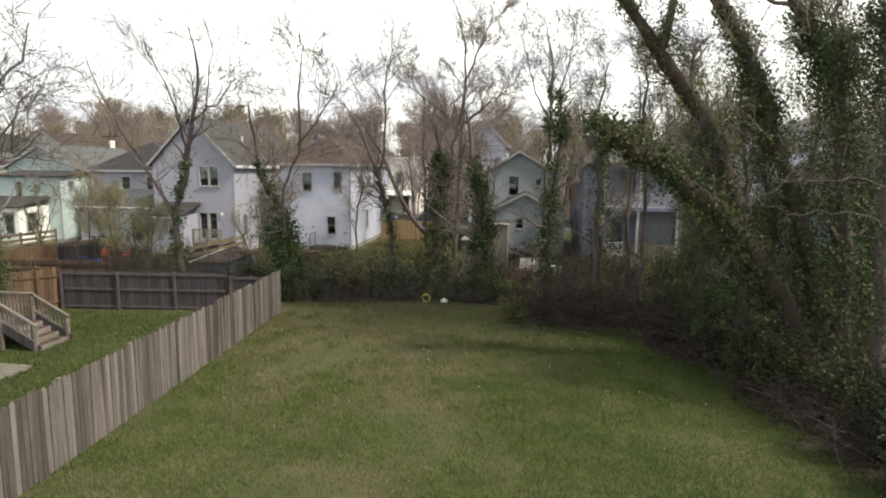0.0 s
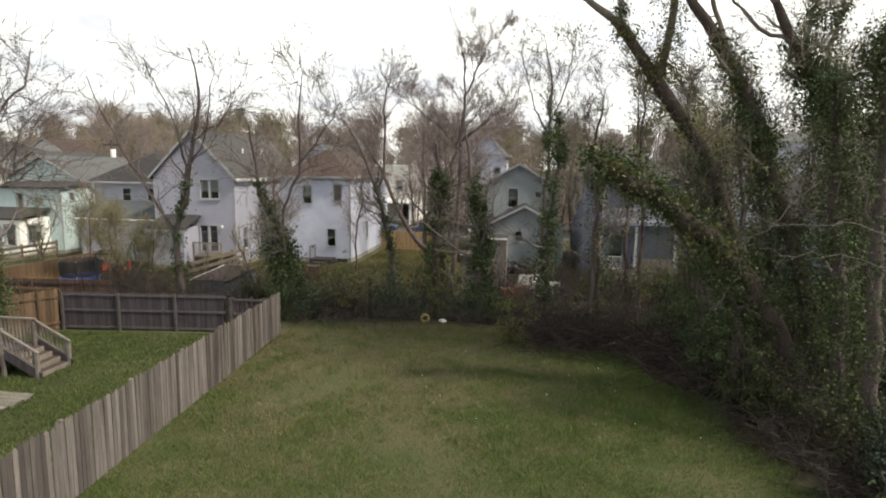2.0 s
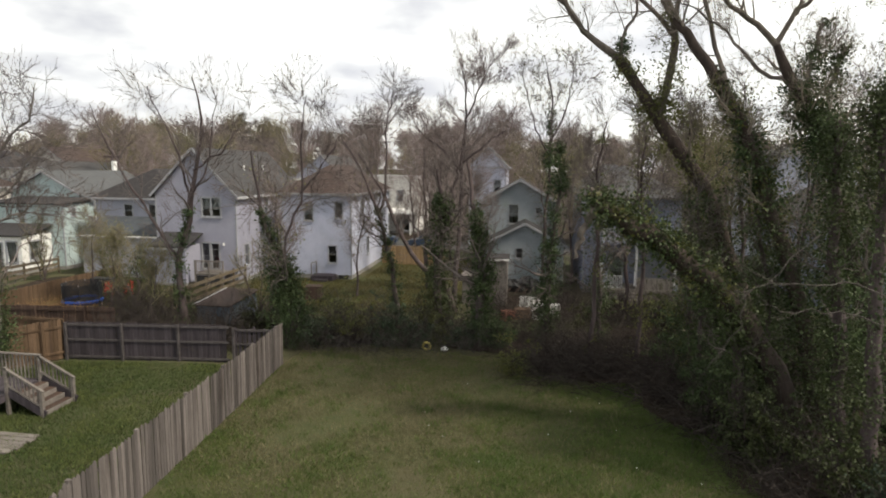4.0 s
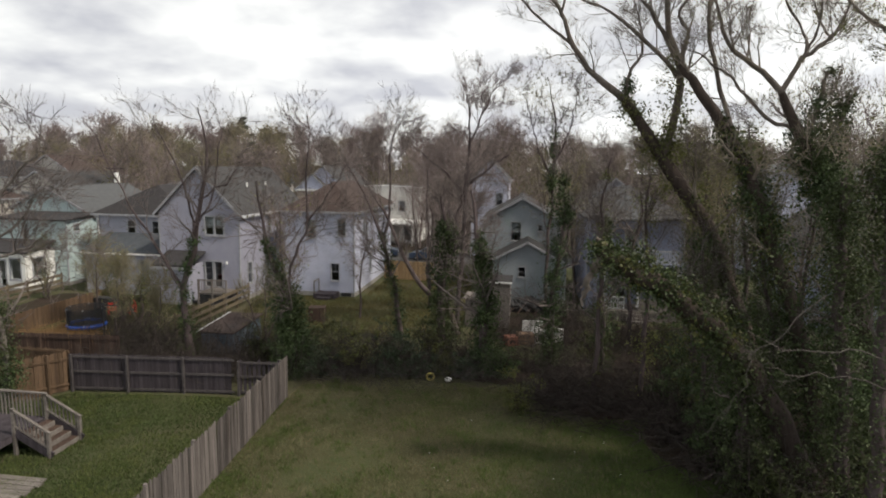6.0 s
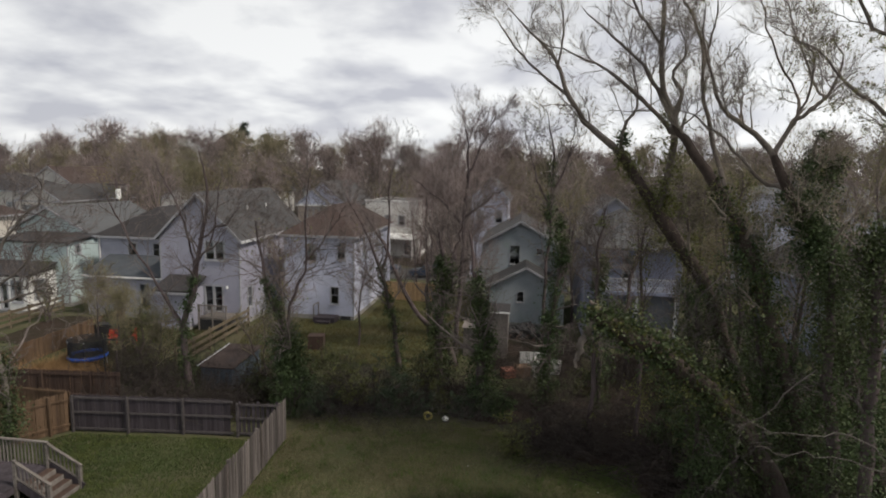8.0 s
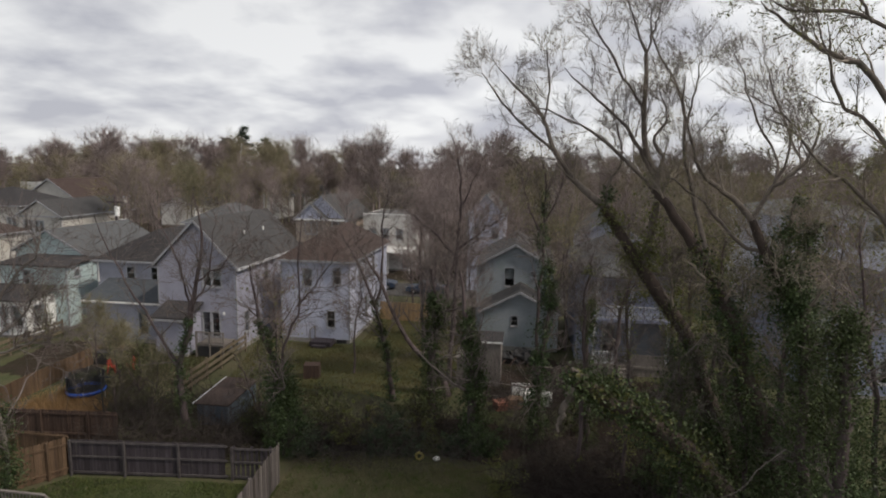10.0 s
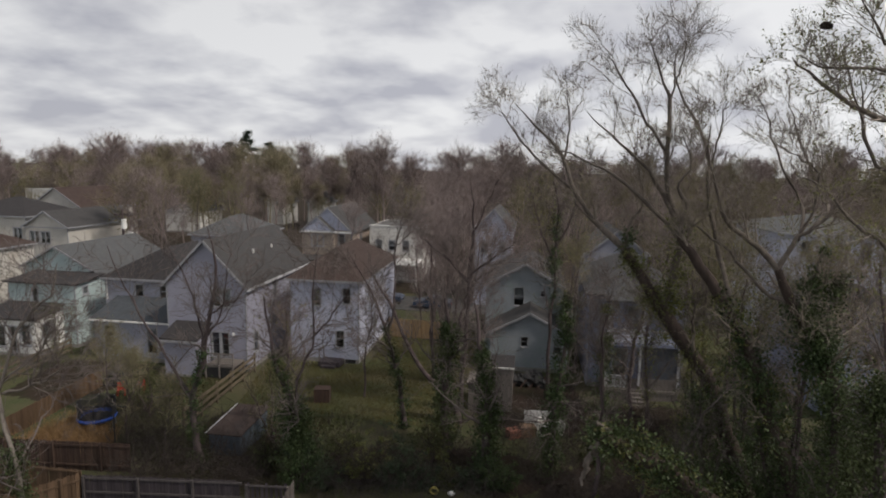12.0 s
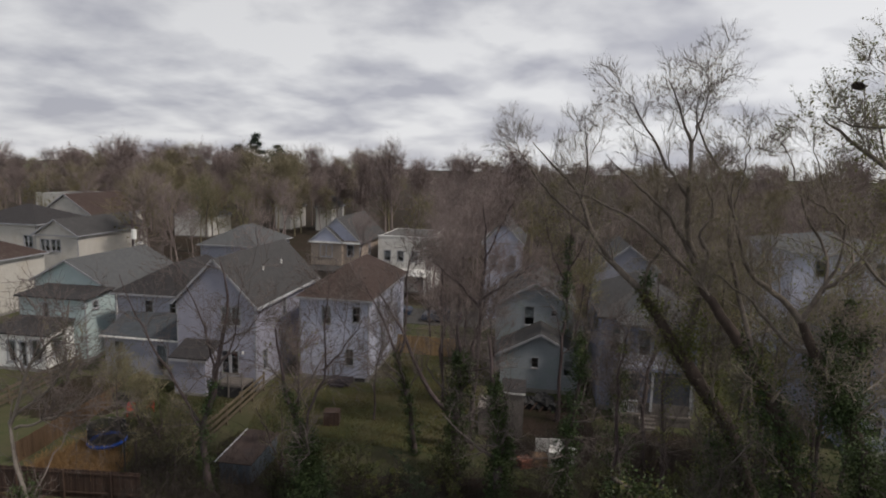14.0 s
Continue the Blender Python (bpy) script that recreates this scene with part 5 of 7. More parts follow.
# ivy-smothered stems of the thicket
for i, (pts, radii, count) in enumerate((
        ([(9.0, 17.0, 0), (8.7, 16.8, 3.5), (8.3, 16.8, 6.5), (8.2, 17.0, 9.6)], (1.5, 1.4, 0.9, 0.35), 12000),
        ([(8.9, 15.2, 0), (8.7, 15.2, 4.0), (8.5, 15.3, 8.0), (8.4, 15.4, 10.2)], (1.4, 1.3, 0.9, 0.4), 10000),
        ([(7.0, 18.8, 0), (6.8, 18.7, 2.6), (6.4, 18.7, 4.4)], (1.2, 1.2, 0.5), 8000),
        ([(12.6, 19.0, 0), (12.4, 19.0, 5.0), (12.2, 19.0, 9.8)], (1.6, 1.5, 0.7), 12000),
        ([(7.6, 22.4, 0), (7.5, 22.4, 2.4), (7.3, 22.4, 4.2)], (1.5, 1.4, 0.6), 7000),
        ([(9.4, 24.4, 0), (9.3, 24.3, 2.6), (9.2, 24.2, 4.6)], (1.7, 1.6, 0.6), 7000),
        ([(11.4, 22.2, 0), (11.2, 22.2, 3.0), (11.0, 22.2, 5.6)], (1.8, 1.7, 0.7), 8000),
        ([(13.6, 24.6, 0), (13.4, 24.6, 3.2), (13.2, 24.6, 6.2)], (2.0, 1.9, 0.8), 8000),
        ([(7.6, 26.6, 0), (7.5, 26.5, 2.0), (7.4, 26.4, 3.6)], (1.5, 1.3, 0.5), 4500),
        ([(11.0, 27.8, 0), (10.9, 27.8, 2.6), (10.8, 27.8, 4.8)], (1.8, 1.6, 0.6), 5000),
        ([(12.4, 16.6, 0), (12.2, 16.6, 3.6), (12.0, 16.6, 7.4)], (1.6, 1.5, 0.8), 9000),
        ([(15.6, 21.0, 0), (15.4, 21.0, 3.6), (15.2, 21.0, 7.0)], (2.0, 2.0, 0.9), 7000),
        ([(9.9, 13.8, 0), (9.8, 13.8, 1.6), (9.6, 13.8, 2.6)], (0.9, 0.7, 0.4), 4000))):
    tree("tree", "ivy-smothered stem in the thicket", [(pts, 0.2, 0.08)], [(12, 0.3, 1.3, 60, 0.15, 6, 0.4), (6, 0.2, 0.7, 45, 0.1, 5, 0.5)], 30 + i,
         ivy=[(pts, radii, count, 0.076, IVY)], group="ivy-smothered stems")

# foliage and slim trees among the leaning trunks
for i, (pts, radii, count, mat, label) in enumerate((
        ([(8.7, 20.9, 0), (8.4, 20.9, 4.0), (7.8, 20.9, 7.0), (7.2, 20.8, 9.6)], (1.3, 1.5, 1.4, 0.7), 9000, IVY, "slim stem hung with thick curtains of ivy"),
        ([(6.6, 22.0, 0), (6.6, 22.0, 3.0), (6.4, 22.0, 5.6), (6.2, 22.0, 7.2)], (1.0, 1.0, 0.9, 0.5), 4200, IVY, "slim stem hung with curtains of ivy"),
        ([(6.8, 23.6, 0), (6.6, 23.6, 4.5), (6.3, 23.6, 8.0), (6.2, 23.6, 10.6)], (0.9, 1.1, 1.1, 0.8), 3400, IVY_YELLOW, "slim tree with sparse yellow-green leaves"),
        ([(5.0, 24.6, 0), (5.0, 24.6, 4.5), (4.8, 24.6, 8.0), (4.9, 24.6, 10.4)], (0.5, 0.8, 0.9, 0.8), 1500, IVY_YELLOW, "slim tree with sparse yellow-green leaves"),
        ([(8.8, 24.2, 0), (8.6, 24.2, 5.0), (8.2, 24.2, 9.0), (8.2, 24.2, 11.6)], (0.8, 1.0, 0.9, 0.7), 2400, IVY_YELLOW, "slim tree with sparse yellow-green leaves"),
        ([(3.2, 25.2, 0), (3.3, 25.2, 4.5), (3.1, 25.2, 8.0), (3.4, 25.2, 10.2)], (0.3, 0.4, 0.4, 0.3), 400, IVY_YELLOW, "slim bare tree with a few young leaves"))):
    tree("tree", label, [(pts, 0.10, 0.02)], [(16, 0.3, 1.9, 42, 0.3, 7, 0.45), (8, 0.15, 1.0, 42, 0.15, 5, 0.5), (4, 0.1, 0.5, 42, 0.1, 3, 0.5)], 900 + i, tip=0.0045,
         ivy=[(pts, radii, count, 0.08, mat)], group="slim trees among the leaning trunks")

# trees along the far side of the lawn
MID = [(11, 0.22, 2.9, 56, 0.14, 7, 0.5), (7, 0.12, 1.6, 52, 0.08, 5, 0.55), (4, 0.12, 0.9, 46, 0.05, 4, 0.55)]
T1 = at_y(25.6, (-16.6, 0), (-16.9, 2.0), (-16.9, 4.0), (-16.3, 6.1), (-15.9, 8.2), (-15.5, 10.2), (-15.9, 12.2))
tree("tree", "bare tree with ivy on its lower trunk", [(T1, 0.19, 0.02), (at_y(25.6, (-16.8, 3.6), (-18.1, 5.3), (-20.0, 8.2), (-21.3, 11.0)), 0.08, 0.015), (at_y(25.8, (-16.3, 6.0), (-17.0, 8.9), (-18.3, 11.6)), 0.06, 0.015), (at_y(25.4, (-15.9, 8.0), (-14.4, 8.9), (-13.6, 9.8)), 0.05, 0.015), (at_y(25.3, (-16.2, 6.4), (-15.0, 8.6), (-14.6, 11.4)), 0.05, 0.015)],
     [(9, 0.25, 2.6, 52, 0.18, 7, 0.46), (6, 0.12, 1.4, 48, 0.1, 5, 0.5), (3, 0.12, 0.8, 46, 0.05, 4, 0.5)], 41, ivy=[(T1[:4], (0.45, 0.4, 0.35, 0.25), 2600, 0.1, IVY)])
T2 = at_y(26.0, (-11.4, 0), (-11.6, 2.0), (-12.0, 3.8), (-12.9, 6.1), (-13.3, 8.9))
tree("tree", "bare forked tree swathed in ivy by the fence", [(T2, 0.2, 0.03), (at_y(26.0, (-11.8, 3.2), (-11.6, 5.1), (-10.8, 6.9), (-10.8, 9.7), (-10.5, 11.4)), 0.08, 0.015), (at_y(26.2, (-11.0, 7.0), (-9.8, 8.4), (-8.9, 9.8)), 0.05, 0.015)],
     MID, 42, ivy=[(T2[:3], (1.0, 1.0, 0.7), 9000, 0.11, IVY), (T2[2:4], (0.5, 0.2), 900, 0.1, IVY)])
T3 = at_y(33.0, (-8.2, -0.2), (-8.4, 1.8), (-8.8, 3.7), (-9.4, 5.9), (-10.2, 7.8), (-11.6, 10.0))
tree("tree", "slim bare tree with ivy round its trunk", [(T3, 0.17, 0.02), (at_y(33.0, (-9.3, 5.5), (-8.9, 7.2), (-8.9, 10.6), (-8.4, 12.4)), 0.09, 0.015)], MID, 43,
     ivy=[(T3[:4], (0.5, 0.4, 0.35, 0.15), 2600, 0.11, IVY)])
T4 = at_y(34.7, (-5.2, -0.3), (-5.9, 1.6), (-6.8, 2.1), (-7.6, 2.9), (-8.5, 4.3), (-9.3, 6.4), (-10.2, 7.7), (-11.1, 9.0))
tree("tree", "curved bare tree leaning over the yard", [(T4, 0.2, 0.03)], [(9, 0.35, 1.8, 50, 0.35, 7, 0.45), (6, 0.15, 0.9, 40, 0.2, 5, 0.5)], 44, ivy=[(T4[:3], (0.8, 0.5, 0.3), 1800, 0.11, IVY)])
T5 = [(-4.2, 31.2, -0.1), (-4.3, 31.2, 3.0), (-4.0, 31.2, 5.6), (-4.4, 31.2, 8.2)]
tree("tree", "stout tree wrapped in ivy at the lawn's end", [(T5, 0.3, 0.05), ([(-3.9, 31.2, 5.2), (-3.4, 31.4, 7.6), (-3.0, 31.5, 9.8)], 0.12, 0.02)], MID, 145, ivy=[(T5[:3] + [(-4.2, 31.2, 6.6)], (0.9, 0.85, 0.75, 0.3), 9000, 0.115, IVY)])
T6 = [(-1.8, 28.2, 0), (-1.7, 28.2, 2.0), (-1.7, 28.3, 3.9), (-2.2, 28.6, 6.4), (-2.6, 28.8, 8.6)]
tree("tree", "tree wrapped in ivy with brushy bare crown", [(T6, 0.24, 0.04)], MID, 146, ivy=[(T6[:4], (0.85, 0.7, 0.55, 0.3), 8000, 0.115, IVY)])
T7 = [(-4.0, 36.4, -0.3), (-3.7, 36.4, 4.0), (-3.6, 36.4, 9.0), (-3.4, 36.4, 12.0), (-3.7, 36.4, 14.6)]
tree("tree", "tall bare tree behind the thicket", [(T7, 0.16, 0.015), ([(-3.5, 36.4, 11.0), (-2.6, 36.4, 13.0), (-1.9, 36.4, 14.8)], 0.07, 0.015), ([(-3.6, 36.4, 8.0), (-5.2, 36.5, 9.6), (-7.0, 36.6, 11.0)], 0.09, 0.015), ([(-3.6, 36.4, 8.6), (-2.0, 36.2, 9.8), (-0.8, 36.0, 10.8)], 0.09, 0.015)],
     [(12, 0.25, 2.2, 48, 0.3, 7, 0.5), (9, 0.1, 1.2, 42, 0.2, 5, 0.5), (6, 0.1, 0.6, 40, 0.15, 4, 0.5)], 47, twig=TWIG_RED)
T8 = [(1.4, 28.0, 0), (1.4, 28.0, 2.5), (1.5, 27.6, 5.0), (1.8, 27.2, 7.6), (1.6, 27.2, 9.4)]
tree("tree", "thin tree draped with ivy vines", [(T8, 0.16, 0.03)], MID, 48, ivy=[(T8, (0.8, 0.7, 0.6, 0.45, 0.2), 4500, 0.1, IVY), (T8[:3], (0.7, 0.5, 0.4), 2500, 0.1, IVY)])
T9 = [(1.6, 40.0, -0.4), (1.7, 40.0, 6.0), (1.8, 40.1, 12.2), (1.2, 40.2, 15.6)]
tree("tree", "tall thin bare tree in the far yard", [(T9, 0.13, 0.015), ([(1.8, 40, 9.0), (0.6, 40, 11.5), (-0.2, 40, 14.5)], 0.06, 0.015), ([(1.8, 40, 10.0), (2.8, 40, 12.4), (3.1, 40, 15.2)], 0.06, 0.015)], MID, 49, ivy=[(T9[1:3], (0.4, 0.3), 1800, 0.12, IVY)], buds=1500, bud_size=0.09)
T10 = [(2.9, 29.0, 0), (2.8, 29.0, 3.0), (2.6, 29.0, 6.0), (2.8, 29.0, 7.4)]
T10 = turned(T10)
tree("tree", "thin trunk hung with ivy vines", [(T10, 0.13, 0.03)], MID, 50, ivy=[(T10, (0.9, 0.8, 0.5, 0.2), 3800, 0.1, IVY)])
T11 = [(6.2, 34.0, -0.3), (6.0, 34.0, 4.0), (6.4, 34.0, 8.0), (6.2, 34.0, 11.0)]
tree("tree", "slim bare tree before the blue house", [(T11, 0.13, 0.02), ([(6.2, 34, 6), (7.2, 34, 8.6), (7.6, 34, 11)], 0.05, 0.015)], MID, 51, buds=700, bud_size=0.07)
T12 = [(-19.5, 18.1, 0), (-19.1, 18.1, 2.2), (-19.6, 18.3, 4.4), (-21.5, 19.6, 5.9), (-20.1, 20.0, 7.3), (-18.7, 20.0, 8.8)]
T12 = turned(T12)
tree("tree", "pale-barked bare tree by the wooden steps", [(T12, 0.10, 0.02), (turned([(-21.3, 19.6, 5.8), (-19.8, 20.0, 6.3), (-18.4, 20.0, 7.3)]), 0.06, 0.015), (turned([(-21.5, 19.6, 5.9), (-20.4, 19.8, 8.6), (-19.1, 20, 10.0), (-18.7, 20, 11.2)]), 0.07, 0.015)], MID, 52, bark=BARK_PALE,
     ivy=[(T12[:3], (0.6, 0.5, 0.4), 5000, 0.078, IVY)])
for i, (x, y, h_, mat) in enumerate(((-24.5, 33, 3.4, SHRUB), (-22.2, 31.5, 3.2, SHRUB), (-28.5, 37.0, 2.2, SHRUB), (-34.6, 38.5, 4.5, SHRUB), (-13.6, 29.5, 4.2, SHRUB), (9.5, 33.0, 6.0, IVY_YELLOW))):
    pts = [(x, y, ground_z(y)), (x + 0.1, y, h_ * 0.5), (x, y, h_)]
    tree("sapling", "young multi-stemmed tree just coming into leaf", [(pts, 0.06, 0.015), ([pts[0], (x + 0.8, y + 0.3, h_ * 0.5), (x + 1.4, y + 0.4, h_ * 0.9)], 0.05, 0.012), ([pts[0], (x - 0.8, y, h_ * 0.5), (x - 1.3, y - 0.2, h_ * 0.85)], 0.05, 0.012)],
         [(8, 0.2, 1.4, 35, 0.5, 6, 0.5), (7, 0.15, 0.7, 38, 0.3, 4, 0.5)], 60 + i, twig=TWIG_OLIVE, ivy=[(pts, (0.9, 1.2, 0.5), 1500, 0.08, mat)], category="tree", group="saplings")


# pale dead branches hanging out of the thicket
for k, (pts, r) in enumerate((([(9.6, 14.2, 4.6), (7.94, 14.0, 5.06), (7.04, 14.0, 5.22), (6.1, 14.0, 5.13), (5.5, 14.0, 5.3)], 0.015),
        ([(7.2, 15.2, 6.8), (6.16, 15.0, 5.84), (5.55, 15.0, 5.2), (5.39, 15.0, 4.31), (4.69, 15.0, 3.21)], 0.014), ([(6.3, 19.2, 8.6), (5.52, 19.0, 7.76), (4.97, 19.0, 6.43), (4.34, 19.0, 5.11)], 0.022),
        ([(8.6, 13.8, 5.0), (7.65, 13.5, 5.69), (6.87, 13.5, 6.01), (5.75, 13.5, 5.88), (4.86, 13.5, 6.26)], 0.016))):
    tree("branch", "pale dead branch reaching out of the thicket", [(pts, r, 0.006)], [(4, 0.3, 0.6, 45, 0.0, 5, 0.4), (3, 0.2, 0.3, 40, 0.0, 4, 0.4)], 500 + k, bark=DEADBRANCH, twig=DEADBRANCH, tip=0.003, category="branch", group="dead branches")


# ---- shrubs, brush and grass ----
def shrub(x, y, w, h_, seed, mat=SHRUB, leaves=2600, label="dense leafy shrub at the lawn's end"):
    rng = np.random.default_rng(seed)
    z = ground_z(y)
    s = thing("shrub", (x, y, z), label, "shrub", "shrubs along the boundary")
    stems = []
    for k in range(7):
        a = rng.uniform(0, 2 * math.pi)
        stems.append(spline([(x, y, z), (x + 0.35 * w * math.cos(a), y + 0.3 * w * math.sin(a), z + h_ * 0.5), (x + 0.6 * w * math.cos(a), y + 0.5 * w * math.sin(a), z + h_ * rng.uniform(0.7, 1.1))], 8, rng, 0.04))
    P = np.array(stems)
    R = np.tile(np.linspace(0.035, 0.008, 8), (7, 1))
    Q, S = sprout(P, R, 8, rng, 0.2, 0.5 * h_, 45, 0.3, 5)
    part("framework", joined([tubes(P, R, 5), tubes(Q, S, 3)]), DEADWOOD, s)
    m = max(24, leaves // 34)
    d = rng.normal(0, 1, (m, 3))
    d /= np.linalg.norm(d, axis=1, keepdims=True)
    d *= rng.uniform(0.35, 1.0, (m, 1)) ** 0.6
    c = np.array([x, y, z + 0.42 * h_]) + d * np.array([0.72 * w, 0.6 * w, 0.46 * h_])
    sprays = rng.integers(0, m, m // 4)
    c[sprays] = Q[rng.integers(0, len(Q), len(sprays)), 4]
    k = rng.integers(0, m, leaves)
    pts = c[k] + rng.normal(0, 1, (leaves, 3)) * (rng.uniform(0.05, 0.17, m)[k])[:, None] * np.array([1.0, 1.0, 0.75])
    pts[:, 2] = np.maximum(pts[:, 2], z + 0.04)
    part("foliage", leaf_set(pts, 0.075, rng), mat, s)


for i, (x, y, w, h_, mat, n) in enumerate((
        (-9.0, 25.4, 1.1, 1.6, EVERGREEN, 2000), (-7.6, 26.1, 1.2, 2.4, IVY_YELLOW, 1500), (-6.0, 26.0, 1.2, 2.0, EVERGREEN, 2600), (-7.0, 27.6, 1.1, 2.0, IVY_YELLOW, 900), (-4.4, 28.4, 1.2, 1.3, IVY_YELLOW, 900), (-4.6, 26.3, 1.0, 1.5, EVERGREEN, 1900), (-3.4, 27.0, 1.1, 1.2, SHRUB, 1500),
        (-2.5, 26.6, 1.0, 1.3, EVERGREEN, 1800), (-8.8, 28.2, 1.5, 2.0, SHRUB, 2000), (-6.4, 29.0, 1.4, 1.5, EVERGREEN, 2000), (-9.8, 30.0, 1.6, 1.8, SHRUB, 2600), (-10.4, 25.2, 1.2, 2.2, IVY, 3600),
        (-1.0, 26.8, 1.2, 1.7, IVY, 3000), (-0.1, 23.2, 0.9, 1.6, IVY_YELLOW, 1500), (-5.0, 30.5, 1.4, 1.6, SHRUB, 2600), (-12.4, 26.6, 1.2, 1.8, SHRUB, 2600),
        (3.8, 30.5, 1.3, 1.8, SHRUB, 1600), (7.4, 29.5, 1.8, 2.6, SHRUB, 2600), (6.4, 24.4, 1.5, 2.2, IVY, 3600), (8.4, 14.6, 1.2, 1.6, IVY, 3200), (7.2, 16.6, 1.2, 1.7, IVY, 3400), (6.4, 19.2, 1.2, 2.0, IVY, 3200), (7.7, 11.6, 0.9, 1.3, IVY, 2600), (8.2, 12.9, 0.7, 1.9, PINE, 5200), (6.7, 17.2, 1.0, 2.1, IVY, 2600), (6.9, 20.3, 1.3, 2.6, IVY, 3200))):
    shrub(x, y, w, h_ * (0.82 if y < 27.5 and x < 0 else 1.0), 80 + i, mat, n)


def brush(name, spots, count, length, radius, seed, mat, label, up=0.35, lift_=0.5):
    """Tangled dead stems heaped over the given spots (x, y, spread)."""
    rng = np.random.default_rng(seed)
    s = np.array(spots)
    k = rng.integers(0, len(s), count)
    base = np.zeros((count, 3))
    base[:, :2] = s[k, :2] + rng.normal(0, 0.5, (count, 2)) * s[k, 2:3]
    base[:, 2] = np.abs(rng.normal(0, lift_, count)) * 0.6
    way = rng.normal(0, 1, (count, 3))
    way[:, 2] = np.abs(way[:, 2]) * up * 2
    way /= np.linalg.norm(way, axis=1, keepdims=True)
    L = length * rng.uniform(0.4, 1.5, (count, 1, 1))
    u = np.linspace(0, 1, 5)[None, :, None]
    arch = np.zeros((count, 1, 3))
    arch[:, 0, 2] = rng.uniform(-0.7, 0.1, count)
    P = base[:, None] + L * (way[:, None] * u + arch * u ** 2 + np.cumsum(rng.normal(0, 0.07, (count, 5, 3)), 1) * u)
    P[:, :, 2] = np.maximum(P[:, :, 2], 0.02)
    R = radius * rng.uniform(0.5, 1.5, (count, 1)) * np.linspace(1, 0.35, 5)[None]
    solid(name, tubes(P, R, 3), mat, label, "brush", kind="stuff")


brush("brush_pile", [(1.6, 23.6, 1.5), (3.0, 24.2, 1.8), (4.6, 23.6, 1.6), (5.4, 21.6, 1.2), (6.3, 19.0, 1.2), (2.4, 26.0, 2.0), (5.0, 26.5, 2.0)], 2200, 1.5, 0.013, 5, DEADWOOD, "heaped dead brown brushwood at the lawn's edge", lift_=0.8)
brush("brush_pile", [(7.2, 16.6, 1.0), (7.0, 15.0, 0.9), (7.6, 13.2, 1.0), (9.4, 16.0, 1.4), (10.5, 14.0, 1.2)], 1100, 1.3, 0.010, 6, DEADWOOD, "tangled dead stems along the thicket", lift_=0.6)
brush("vines", [(9.5, 15.0, 1.5), (10.8, 14.0, 1.3), (8.6, 17.5, 1.5), (8.0, 19.5, 1.5)], 260, 2.4, 0.009, 7, DEADBRANCH, "pale bare vines in the thicket", up=0.9, lift_=1.6)
brush("brush_pile", [(-13, 26.5, 1.2), (-12, 28.5, 1.6), (-15.5, 27.5, 1.8), (-20, 28.5, 2.0), (-23, 31, 2.5), (-8, 26.4, 1.4), (-5.6, 27.0, 1.6), (-8, 27, 2.0), (-3, 29.5, 1.6), (0.5, 30.5, 1.8), (1.5, 27.5, 1.6)], 3600, 1.5, 0.009, 8, DEADWOOD, "dead stems and brambles behind the fence", up=0.8)

brush("brambles", [(-9.2, 25.2, 1.2), (-7.6, 25.4, 1.3), (-6.2, 25.5, 1.3), (-4.6, 25.7, 1.3), (-3.0, 26.0, 1.2), (-1.6, 26.2, 1.0)], 700, 1.1, 0.007, 10, DEADBRANCH, "grey-brown bare stems along the foot of the shrubs", up=0.9, lift_=0.5)
brush("brambles", [(-18.0, 24.4, 1.6), (-16.4, 25.4, 1.8), (-14.6, 25.2, 1.8), (-13.0, 24.6, 1.4), (-19.4, 26.4, 1.8), (-17.6, 28.4, 2.2), (-15.6, 30.0, 2.2)], 1900, 1.7, 0.009, 11, DEADWOOD, "dark brambles heaped behind the plank fence", up=0.9, lift_=0.7)
brush("brambles", [(2.5, 31.5, 2.0), (5.0, 33.0, 2.4), (7.5, 34.5, 2.4), (10.0, 33.5, 2.4), (8.5, 30.5, 2.0), (11.5, 29.5, 2.2), (3.0, 36.0, 2.0), (13.5, 35.0, 2.6), (12.0, 26.0, 2.2), (-1.0, 33.5, 1.6)], 2600, 2.2, 0.010, 9, DEADWOOD, "dead brambles and brushwood in the far yard", up=1.0)


def inside(x, y, poly):
    hit = np.zeros(len(x), bool)
    p = np.array(poly)
    for a, b in zip(p, np.roll(p, -1, 0)):
        cond = (a[1] > y) != (b[1] > y)
        hit ^= cond & (x < (b[0] - a[0]) * (y - a[1]) / (b[1] - a[1] + 1e-12) + a[0])
    return hit


def blades(name, x, y, height, rng, mat, label, width=0.012):
    """Single bent blades at the given places."""
    n = len(x)
    z = -0.5 * np.clip((y - 27) / 15, 0, 1) - 0.02
    h_ = height * rng.uniform(0.4, 1.4, n)
    a = rng.uniform(0, 2 * np.pi, n)
    w = width * rng.uniform(1, 1.5, n)
    lean_ = h_ * rng.uniform(0.2, 1.1, n)
    b = rng.uniform(0, 2 * np.pi, n)
    v = np.empty((n, 3, 3))
    v[:, 0] = np.stack([x - w * np.cos(a), y - w * np.sin(a), z], 1)
    v[:, 1] = np.stack([x + w * np.cos(a), y + w * np.sin(a), z], 1)
    v[:, 2] = np.stack([x + lean_ * np.cos(b), y + lean_ * np.sin(b), z + 0.02 + h_], 1)
    solid(name, (v.reshape(-1, 3), np.arange(3 * n).reshape(-1, 3)), mat, label, "grass", kind="stuff")


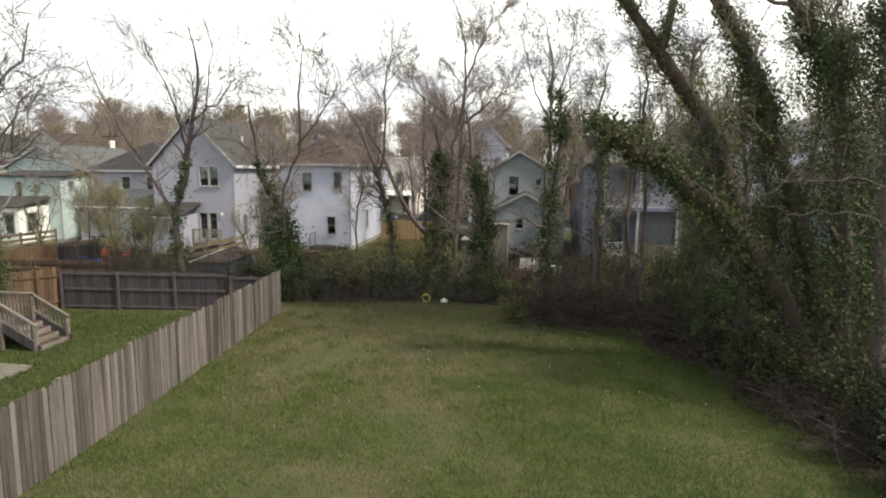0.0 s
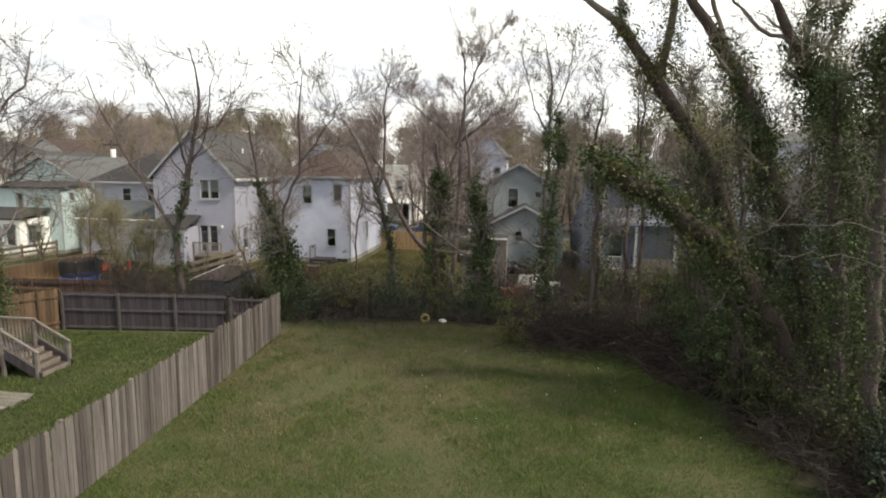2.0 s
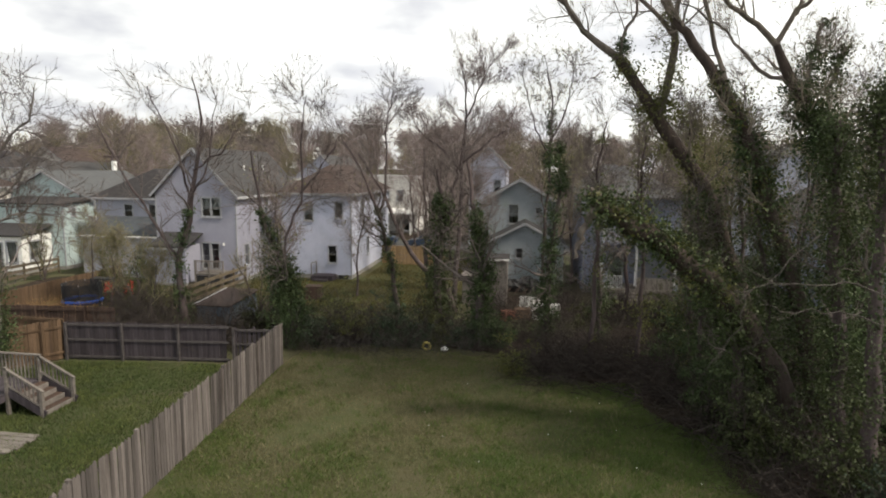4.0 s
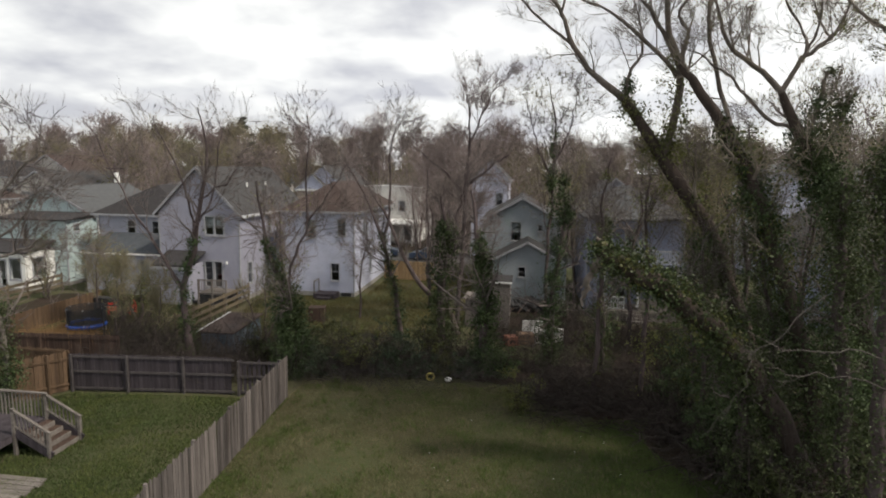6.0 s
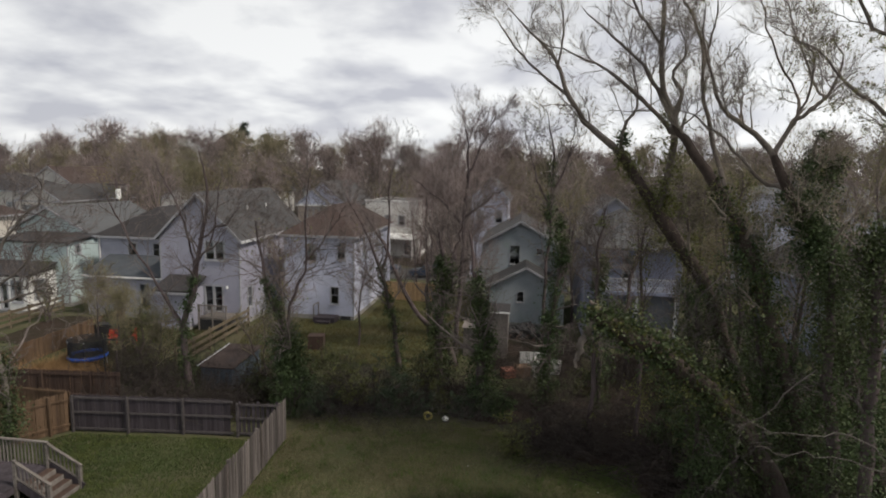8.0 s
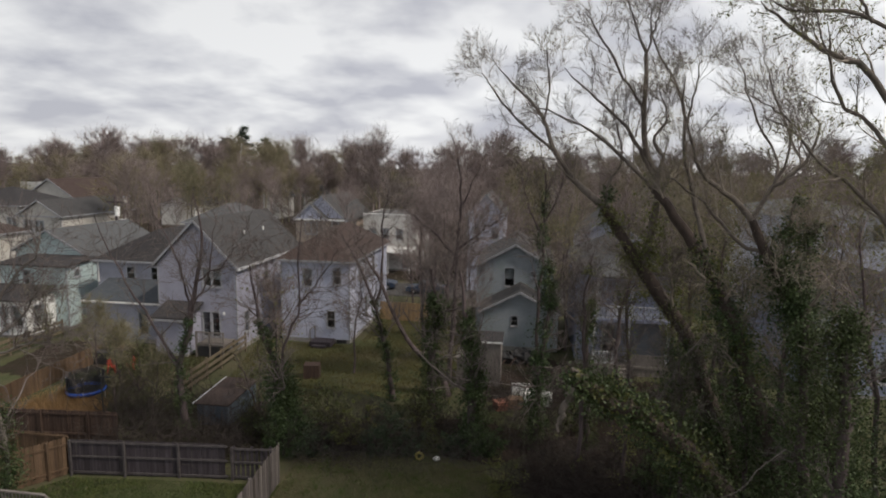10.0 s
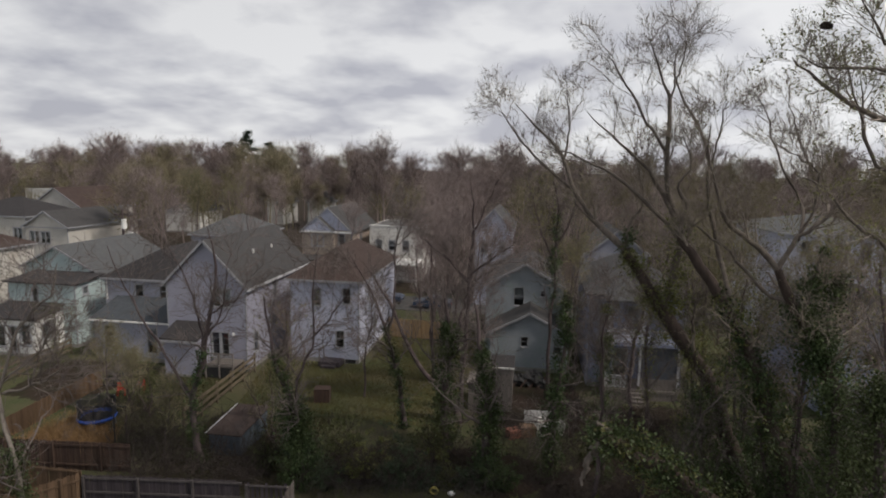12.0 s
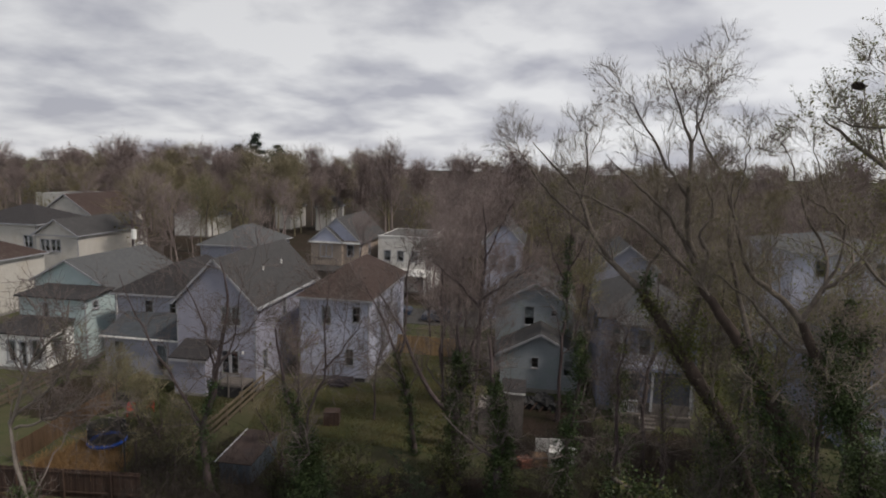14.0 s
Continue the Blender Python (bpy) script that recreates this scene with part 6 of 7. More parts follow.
def grass(name, poly, count, height, seed, mat, label, patchy=0.0, rate=0.5, slant=0.0):
    """Single bent blades over a stretch of ground."""
    rng = np.random.default_rng(seed)
    p = np.array(poly)
    x, y = rng.uniform(p[:, 0].min(), p[:, 0].max(), count), rng.uniform(p[:, 1].min(), p[:, 1].max(), count)
    keep = inside(x, y, poly)
    if patchy:
        keep &= field(x, y, rate, seed) * 0.65 + field(x, y, rate * 0.3, seed + 1) * 0.35 + rng.normal(0, 0.07, count) + slant * x > patchy
    x, y = x[keep], y[keep]
    blades(name, x, y, height, rng, mat, label)


LAWN = [(-8.1, -5), (-9.0, 5), (-9.6, 23.2), (-9.5, 26.0), (-1, 25.6), (0.9, 22.0), (4.1, 23.3), (5.1, 20), (6.5, 17.5), (6.2, 15.4), (6.9, 13.5), (7.6, 11), (8.2, 5), (8.6, -5)]


def lawn():
    """The mown lawn: dry, yellow-green and green blades in soft patches, greener towards the thicket."""
    rng = np.random.default_rng(21)
    n = 480000
    x, y = rng.uniform(-10, 9, n), 5 + 21.5 * rng.uniform(0, 1, n) ** 0.9
    near = rng.uniform(0, 1, n) < 0.05
    y = np.where(near, rng.uniform(-5, 5, n), y)
    keep = inside(x - 1.4 * np.clip(x, 0, 1) * (field(x, y, 0.8, 8) - 0.35), y - 0.9 * (y > 18) * (field(x, y, 0.9, 9) - 0.4), LAWN)
    x, y = x[keep], y[keep]
    green = 0.62 + 0.080 * np.clip(x + 1.0, -3, 7) - 0.060 * np.clip(y - 13, 0, 8) * np.clip((3 - x) / 4, 0.2, 1) + 0.75 * (field(x, y, 2.6, 3) - 0.5) + 0.7 * (field(x, y, 0.9, 4) - 0.5)
    tuft = field(x, y, 0.13, 6)
    green = green + 0.25 * np.exp(-((x + 8.2) / 0.9) ** 2) + 0.26 * (field(x, y, 0.32, 5) - 0.5) + 0.12 * (tuft - 0.5)
    pick = green + rng.normal(0, 0.18, len(x))
    pick[(tuft < 0.25) & (rng.uniform(0, 1, len(x)) < 0.35)] = 99
    for low_, high_, height, mat, label in ((-9, 0.26, 0.045, BLADE_DRY, "dry tan blades in the mown lawn"), (0.26, 0.60, 0.055, BLADE, "yellow-green mown lawn grass"), (0.60, 9, 0.080, BLADE_MIX, "greener tufts of the lawn beside the thicket")):
        k = (pick > low_) & (pick <= high_)
        blades("grass", x[k], y[k], height, rng, mat, label, 0.007)


lawn()
grass("grass", [(-9.3, 14), (-9.5, 24.5), (-1, 24.5), (3.5, 21.5), (5.5, 14)], 16000, 0.10, 31, BLADE_DRY, "scattered pale dead blades in the lawn", patchy=0.45, rate=0.5)
grass("grass", [(-9.3, 14), (-9.5, 24.5), (-1, 24.5), (3.5, 21.5), (5.5, 14)], 40000, 0.12, 33, BLADE_MIX, "small green tufts in the lawn", patchy=0.62, rate=0.35)
grass("grass", [(-8.9, 5), (-9.5, 22.7), (-18.6, 21.8), (-21.5, 18), (-20, 5)], 110000, 0.08, 24, BLADE_RICH, "lush green grass in the fenced yard")
grass("grass", [(-8.9, 5), (-9.5, 22.7), (-18.6, 21.8), (-21.5, 18), (-20, 5)], 110000, 0.08, 29, BLADE, "yellow-green patches of grass in the fenced yard", patchy=0.5, rate=1.3)
grass("grass", [(-18, 34), (-12.5, 34), (-3.5, 33), (-4.5, 57), (-12.3, 57), (-12.3, 44), (-20.5, 44)], 90000, 0.10, 25, BLADE_OLIVE, "rough olive-yellow grass behind the white house")
grass("grass", [(-25.8, 26.5), (-18.9, 26.5), (-21, 43), (-27.5, 40)], 40000, 0.12, 26, BLADE_ROUGH, "rough grass of a back yard")
grass("grass", [(-18.7, 23.4), (-11.0, 24.2), (-11.5, 33.8), (-18.2, 33.8), (-19.0, 30.0)], 24000, 0.12, 28, BLADE_ROUGH, "rough grass behind the plank fence")
grass("tall_grass", [(-26.5, 26.0), (-21.5, 26.0), (-22.0, 28.2), (-26.0, 31)], 9000, 0.75, 27, STRAW, "tall dry tan grass by the trampoline")


# ---- bare trees of the yards behind ----
def skeleton_tree(rng, h_, crown, counts, tip):
    """A bare tree standing at the origin: trunk tubes, and the crown's branches with their twig tips."""
    lean_ = rng.normal(0, 0.06, 2) * h_
    pts = [(0, 0, 0), (lean_[0] * 0.3, lean_[1] * 0.3, h_ * 0.35), (lean_[0], lean_[1], h_ * 0.72), (lean_[0] * 1.2, lean_[1] * 1.2, h_ * 0.92)]
    P = spline(pts, 7, rng, 0.1)[None]
    R = np.linspace(0.011 * h_, 0.003 * h_, 7)[None]
    trunk = tubes(P, R, 6)
    a, b, c, d = counts
    P, R = sprout(P, R, a, rng, 0.25, crown, 48, 0.35, 5, 0.6, tip * 1.5)
    sets = [triangles(*tubes(P, R, 3))]
    P, R = sprout(P, R, b, rng, 0.15, crown * 0.6, 50, 0.15, 3, 0.5, tip)
    if c:
        sets.append(triangles(*tubes(P, R, 3)))
        sets.append(slivers(P, R, c, rng, crown * 0.36, 52, tip * 0.8))
        Q, S = sprout(P, R, max(1, c // 3), rng, 0.2, crown * 0.34, 40, 0.3, 2, 0.5, tip)
        sets.append(slivers(Q, S, d, rng, crown * 0.2, 50, tip * 0.6))
    else:
        sets.append(slivers(P, R, d, rng, crown * 0.45, 45, tip))
    return trunk, joined(sets)


def bare_tree(x, y, h_, seed, twig=None, leaves=0, label="bare winter tree with a dense twiggy crown"):
    rng = np.random.default_rng(seed)
    z = ground_z(y) - 0.05
    trunk, crown = skeleton_tree(rng, h_, 0.30 * h_, (13, 8, 10, 5), 0.009)
    t = thing("tree", (x, y, z), label, "tree", "bare trees of the yards")
    move = np.array([x, y, z])
    part("trunk", (trunk[0] + move, trunk[1]), BARK, t, smooth=True)
    part("crown", (crown[0] + move, crown[1]), twig or TWIG_RED, t)
    if leaves:
        k = rng.integers(0, len(crown[0]), leaves)
        part("young_leaves", leaf_set(crown[0][k] + move + rng.normal(0, 0.15, (leaves, 3)), 0.11 if h_ > 6 else 0.07, rng), BUD if seed % 2 or h_ < 6 else SHRUB, t)


for k, (x, y, h_, n) in enumerate(((-6.6, 42.0, 11.0, 0), (-5.4, 39.0, 9.5, 0), (-7.6, 48.0, 11.5, 0), (-6.2, 53.0, 12.0, 0), (-8.4, 59.5, 12.0, 0), (-5.0, 46.0, 10.5, 0), (-9.6, 54.0, 9.0, 0),
        (4.0, 46.0, 10.0, 700), (3.8, 56.0, 12.0, 600), (12.6, 36.0, 11.0, 900), (13.6, 41.5, 12.0, 700), (13.6, 30.5, 12.0, 1200), (16.5, 34.0, 11.5, 900), (19.5, 31.0, 12.0, 900),
        (13.2, 48.5, 12.0, 500), (25.5, 33.5, 12.0, 700), (28.5, 42.0, 13.0, 0), (17.5, 56.0, 13.0, 600), (12.6, 57.0, 13.0, 700), (31.5, 50.0, 13.0, 0), 
        (11.0, 31.5, 9.0, 900), (-2.9, 41.0, 8.0, 0), (14.5, 33.0, 10.0, 300), (-19.6, 62.0, 11.0, 0), (-30.0, 60.5, 11.0, 0), (-46.5, 43.0, 10.0, 0), (-45.0, 36.5, 9.0, 0), (-13.2, 31.0, 8.0, 300), (-21.6, 28.6, 4.6, 420), (-24.9, 31.4, 5.3, 420), (-18.4, 27.0, 3.8, 420), (-10.6, 37.5, 7.0, 200), (34, 38, 12, 0), (15.5, 25.5, 12.5, 500), (18.5, 28.0, 13.5, 800), (20.5, 25.0, 12.5, 300), (23.5, 30.0, 14.0, 0), (17.2, 22.4, 11.5, 700), (10.6, 36.5, 12.0, 700), (-0.6, 57.0, 9.0, 0), (1.2, 50.0, 9.5, 300), (-64.0, 94.0, 12.0, 2200), (-55.0, 92.0, 13.0, 2600), (-47.5, 90.0, 12.0, 2200), (-58.5, 101.0, 13.5, 2600))):
    bare_tree(x, y, h_, 300 + k, TWIG_OLIVE if n > 650 or h_ < 6 else None, n)


# ---- far woods ----
def woods():
    rng = np.random.default_rng(77)
    near_kinds = [skeleton_tree(rng, s, 0.33 * s, (12, 7, 10, 4), 0.016) for s in rng.uniform(11, 15, 6)]
    far_kinds = [skeleton_tree(rng, s, 0.36 * s, (14, 10, 0, 11), 0.036) for s in rng.uniform(13, 17, 6)]
    near_kinds = [joined([triangles(*a), b]) for a, b in near_kinds]
    far_kinds = [joined([triangles(*a), b]) for a, b in far_kinds]
    taken = [(-36, -24, 72, 90), (-27, -16, 72, 90), (-10, -2, 64, 79), (-70, -60, 60, 82), (-84, -66, 60, 94), (-62, -50, 46, 64), (-44, -33, 44, 84), (-110, -98, 100, 118), (14, 33, 38, 74), (2, 12, 40, 78), (-6, 5, 42, 62), (-30, -10, 38, 60), (-200, 80, 61.5, 70.5)]
    out = {"bare": [], "olive": []}
    spots = []
    for y0, y1, wide, n in ((58, 78, 1.0, 46), (78, 110, 0.95, 84), (110, 160, 0.9, 120), (160, 260, 0.86, 130), (260, 800, 0.84, 90)):
        for _ in range(n):
            y = rng.uniform(y0, y1)
            x = rng.uniform(-1, 1) * wide * y - 0.13 * y
            if any(a - 1.5 < x < b + 1.5 and c - 1 < y < d + 1 for a, b, c, d in taken):
                continue
            kinds = near_kinds if y < 120 else far_kinds
            v, f = kinds[rng.integers(0, len(kinds))]
            q = rng.uniform(0, 2 * np.pi)
            s = rng.uniform(0.75, 1.1) if y < 120 else rng.uniform(0.62, 1.18)
            M = np.array([[math.cos(q), -math.sin(q), 0], [math.sin(q), math.cos(q), 0], [0, 0, 1]]) * s
            key = "olive" if rng.uniform() < 0.25 else "bare"
            out[key].append((v @ M.T + np.array([x, y, -0.55]), f))
            spots.append((x, y, key, s))
    solid("woods", joined(out["bare"]), TWIG_RED, "brown bare winter woods behind the houses", "woods", kind="stuff")
    solid("woods", joined(out["olive"]), TWIG_OLIVE, "olive trees just coming into bud", "woods", kind="stuff")
    pts = []
    for x, y, key, s in spots:
        if key == "olive" and y < 220:
            n = 560
            d = rng.normal(0, 1, (n, 3))
            d /= np.linalg.norm(d, axis=1, keepdims=True)
            pts.append(np.array([x, y, 8.5 * s]) + d * np.array([3.2, 3.2, 4.0]) * s * rng.uniform(0.2, 1.0, (n, 1)) ** 0.5)
    solid("woods_foliage", leaf_set(np.concatenate(pts), 0.24, rng), WOODLEAF, "sparse olive spring leaves of the woods", "foliage", kind="stuff")


woods()


def pine(x, y, h_, seed):
    rng = np.random.default_rng(seed)
    t = thing("pine", (x, y, -0.55), "dark evergreen pine above the bare woods", "tree", "pines")
    part("trunk", tubes(spline([(x, y, -0.55), (x + 0.2, y, h_ * 0.5), (x, y, h_)], 8)[None], np.linspace(0.35, 0.05, 8)[None], 6), BARK, t)
    c = []
    for k in range(60):
        z = rng.uniform(0.35, 1.0)
        r = (1.08 - z) * h_ * 0.34 * rng.uniform(0.3, 1)
        a = rng.uniform(0, 2 * math.pi)
        c.append(np.array([x + r * math.cos(a), y + r * math.sin(a), z * h_]) + rng.normal(0, 1, (70, 3)) * np.array([0.7, 0.7, 0.3]))
    part("crown", leaf_set(np.concatenate(c), 0.5, rng), PINE, t)


pine(-99.0, 200, 26.0, 1)
pine(-91.7, 203, 22.8, 2)
pine(-104.5, 198, 22.0, 3)


# ---- wooden steps and deck of the neighbouring yard ----
def build_steps():
    d = thing("deck_steps", (-15.5, 17.0, 0), "weathered wooden deck steps with railings", "steps")
    y0, y1 = 16.35, 17.6
    for k in range(4):
        x = -15.3 - 0.3 * k
        for q in range(2):
            part("tread", Geo().box(x - 0.32 + 0.15 * q, x - 0.18 + 0.15 * q, y0, y1, 0.13 + 0.17 * k, 0.17 + 0.17 * k), PLANK_BROWN, d)
        part("riser", Geo().box(x - 0.028, x - 0.004, y0 + 0.01, y1 - 0.01, 0.0 + 0.17 * k, 0.166 + 0.17 * k), DECKWOOD, d, "pale weathered riser board")
    for y in (y0 - 0.05, y1 + 0.05):
        part("stringer", Geo().beam((-15.2, y, 0.08), (-16.5, y, 0.76), 0.05, 0.26), PLANK_DARK, d)
        part("post", Geo().box(-15.36, -15.26, y - 0.05, y + 0.05, 0, 0.86), DECKWOOD, d)
        part("post", Geo().box(-16.6, -16.5, y - 0.05, y + 0.05, 0, 1.62), DECKWOOD, d)
        part("handrail", Geo().beam((-15.24, y, 0.86), (-16.62, y, 1.6), 0.10, 0.05), DECKWOOD, d)
        part("lower_rail", Geo().beam((-15.3, y, 0.34), (-16.55, y, 1.02), 0.05, 0.05), DECKWOOD, d)
        for k in range(7):
            x = -15.45 - 0.15 * k
            z = 0.34 + (-15.3 - x) * 0.545
            part("baluster", Geo().box(x - 0.02, x + 0.02, y - 0.02, y + 0.02, z, z + 0.53), DECKWOOD, d)


def build_deck():
    d = thing("deck", (-18.5, 16.5, 0), "weathered wooden deck with a railed edge", "deck")
    for k in range(22):
        y = 14.6 + 0.145 * k
        part("plank", Geo().box(-21.5, -16.62, y, y + 0.137, 0.66, 0.70), PLANK_DARK, d)
    for x in (-21.4, -19.0, -16.7):
        for y in (14.7, 17.6):
            part("post", Geo().box(x - 0.06, x + 0.06, y - 0.06, y + 0.06, 0, 0.655), DECKWOOD, d)
    part("joist", Geo().box(-16.66, -16.61, 14.6, 17.79, 0.46, 0.655), PLANK_DARK, d)
    part("joist", Geo().box(-21.5, -16.67, 14.58, 14.62, 0.46, 0.655), PLANK_DARK, d)
    part("handrail", Geo().box(-21.5, -16.6, 17.66, 17.76, 1.56, 1.61), DECKWOOD, d)
    for k in range(33):
        x = -21.4 + 0.145 * k
        part("baluster", Geo().box(x - 0.02, x + 0.02, 17.69, 17.73, 0.70, 1.56), DECKWOOD, d)
    part("bench", Geo().box(-18.6, -16.9, 14.75, 15.2, 1.10, 1.16).box(-18.5, -18.4, 14.8, 15.1, 0.70, 1.10).box(-17.1, -17.0, 14.8, 15.1, 0.70, 1.10), DECKWOOD, d)


def build_paving():
    d = thing("boardwalk", (-15.2, 14.6, 0), "grey boards laid flat on the grass", "boards")
    for k in range(5):
        part("board", Geo().box(-16.6, -14.35 + 0.1 * (k % 2), 13.9 + 0.24 * k, 14.12 + 0.24 * k, 0.0, 0.05), DECKWOOD, d)


build_steps()
build_deck()
build_paving()
for ob_ in list(scene.objects):
    if ob_.name in ("deck_steps", "deck", "boardwalk"):
        ob_.location += Vector((0.16, 0.3, 0.0))


# ---- yard things ----
def trampoline(x, y):
    z = ground_z(y)
    t = thing("trampoline", (x, y, z), "round trampoline with blue pad and safety poles", "trampoline")
    part("mat", Geo().tube((x, y, z + 0.74), (x, y, z + 0.76), 0.79, sides=28), BLACK, t)
    part("pad", Geo().ring((x, y, z + 0.76), 0.90, 0.13, sides=28, minor=6), BLUEPAD, t, smooth=True)
    for k in range(6):
        a = math.pi * k / 3
        cx, cy = x + 0.98 * math.cos(a), y + 0.98 * math.sin(a)
        part("leg", Geo().tube((cx, cy, z), (cx, cy, z + 0.75), 0.03), STEEL, t)
        pole = part("pole", Geo().tube((cx, cy, z + 0.75), (cx, cy, z + 1.75), 0.03), STEEL, t)
        part("foam_sleeve", Geo().tube((cx, cy, z + 0.95), (cx, cy, z + 1.7), 0.032), BLACK, pole)
    part("top_ring", Geo().ring((x, y, z + 1.73), 0.98, 0.02, sides=24, minor=5), BLACK, t)
    net = Geo()
    for k in range(90):
        a = 2 * math.pi * k / 90
        net.tube((x + 0.96 * math.cos(a), y + 0.96 * math.sin(a), z + 0.8), (x + 0.96 * math.cos(a), y + 0.96 * math.sin(a), z + 1.73), 0.017, sides=3)
    for k in range(14):
        net.ring((x, y, z + 0.86 + 0.06 * k), 0.96, 0.015, sides=24, minor=3)
    part("net", net, BLACK, t)


def toy_chair(x, y, turn, mat, label):
    z = ground_z(y)
    c = thing("chair", (0, 0, 0), label, "chair", "plastic chairs")
    part("seat", Geo().box(-0.24, 0.24, -0.22, 0.22, 0.38, 0.42), mat, c)
    part("backrest", Geo().box(-0.24, 0.24, 0.2, 0.24, 0.42, 0.85), mat, c)
    for sx in (-0.21, 0.21):
        for sy in (-0.19, 0.19):
            part("leg", Geo().beam((sx, sy, 0), (sx * 0.95, sy * 0.95, 0.38), 0.05), mat, c)
        part("armrest", Geo().box(sx - 0.03, sx + 0.03, -0.2, 0.22, 0.6, 0.63), mat, c)
    c.matrix_basis = pose(x, y, z, 0, 0, turn)


def low_shed():
    y0, x0, x1, g0 = 27.7, -16.2, -14.5, -0.05
    s = thing("shed", (-15.3, y0, g0), "low blue-grey garden shed with a rusty brown roof", "shed")
    g = Geo()
    wall_mesh(g, (x0, y0, g0), (1, 0, 0), (0, -1, 0), x1 - x0, g0, 1.12, [], 0.08)
    part("wall", g, BLUEGREY, s)
    part("wall", Geo().box(x0, x0 + 0.1, y0 + 0.09, 31.0, g0, 1.13).box(x1 - 0.1, x1, y0 + 0.09, 31.0, g0, 1.13).box(x0 + 0.1, x1 - 0.1, 30.9, 31.0, g0, 1.2), BLUEGREY, s)
    part("roof", shed_roof(x0, x1, y0, 31.1, 1.13, 1.31, 0.12, 0.05), RUST, s)
    part("roof_edge", Geo().beam((x0 - 0.16, y0 - 0.12, 1.16), (x0 - 0.16, 31.1, 1.35), 0.05, 0.06), PORCH, s)
    for k in range(6):
        part("batten", Geo().box(x0 + 0.1 + 0.3 * k, x0 + 0.14 + 0.3 * k, y0 - 0.02, y0 - 0.001, g0 + 0.02, 1.08), BLUEGREY, s)


def tool_shed():
    s = thing("shed", (-2, 36.73, -0.35), "flat-roofed grey-brown board shed with a white edge", "shed")
    g = Geo()
    wall_mesh(g, (-2.1, 36.73, -0.35), (1, 0, 0), (0, -1, 0), 1.4, -0.35, 2.6, [], 0.1)
    wall_mesh(g, (-0.7, 36.83, -0.35), (0, 1, 0), (1, 0, 0), 2.4, -0.35, 2.6, [], 0.1)
    part("wall", g, BOARD, s)
    part("wall", Geo().box(-2.1, -2.0, 36.84, 39.2, -0.35, 2.58).box(-2.0, -0.8, 39.1, 39.2, -0.35, 2.58), BOARD, s)
    part("roof", Geo().box(-2.2, -0.6, 36.66, 39.3, 2.6, 2.66), ROOF_DARK, s)
    part("roof_edge", Geo().box(-2.2, -0.6, 36.62, 36.655, 2.58, 2.68), WHITE, s)
    part("lean_to", Geo().box(-3.5, -2.12, 36.73, 38.6, -0.35, 1.5), BOARD, s)
    part("lean_to_roof", Geo().box(-3.6, -2.11, 36.6, 38.7, 1.502, 1.56), BOARD, s)


def washer(x, y):
    z = ground_z(y)
    w = thing("washing_machine", (x, y, z), "old white washing machine dumped in the yard", "washing machine")
    part("body", Geo().box(x - 0.32, x + 0.32, y - 0.3, y + 0.3, z, z + 0.86), WHITE, w)
    part("door", Geo().tube((x, y - 0.3, z + 0.45), (x, y - 0.34, z + 0.45), 0.2, sides=18), BLACK, w)
    part("control_panel", Geo().box(x - 0.32, x + 0.32, y + 0.12, y + 0.3, z + 0.862, z + 1.0), WHITE, w)


def crate(x, y, w, d, h_, mat, label, category="box", turn=0):
    z = ground_z(y)
    c = thing("box", (0, 0, 0), label, category)
    part("body", Geo().box(-w / 2, w / 2, -d / 2, d / 2, 0, h_ - 0.03), mat, c)
    part("lid", Geo().box(-w / 2 - 0.015, w / 2 + 0.015, -d / 2 - 0.015, d / 2 + 0.015, h_ - 0.028, h_), mat, c)
    c.matrix_basis = pose(x, y, z, 0, 0, turn)


trampoline(-24.0, 29.4)
toy_chair(-26.3, 34.5, 30, RED, "red plastic garden chair on the grass")
toy_chair(-25.5, 35.3, -40, RED, "red plastic garden chair near the tan fence")
crate(-28.0, 36.2, 1.35, 0.7, 0.85, BLACK, "black storage bin standing in the back yard", "bin", 4)
def tarp_heap(x, y):
    z = ground_z(y)
    t = thing("scrap_heap", (x, y, z), "black tarpaulin heaped over scrap in the yard", "scrap heap")
    for k, (dx, dy, rx, ry, rz) in enumerate(((-0.7, 0, 0.75, 0.6, 0.75), (0.3, 0.2, 0.9, 0.7, 0.95), (1.1, -0.2, 0.55, 0.5, 0.6))):
        part("tarpaulin", Geo().lump((x + dx, y + dy, z + rz * 0.45), rx, ry, rz * 0.7, 40 + k, 8, 14, 0.2), BLACK, t)
    for k in range(5):
        a = -1.2 + 0.6 * k
        part("plank", Geo().beam((x + a, y - 0.8, z + 0.05), (x + a + 0.7, y - 0.1, z + 0.75 + 0.1 * (k % 2)), 0.12, 0.03), PLANK_BROWN, t)


def feeder_pole(x, y):
    z = ground_z(y)
    p = thing("pole", (x, y, z), "black metal pole with a short arm beside the trampoline", "pole")
    part("shaft", Geo().tube((x, y, z), (x, y, 2.35), 0.035), BLACK, p)
    part("arm", Geo().beam((x - 0.15, y, 2.33), (x + 0.75, y, 2.36), 0.05), BLACK, p)


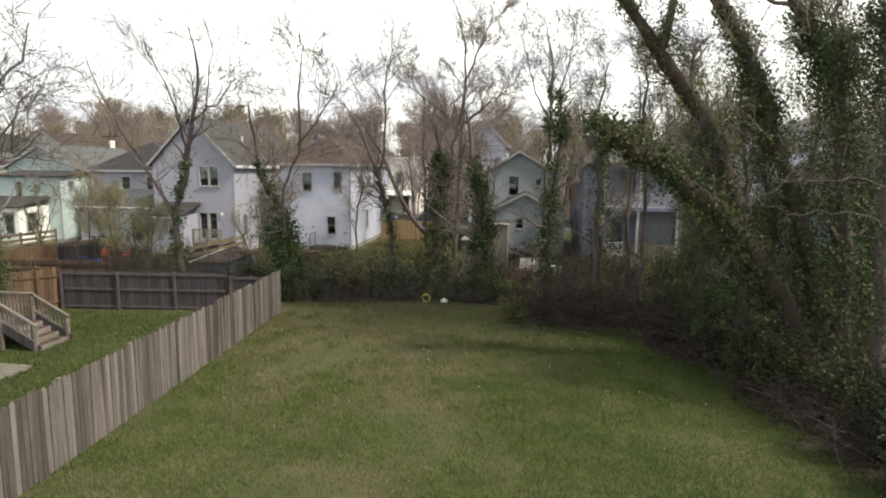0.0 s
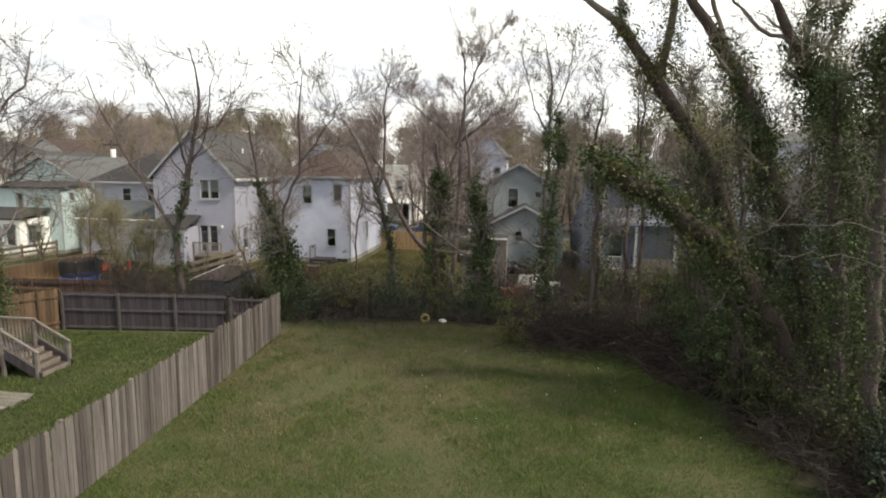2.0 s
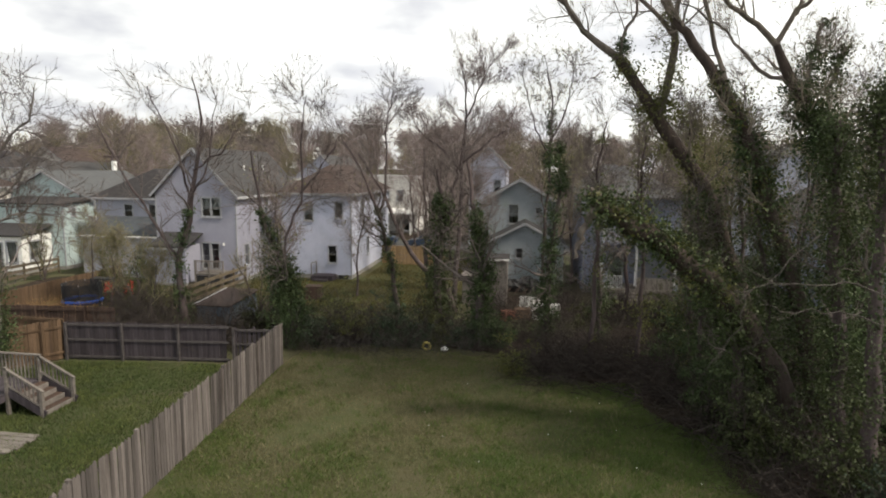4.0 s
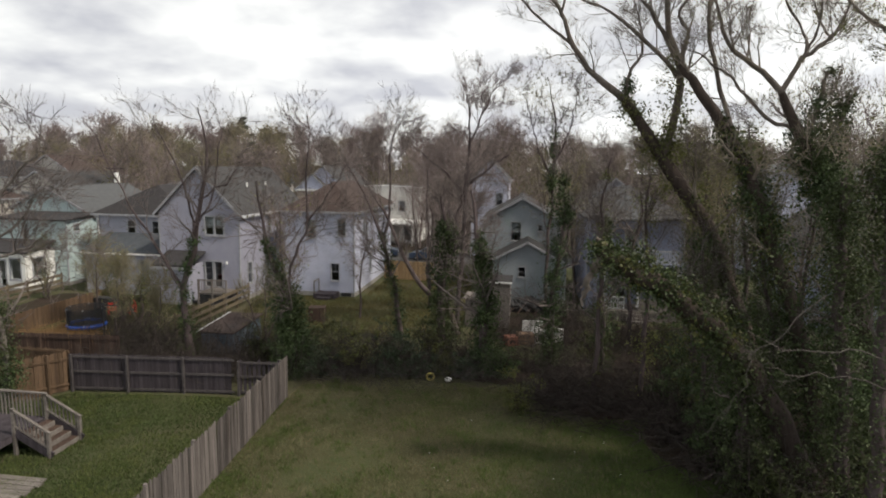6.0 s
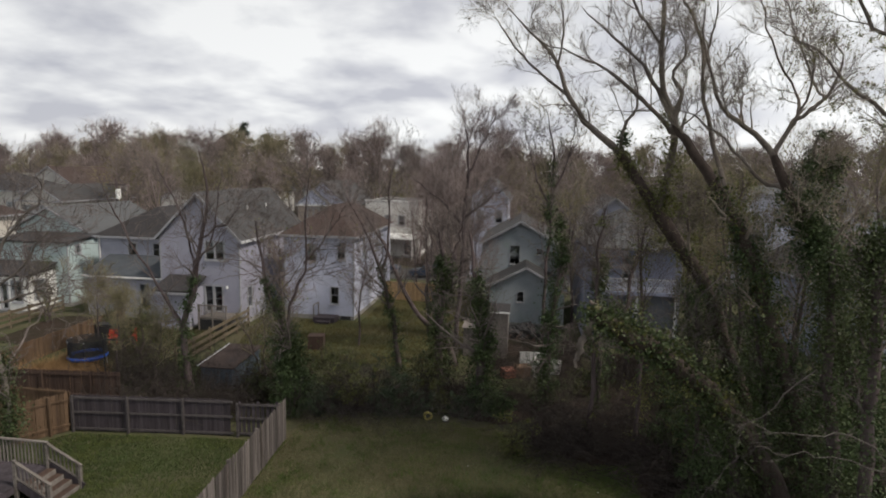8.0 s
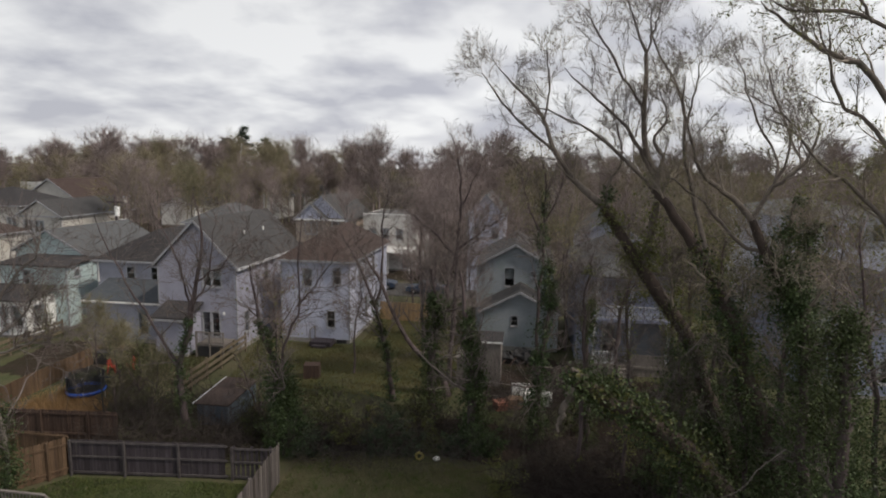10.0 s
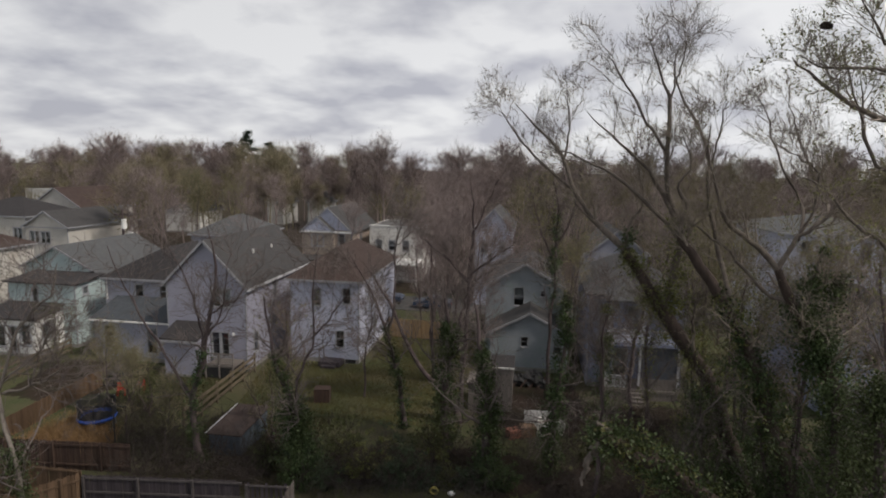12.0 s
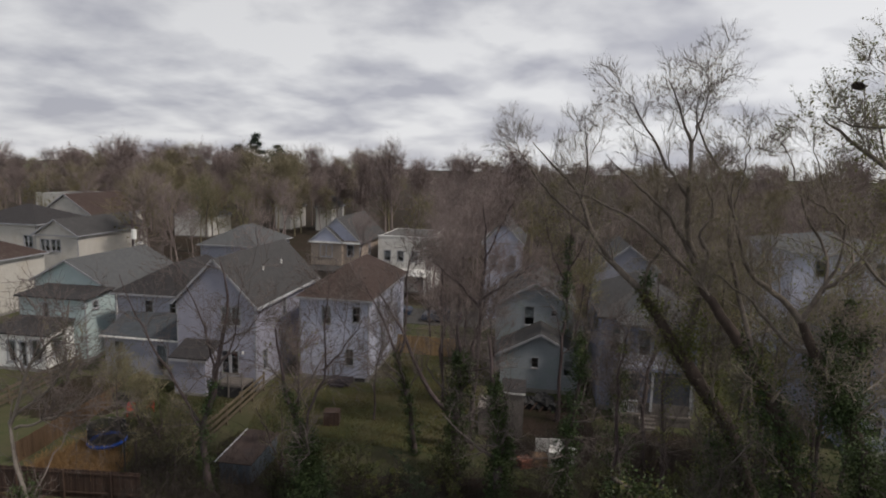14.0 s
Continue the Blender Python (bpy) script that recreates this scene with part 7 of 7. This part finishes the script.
tarp_heap(0.35, 42.2)
feeder_pole(-21.4, 27.4)
low_shed()
tool_shed()
washer(1.2, 33.6)
crate(0.3, 33.4, 0.9, 0.7, 0.6, CARD, "brown cartons heaped in the yard", turn=12)
crate(1.9, 34.2, 1.1, 0.6, 0.75, WHITE, "white scrap cabinet lying in the yard", "cabinet", -14)
crate(-0.5, 33.0, 0.7, 0.6, 0.5, BRICK, "reddish scrap box beside the shed", turn=30)
crate(0.9, 34.6, 1.6, 0.05, 1.1, WHITE, "white board leaning in the yard", "board", 8)
crate(-13.1, 36.3, 1.0, 0.8, 0.9, PLANK_BROWN, "small dark brown hutch on the grass", "hutch", 10)
solid("ring", Geo().ring((-4.0, 25.9, 0.20), 0.16, 0.06, normal="y"), YELLOW, "yellow plastic ring standing in the weeds", "toy", smooth=True)
solid("bag", Geo().lump((-3.2, 26.0, 0.09), 0.16, 0.12, 0.1, 3), WHITE, "crumpled white plastic bag by the shrubs", "bag", smooth=True)
nest_rng = np.random.default_rng(61)
nest_at = np.array([7.0, 17.0, 18.85])
nest_d = nest_rng.normal(0, 1, (300, 3))
nest_d *= nest_rng.uniform(0.2, 1.0, (300, 1)) / np.linalg.norm(nest_d, axis=1, keepdims=True)
nest = thing("nest", tuple(nest_at), "dark clump of dead leaves lodged among high twigs", "nest")
part("leaf_clump", leaf_set(nest_at + nest_d * np.array([0.15, 0.10, 0.08]), 0.09, nest_rng), BARK_DARK, nest)
part("core", Geo().lump(tuple(nest_at), 0.11, 0.08, 0.08, 5), BARK_DARK, nest)
rng_l = random.Random(9)
for k in range(14):
    a, b = rng_l.uniform(-3, 6.0), rng_l.uniform(15, 23)
    if b < 22.2 - max(0, a - 3) * 1.2:
        solid("paper_scrap", Geo().lump((a, b, 0.03), 0.022, 0.018, 0.012, k, 4, 6, 0.4), WHITE, "small pale scrap of litter on the lawn", "litter", "litter on the lawn")


# ---- street things ----
def utility_pole(x, y):
    p = thing("utility_pole", (x, y, -0.55), "wooden utility pole with a pale transformer can", "utility pole")
    part("shaft", Geo().tube((x, y, -0.55), (x, y, 9.6), 0.16, 0.12), BARK, p)
    part("crossarm", Geo().box(x - 1.1, x + 1.1, y - 0.06, y + 0.06, 8.9, 9.05), BARK, p)
    part("transformer", Geo().tube((x + 0.35, y - 0.25, 7.4), (x + 0.35, y - 0.25, 8.5), 0.27), WHITE, p)
    part("lamp_arm", Geo().beam((x, y, 6.6), (x + 1.2, y - 0.6, 7.0), 0.07), WHITE, p)
    part("lamp_head", Geo().box(x + 1.0, x + 1.6, y - 0.75, y - 0.45, 6.95, 7.1), WHITE, p)


def car(x, y, turn, paint, label):
    c = thing("car", (0, 0, 0), label, "car", "parked cars")
    profile = [(-2.1, 0.3), (2.1, 0.3), (2.15, 0.7), (1.9, 0.85), (1.0, 0.95), (0.45, 1.42), (-1.1, 1.45), (-1.75, 0.98), (-2.15, 0.9)]
    g = Geo()
    for s in (-1, 1):
        q = [(px, s * (0.85 if pz < 1.2 else 0.68), pz) for px, pz in profile]
        g.poly(*(q if s < 0 else q[::-1]))
    for (a, b), (d, e) in zip(profile, profile[1:] + profile[:1]):
        wa, wb = (0.85 if b < 1.2 else 0.68), (0.85 if e < 1.2 else 0.68)
        g.poly((a, -wa, b), (a, wa, b), (d, wb, e), (d, -wb, e))
    part("body", g, paint, c)
    part("windscreen", Geo().poly((0.97, -0.76, 0.99), (0.97, 0.76, 0.99), (0.5, 0.62, 1.40), (0.5, -0.62, 1.40)), BLACK, c)
    part("rear_window", Geo().poly((-1.72, 0.74, 1.01), (-1.72, -0.74, 1.01), (-1.16, -0.62, 1.42), (-1.16, 0.62, 1.42)), BLACK, c)
    for s in (-1, 1):
        part("side_window", Geo().poly((0.85, s * 0.86, 0.99), (0.4, s * 0.71, 1.36), (-1.05, s * 0.70, 1.38), (-1.5, s * 0.86, 1.0)), BLACK, c)
        for wx in (-1.3, 1.3):
            tyre = part("wheel", Geo().ring((wx, s * 0.78, 0.32), 0.23, 0.1, normal="y", sides=16, minor=6), BLACK, c)
            part("rim", Geo().tube((wx, s * 0.72, 0.32), (wx, s * 0.86, 0.32), 0.17), STEEL, tyre)
        part("headlight", Geo().box(2.08, 2.17, s * 0.6 - 0.14, s * 0.6 + 0.14, 0.6, 0.72), GLASS, c)
        part("tail_light", Geo().box(-2.18, -2.1, s * 0.62 - 0.14, s * 0.62 + 0.14, 0.72, 0.86), LENS, c)
    c.matrix_basis = pose(x, y, -0.47, 0, 0, turn)


utility_pole(-46.16, 62.25)
car(-16.1, 66.0, 0, CARPAINT, "dark blue car parked on the street")
car(-10.2, 64.2, 180, CARPAINT, "dark blue car parked on the street")
car(-22.5, 68.2, 0, CARSILVER, "silver car parked across the street")
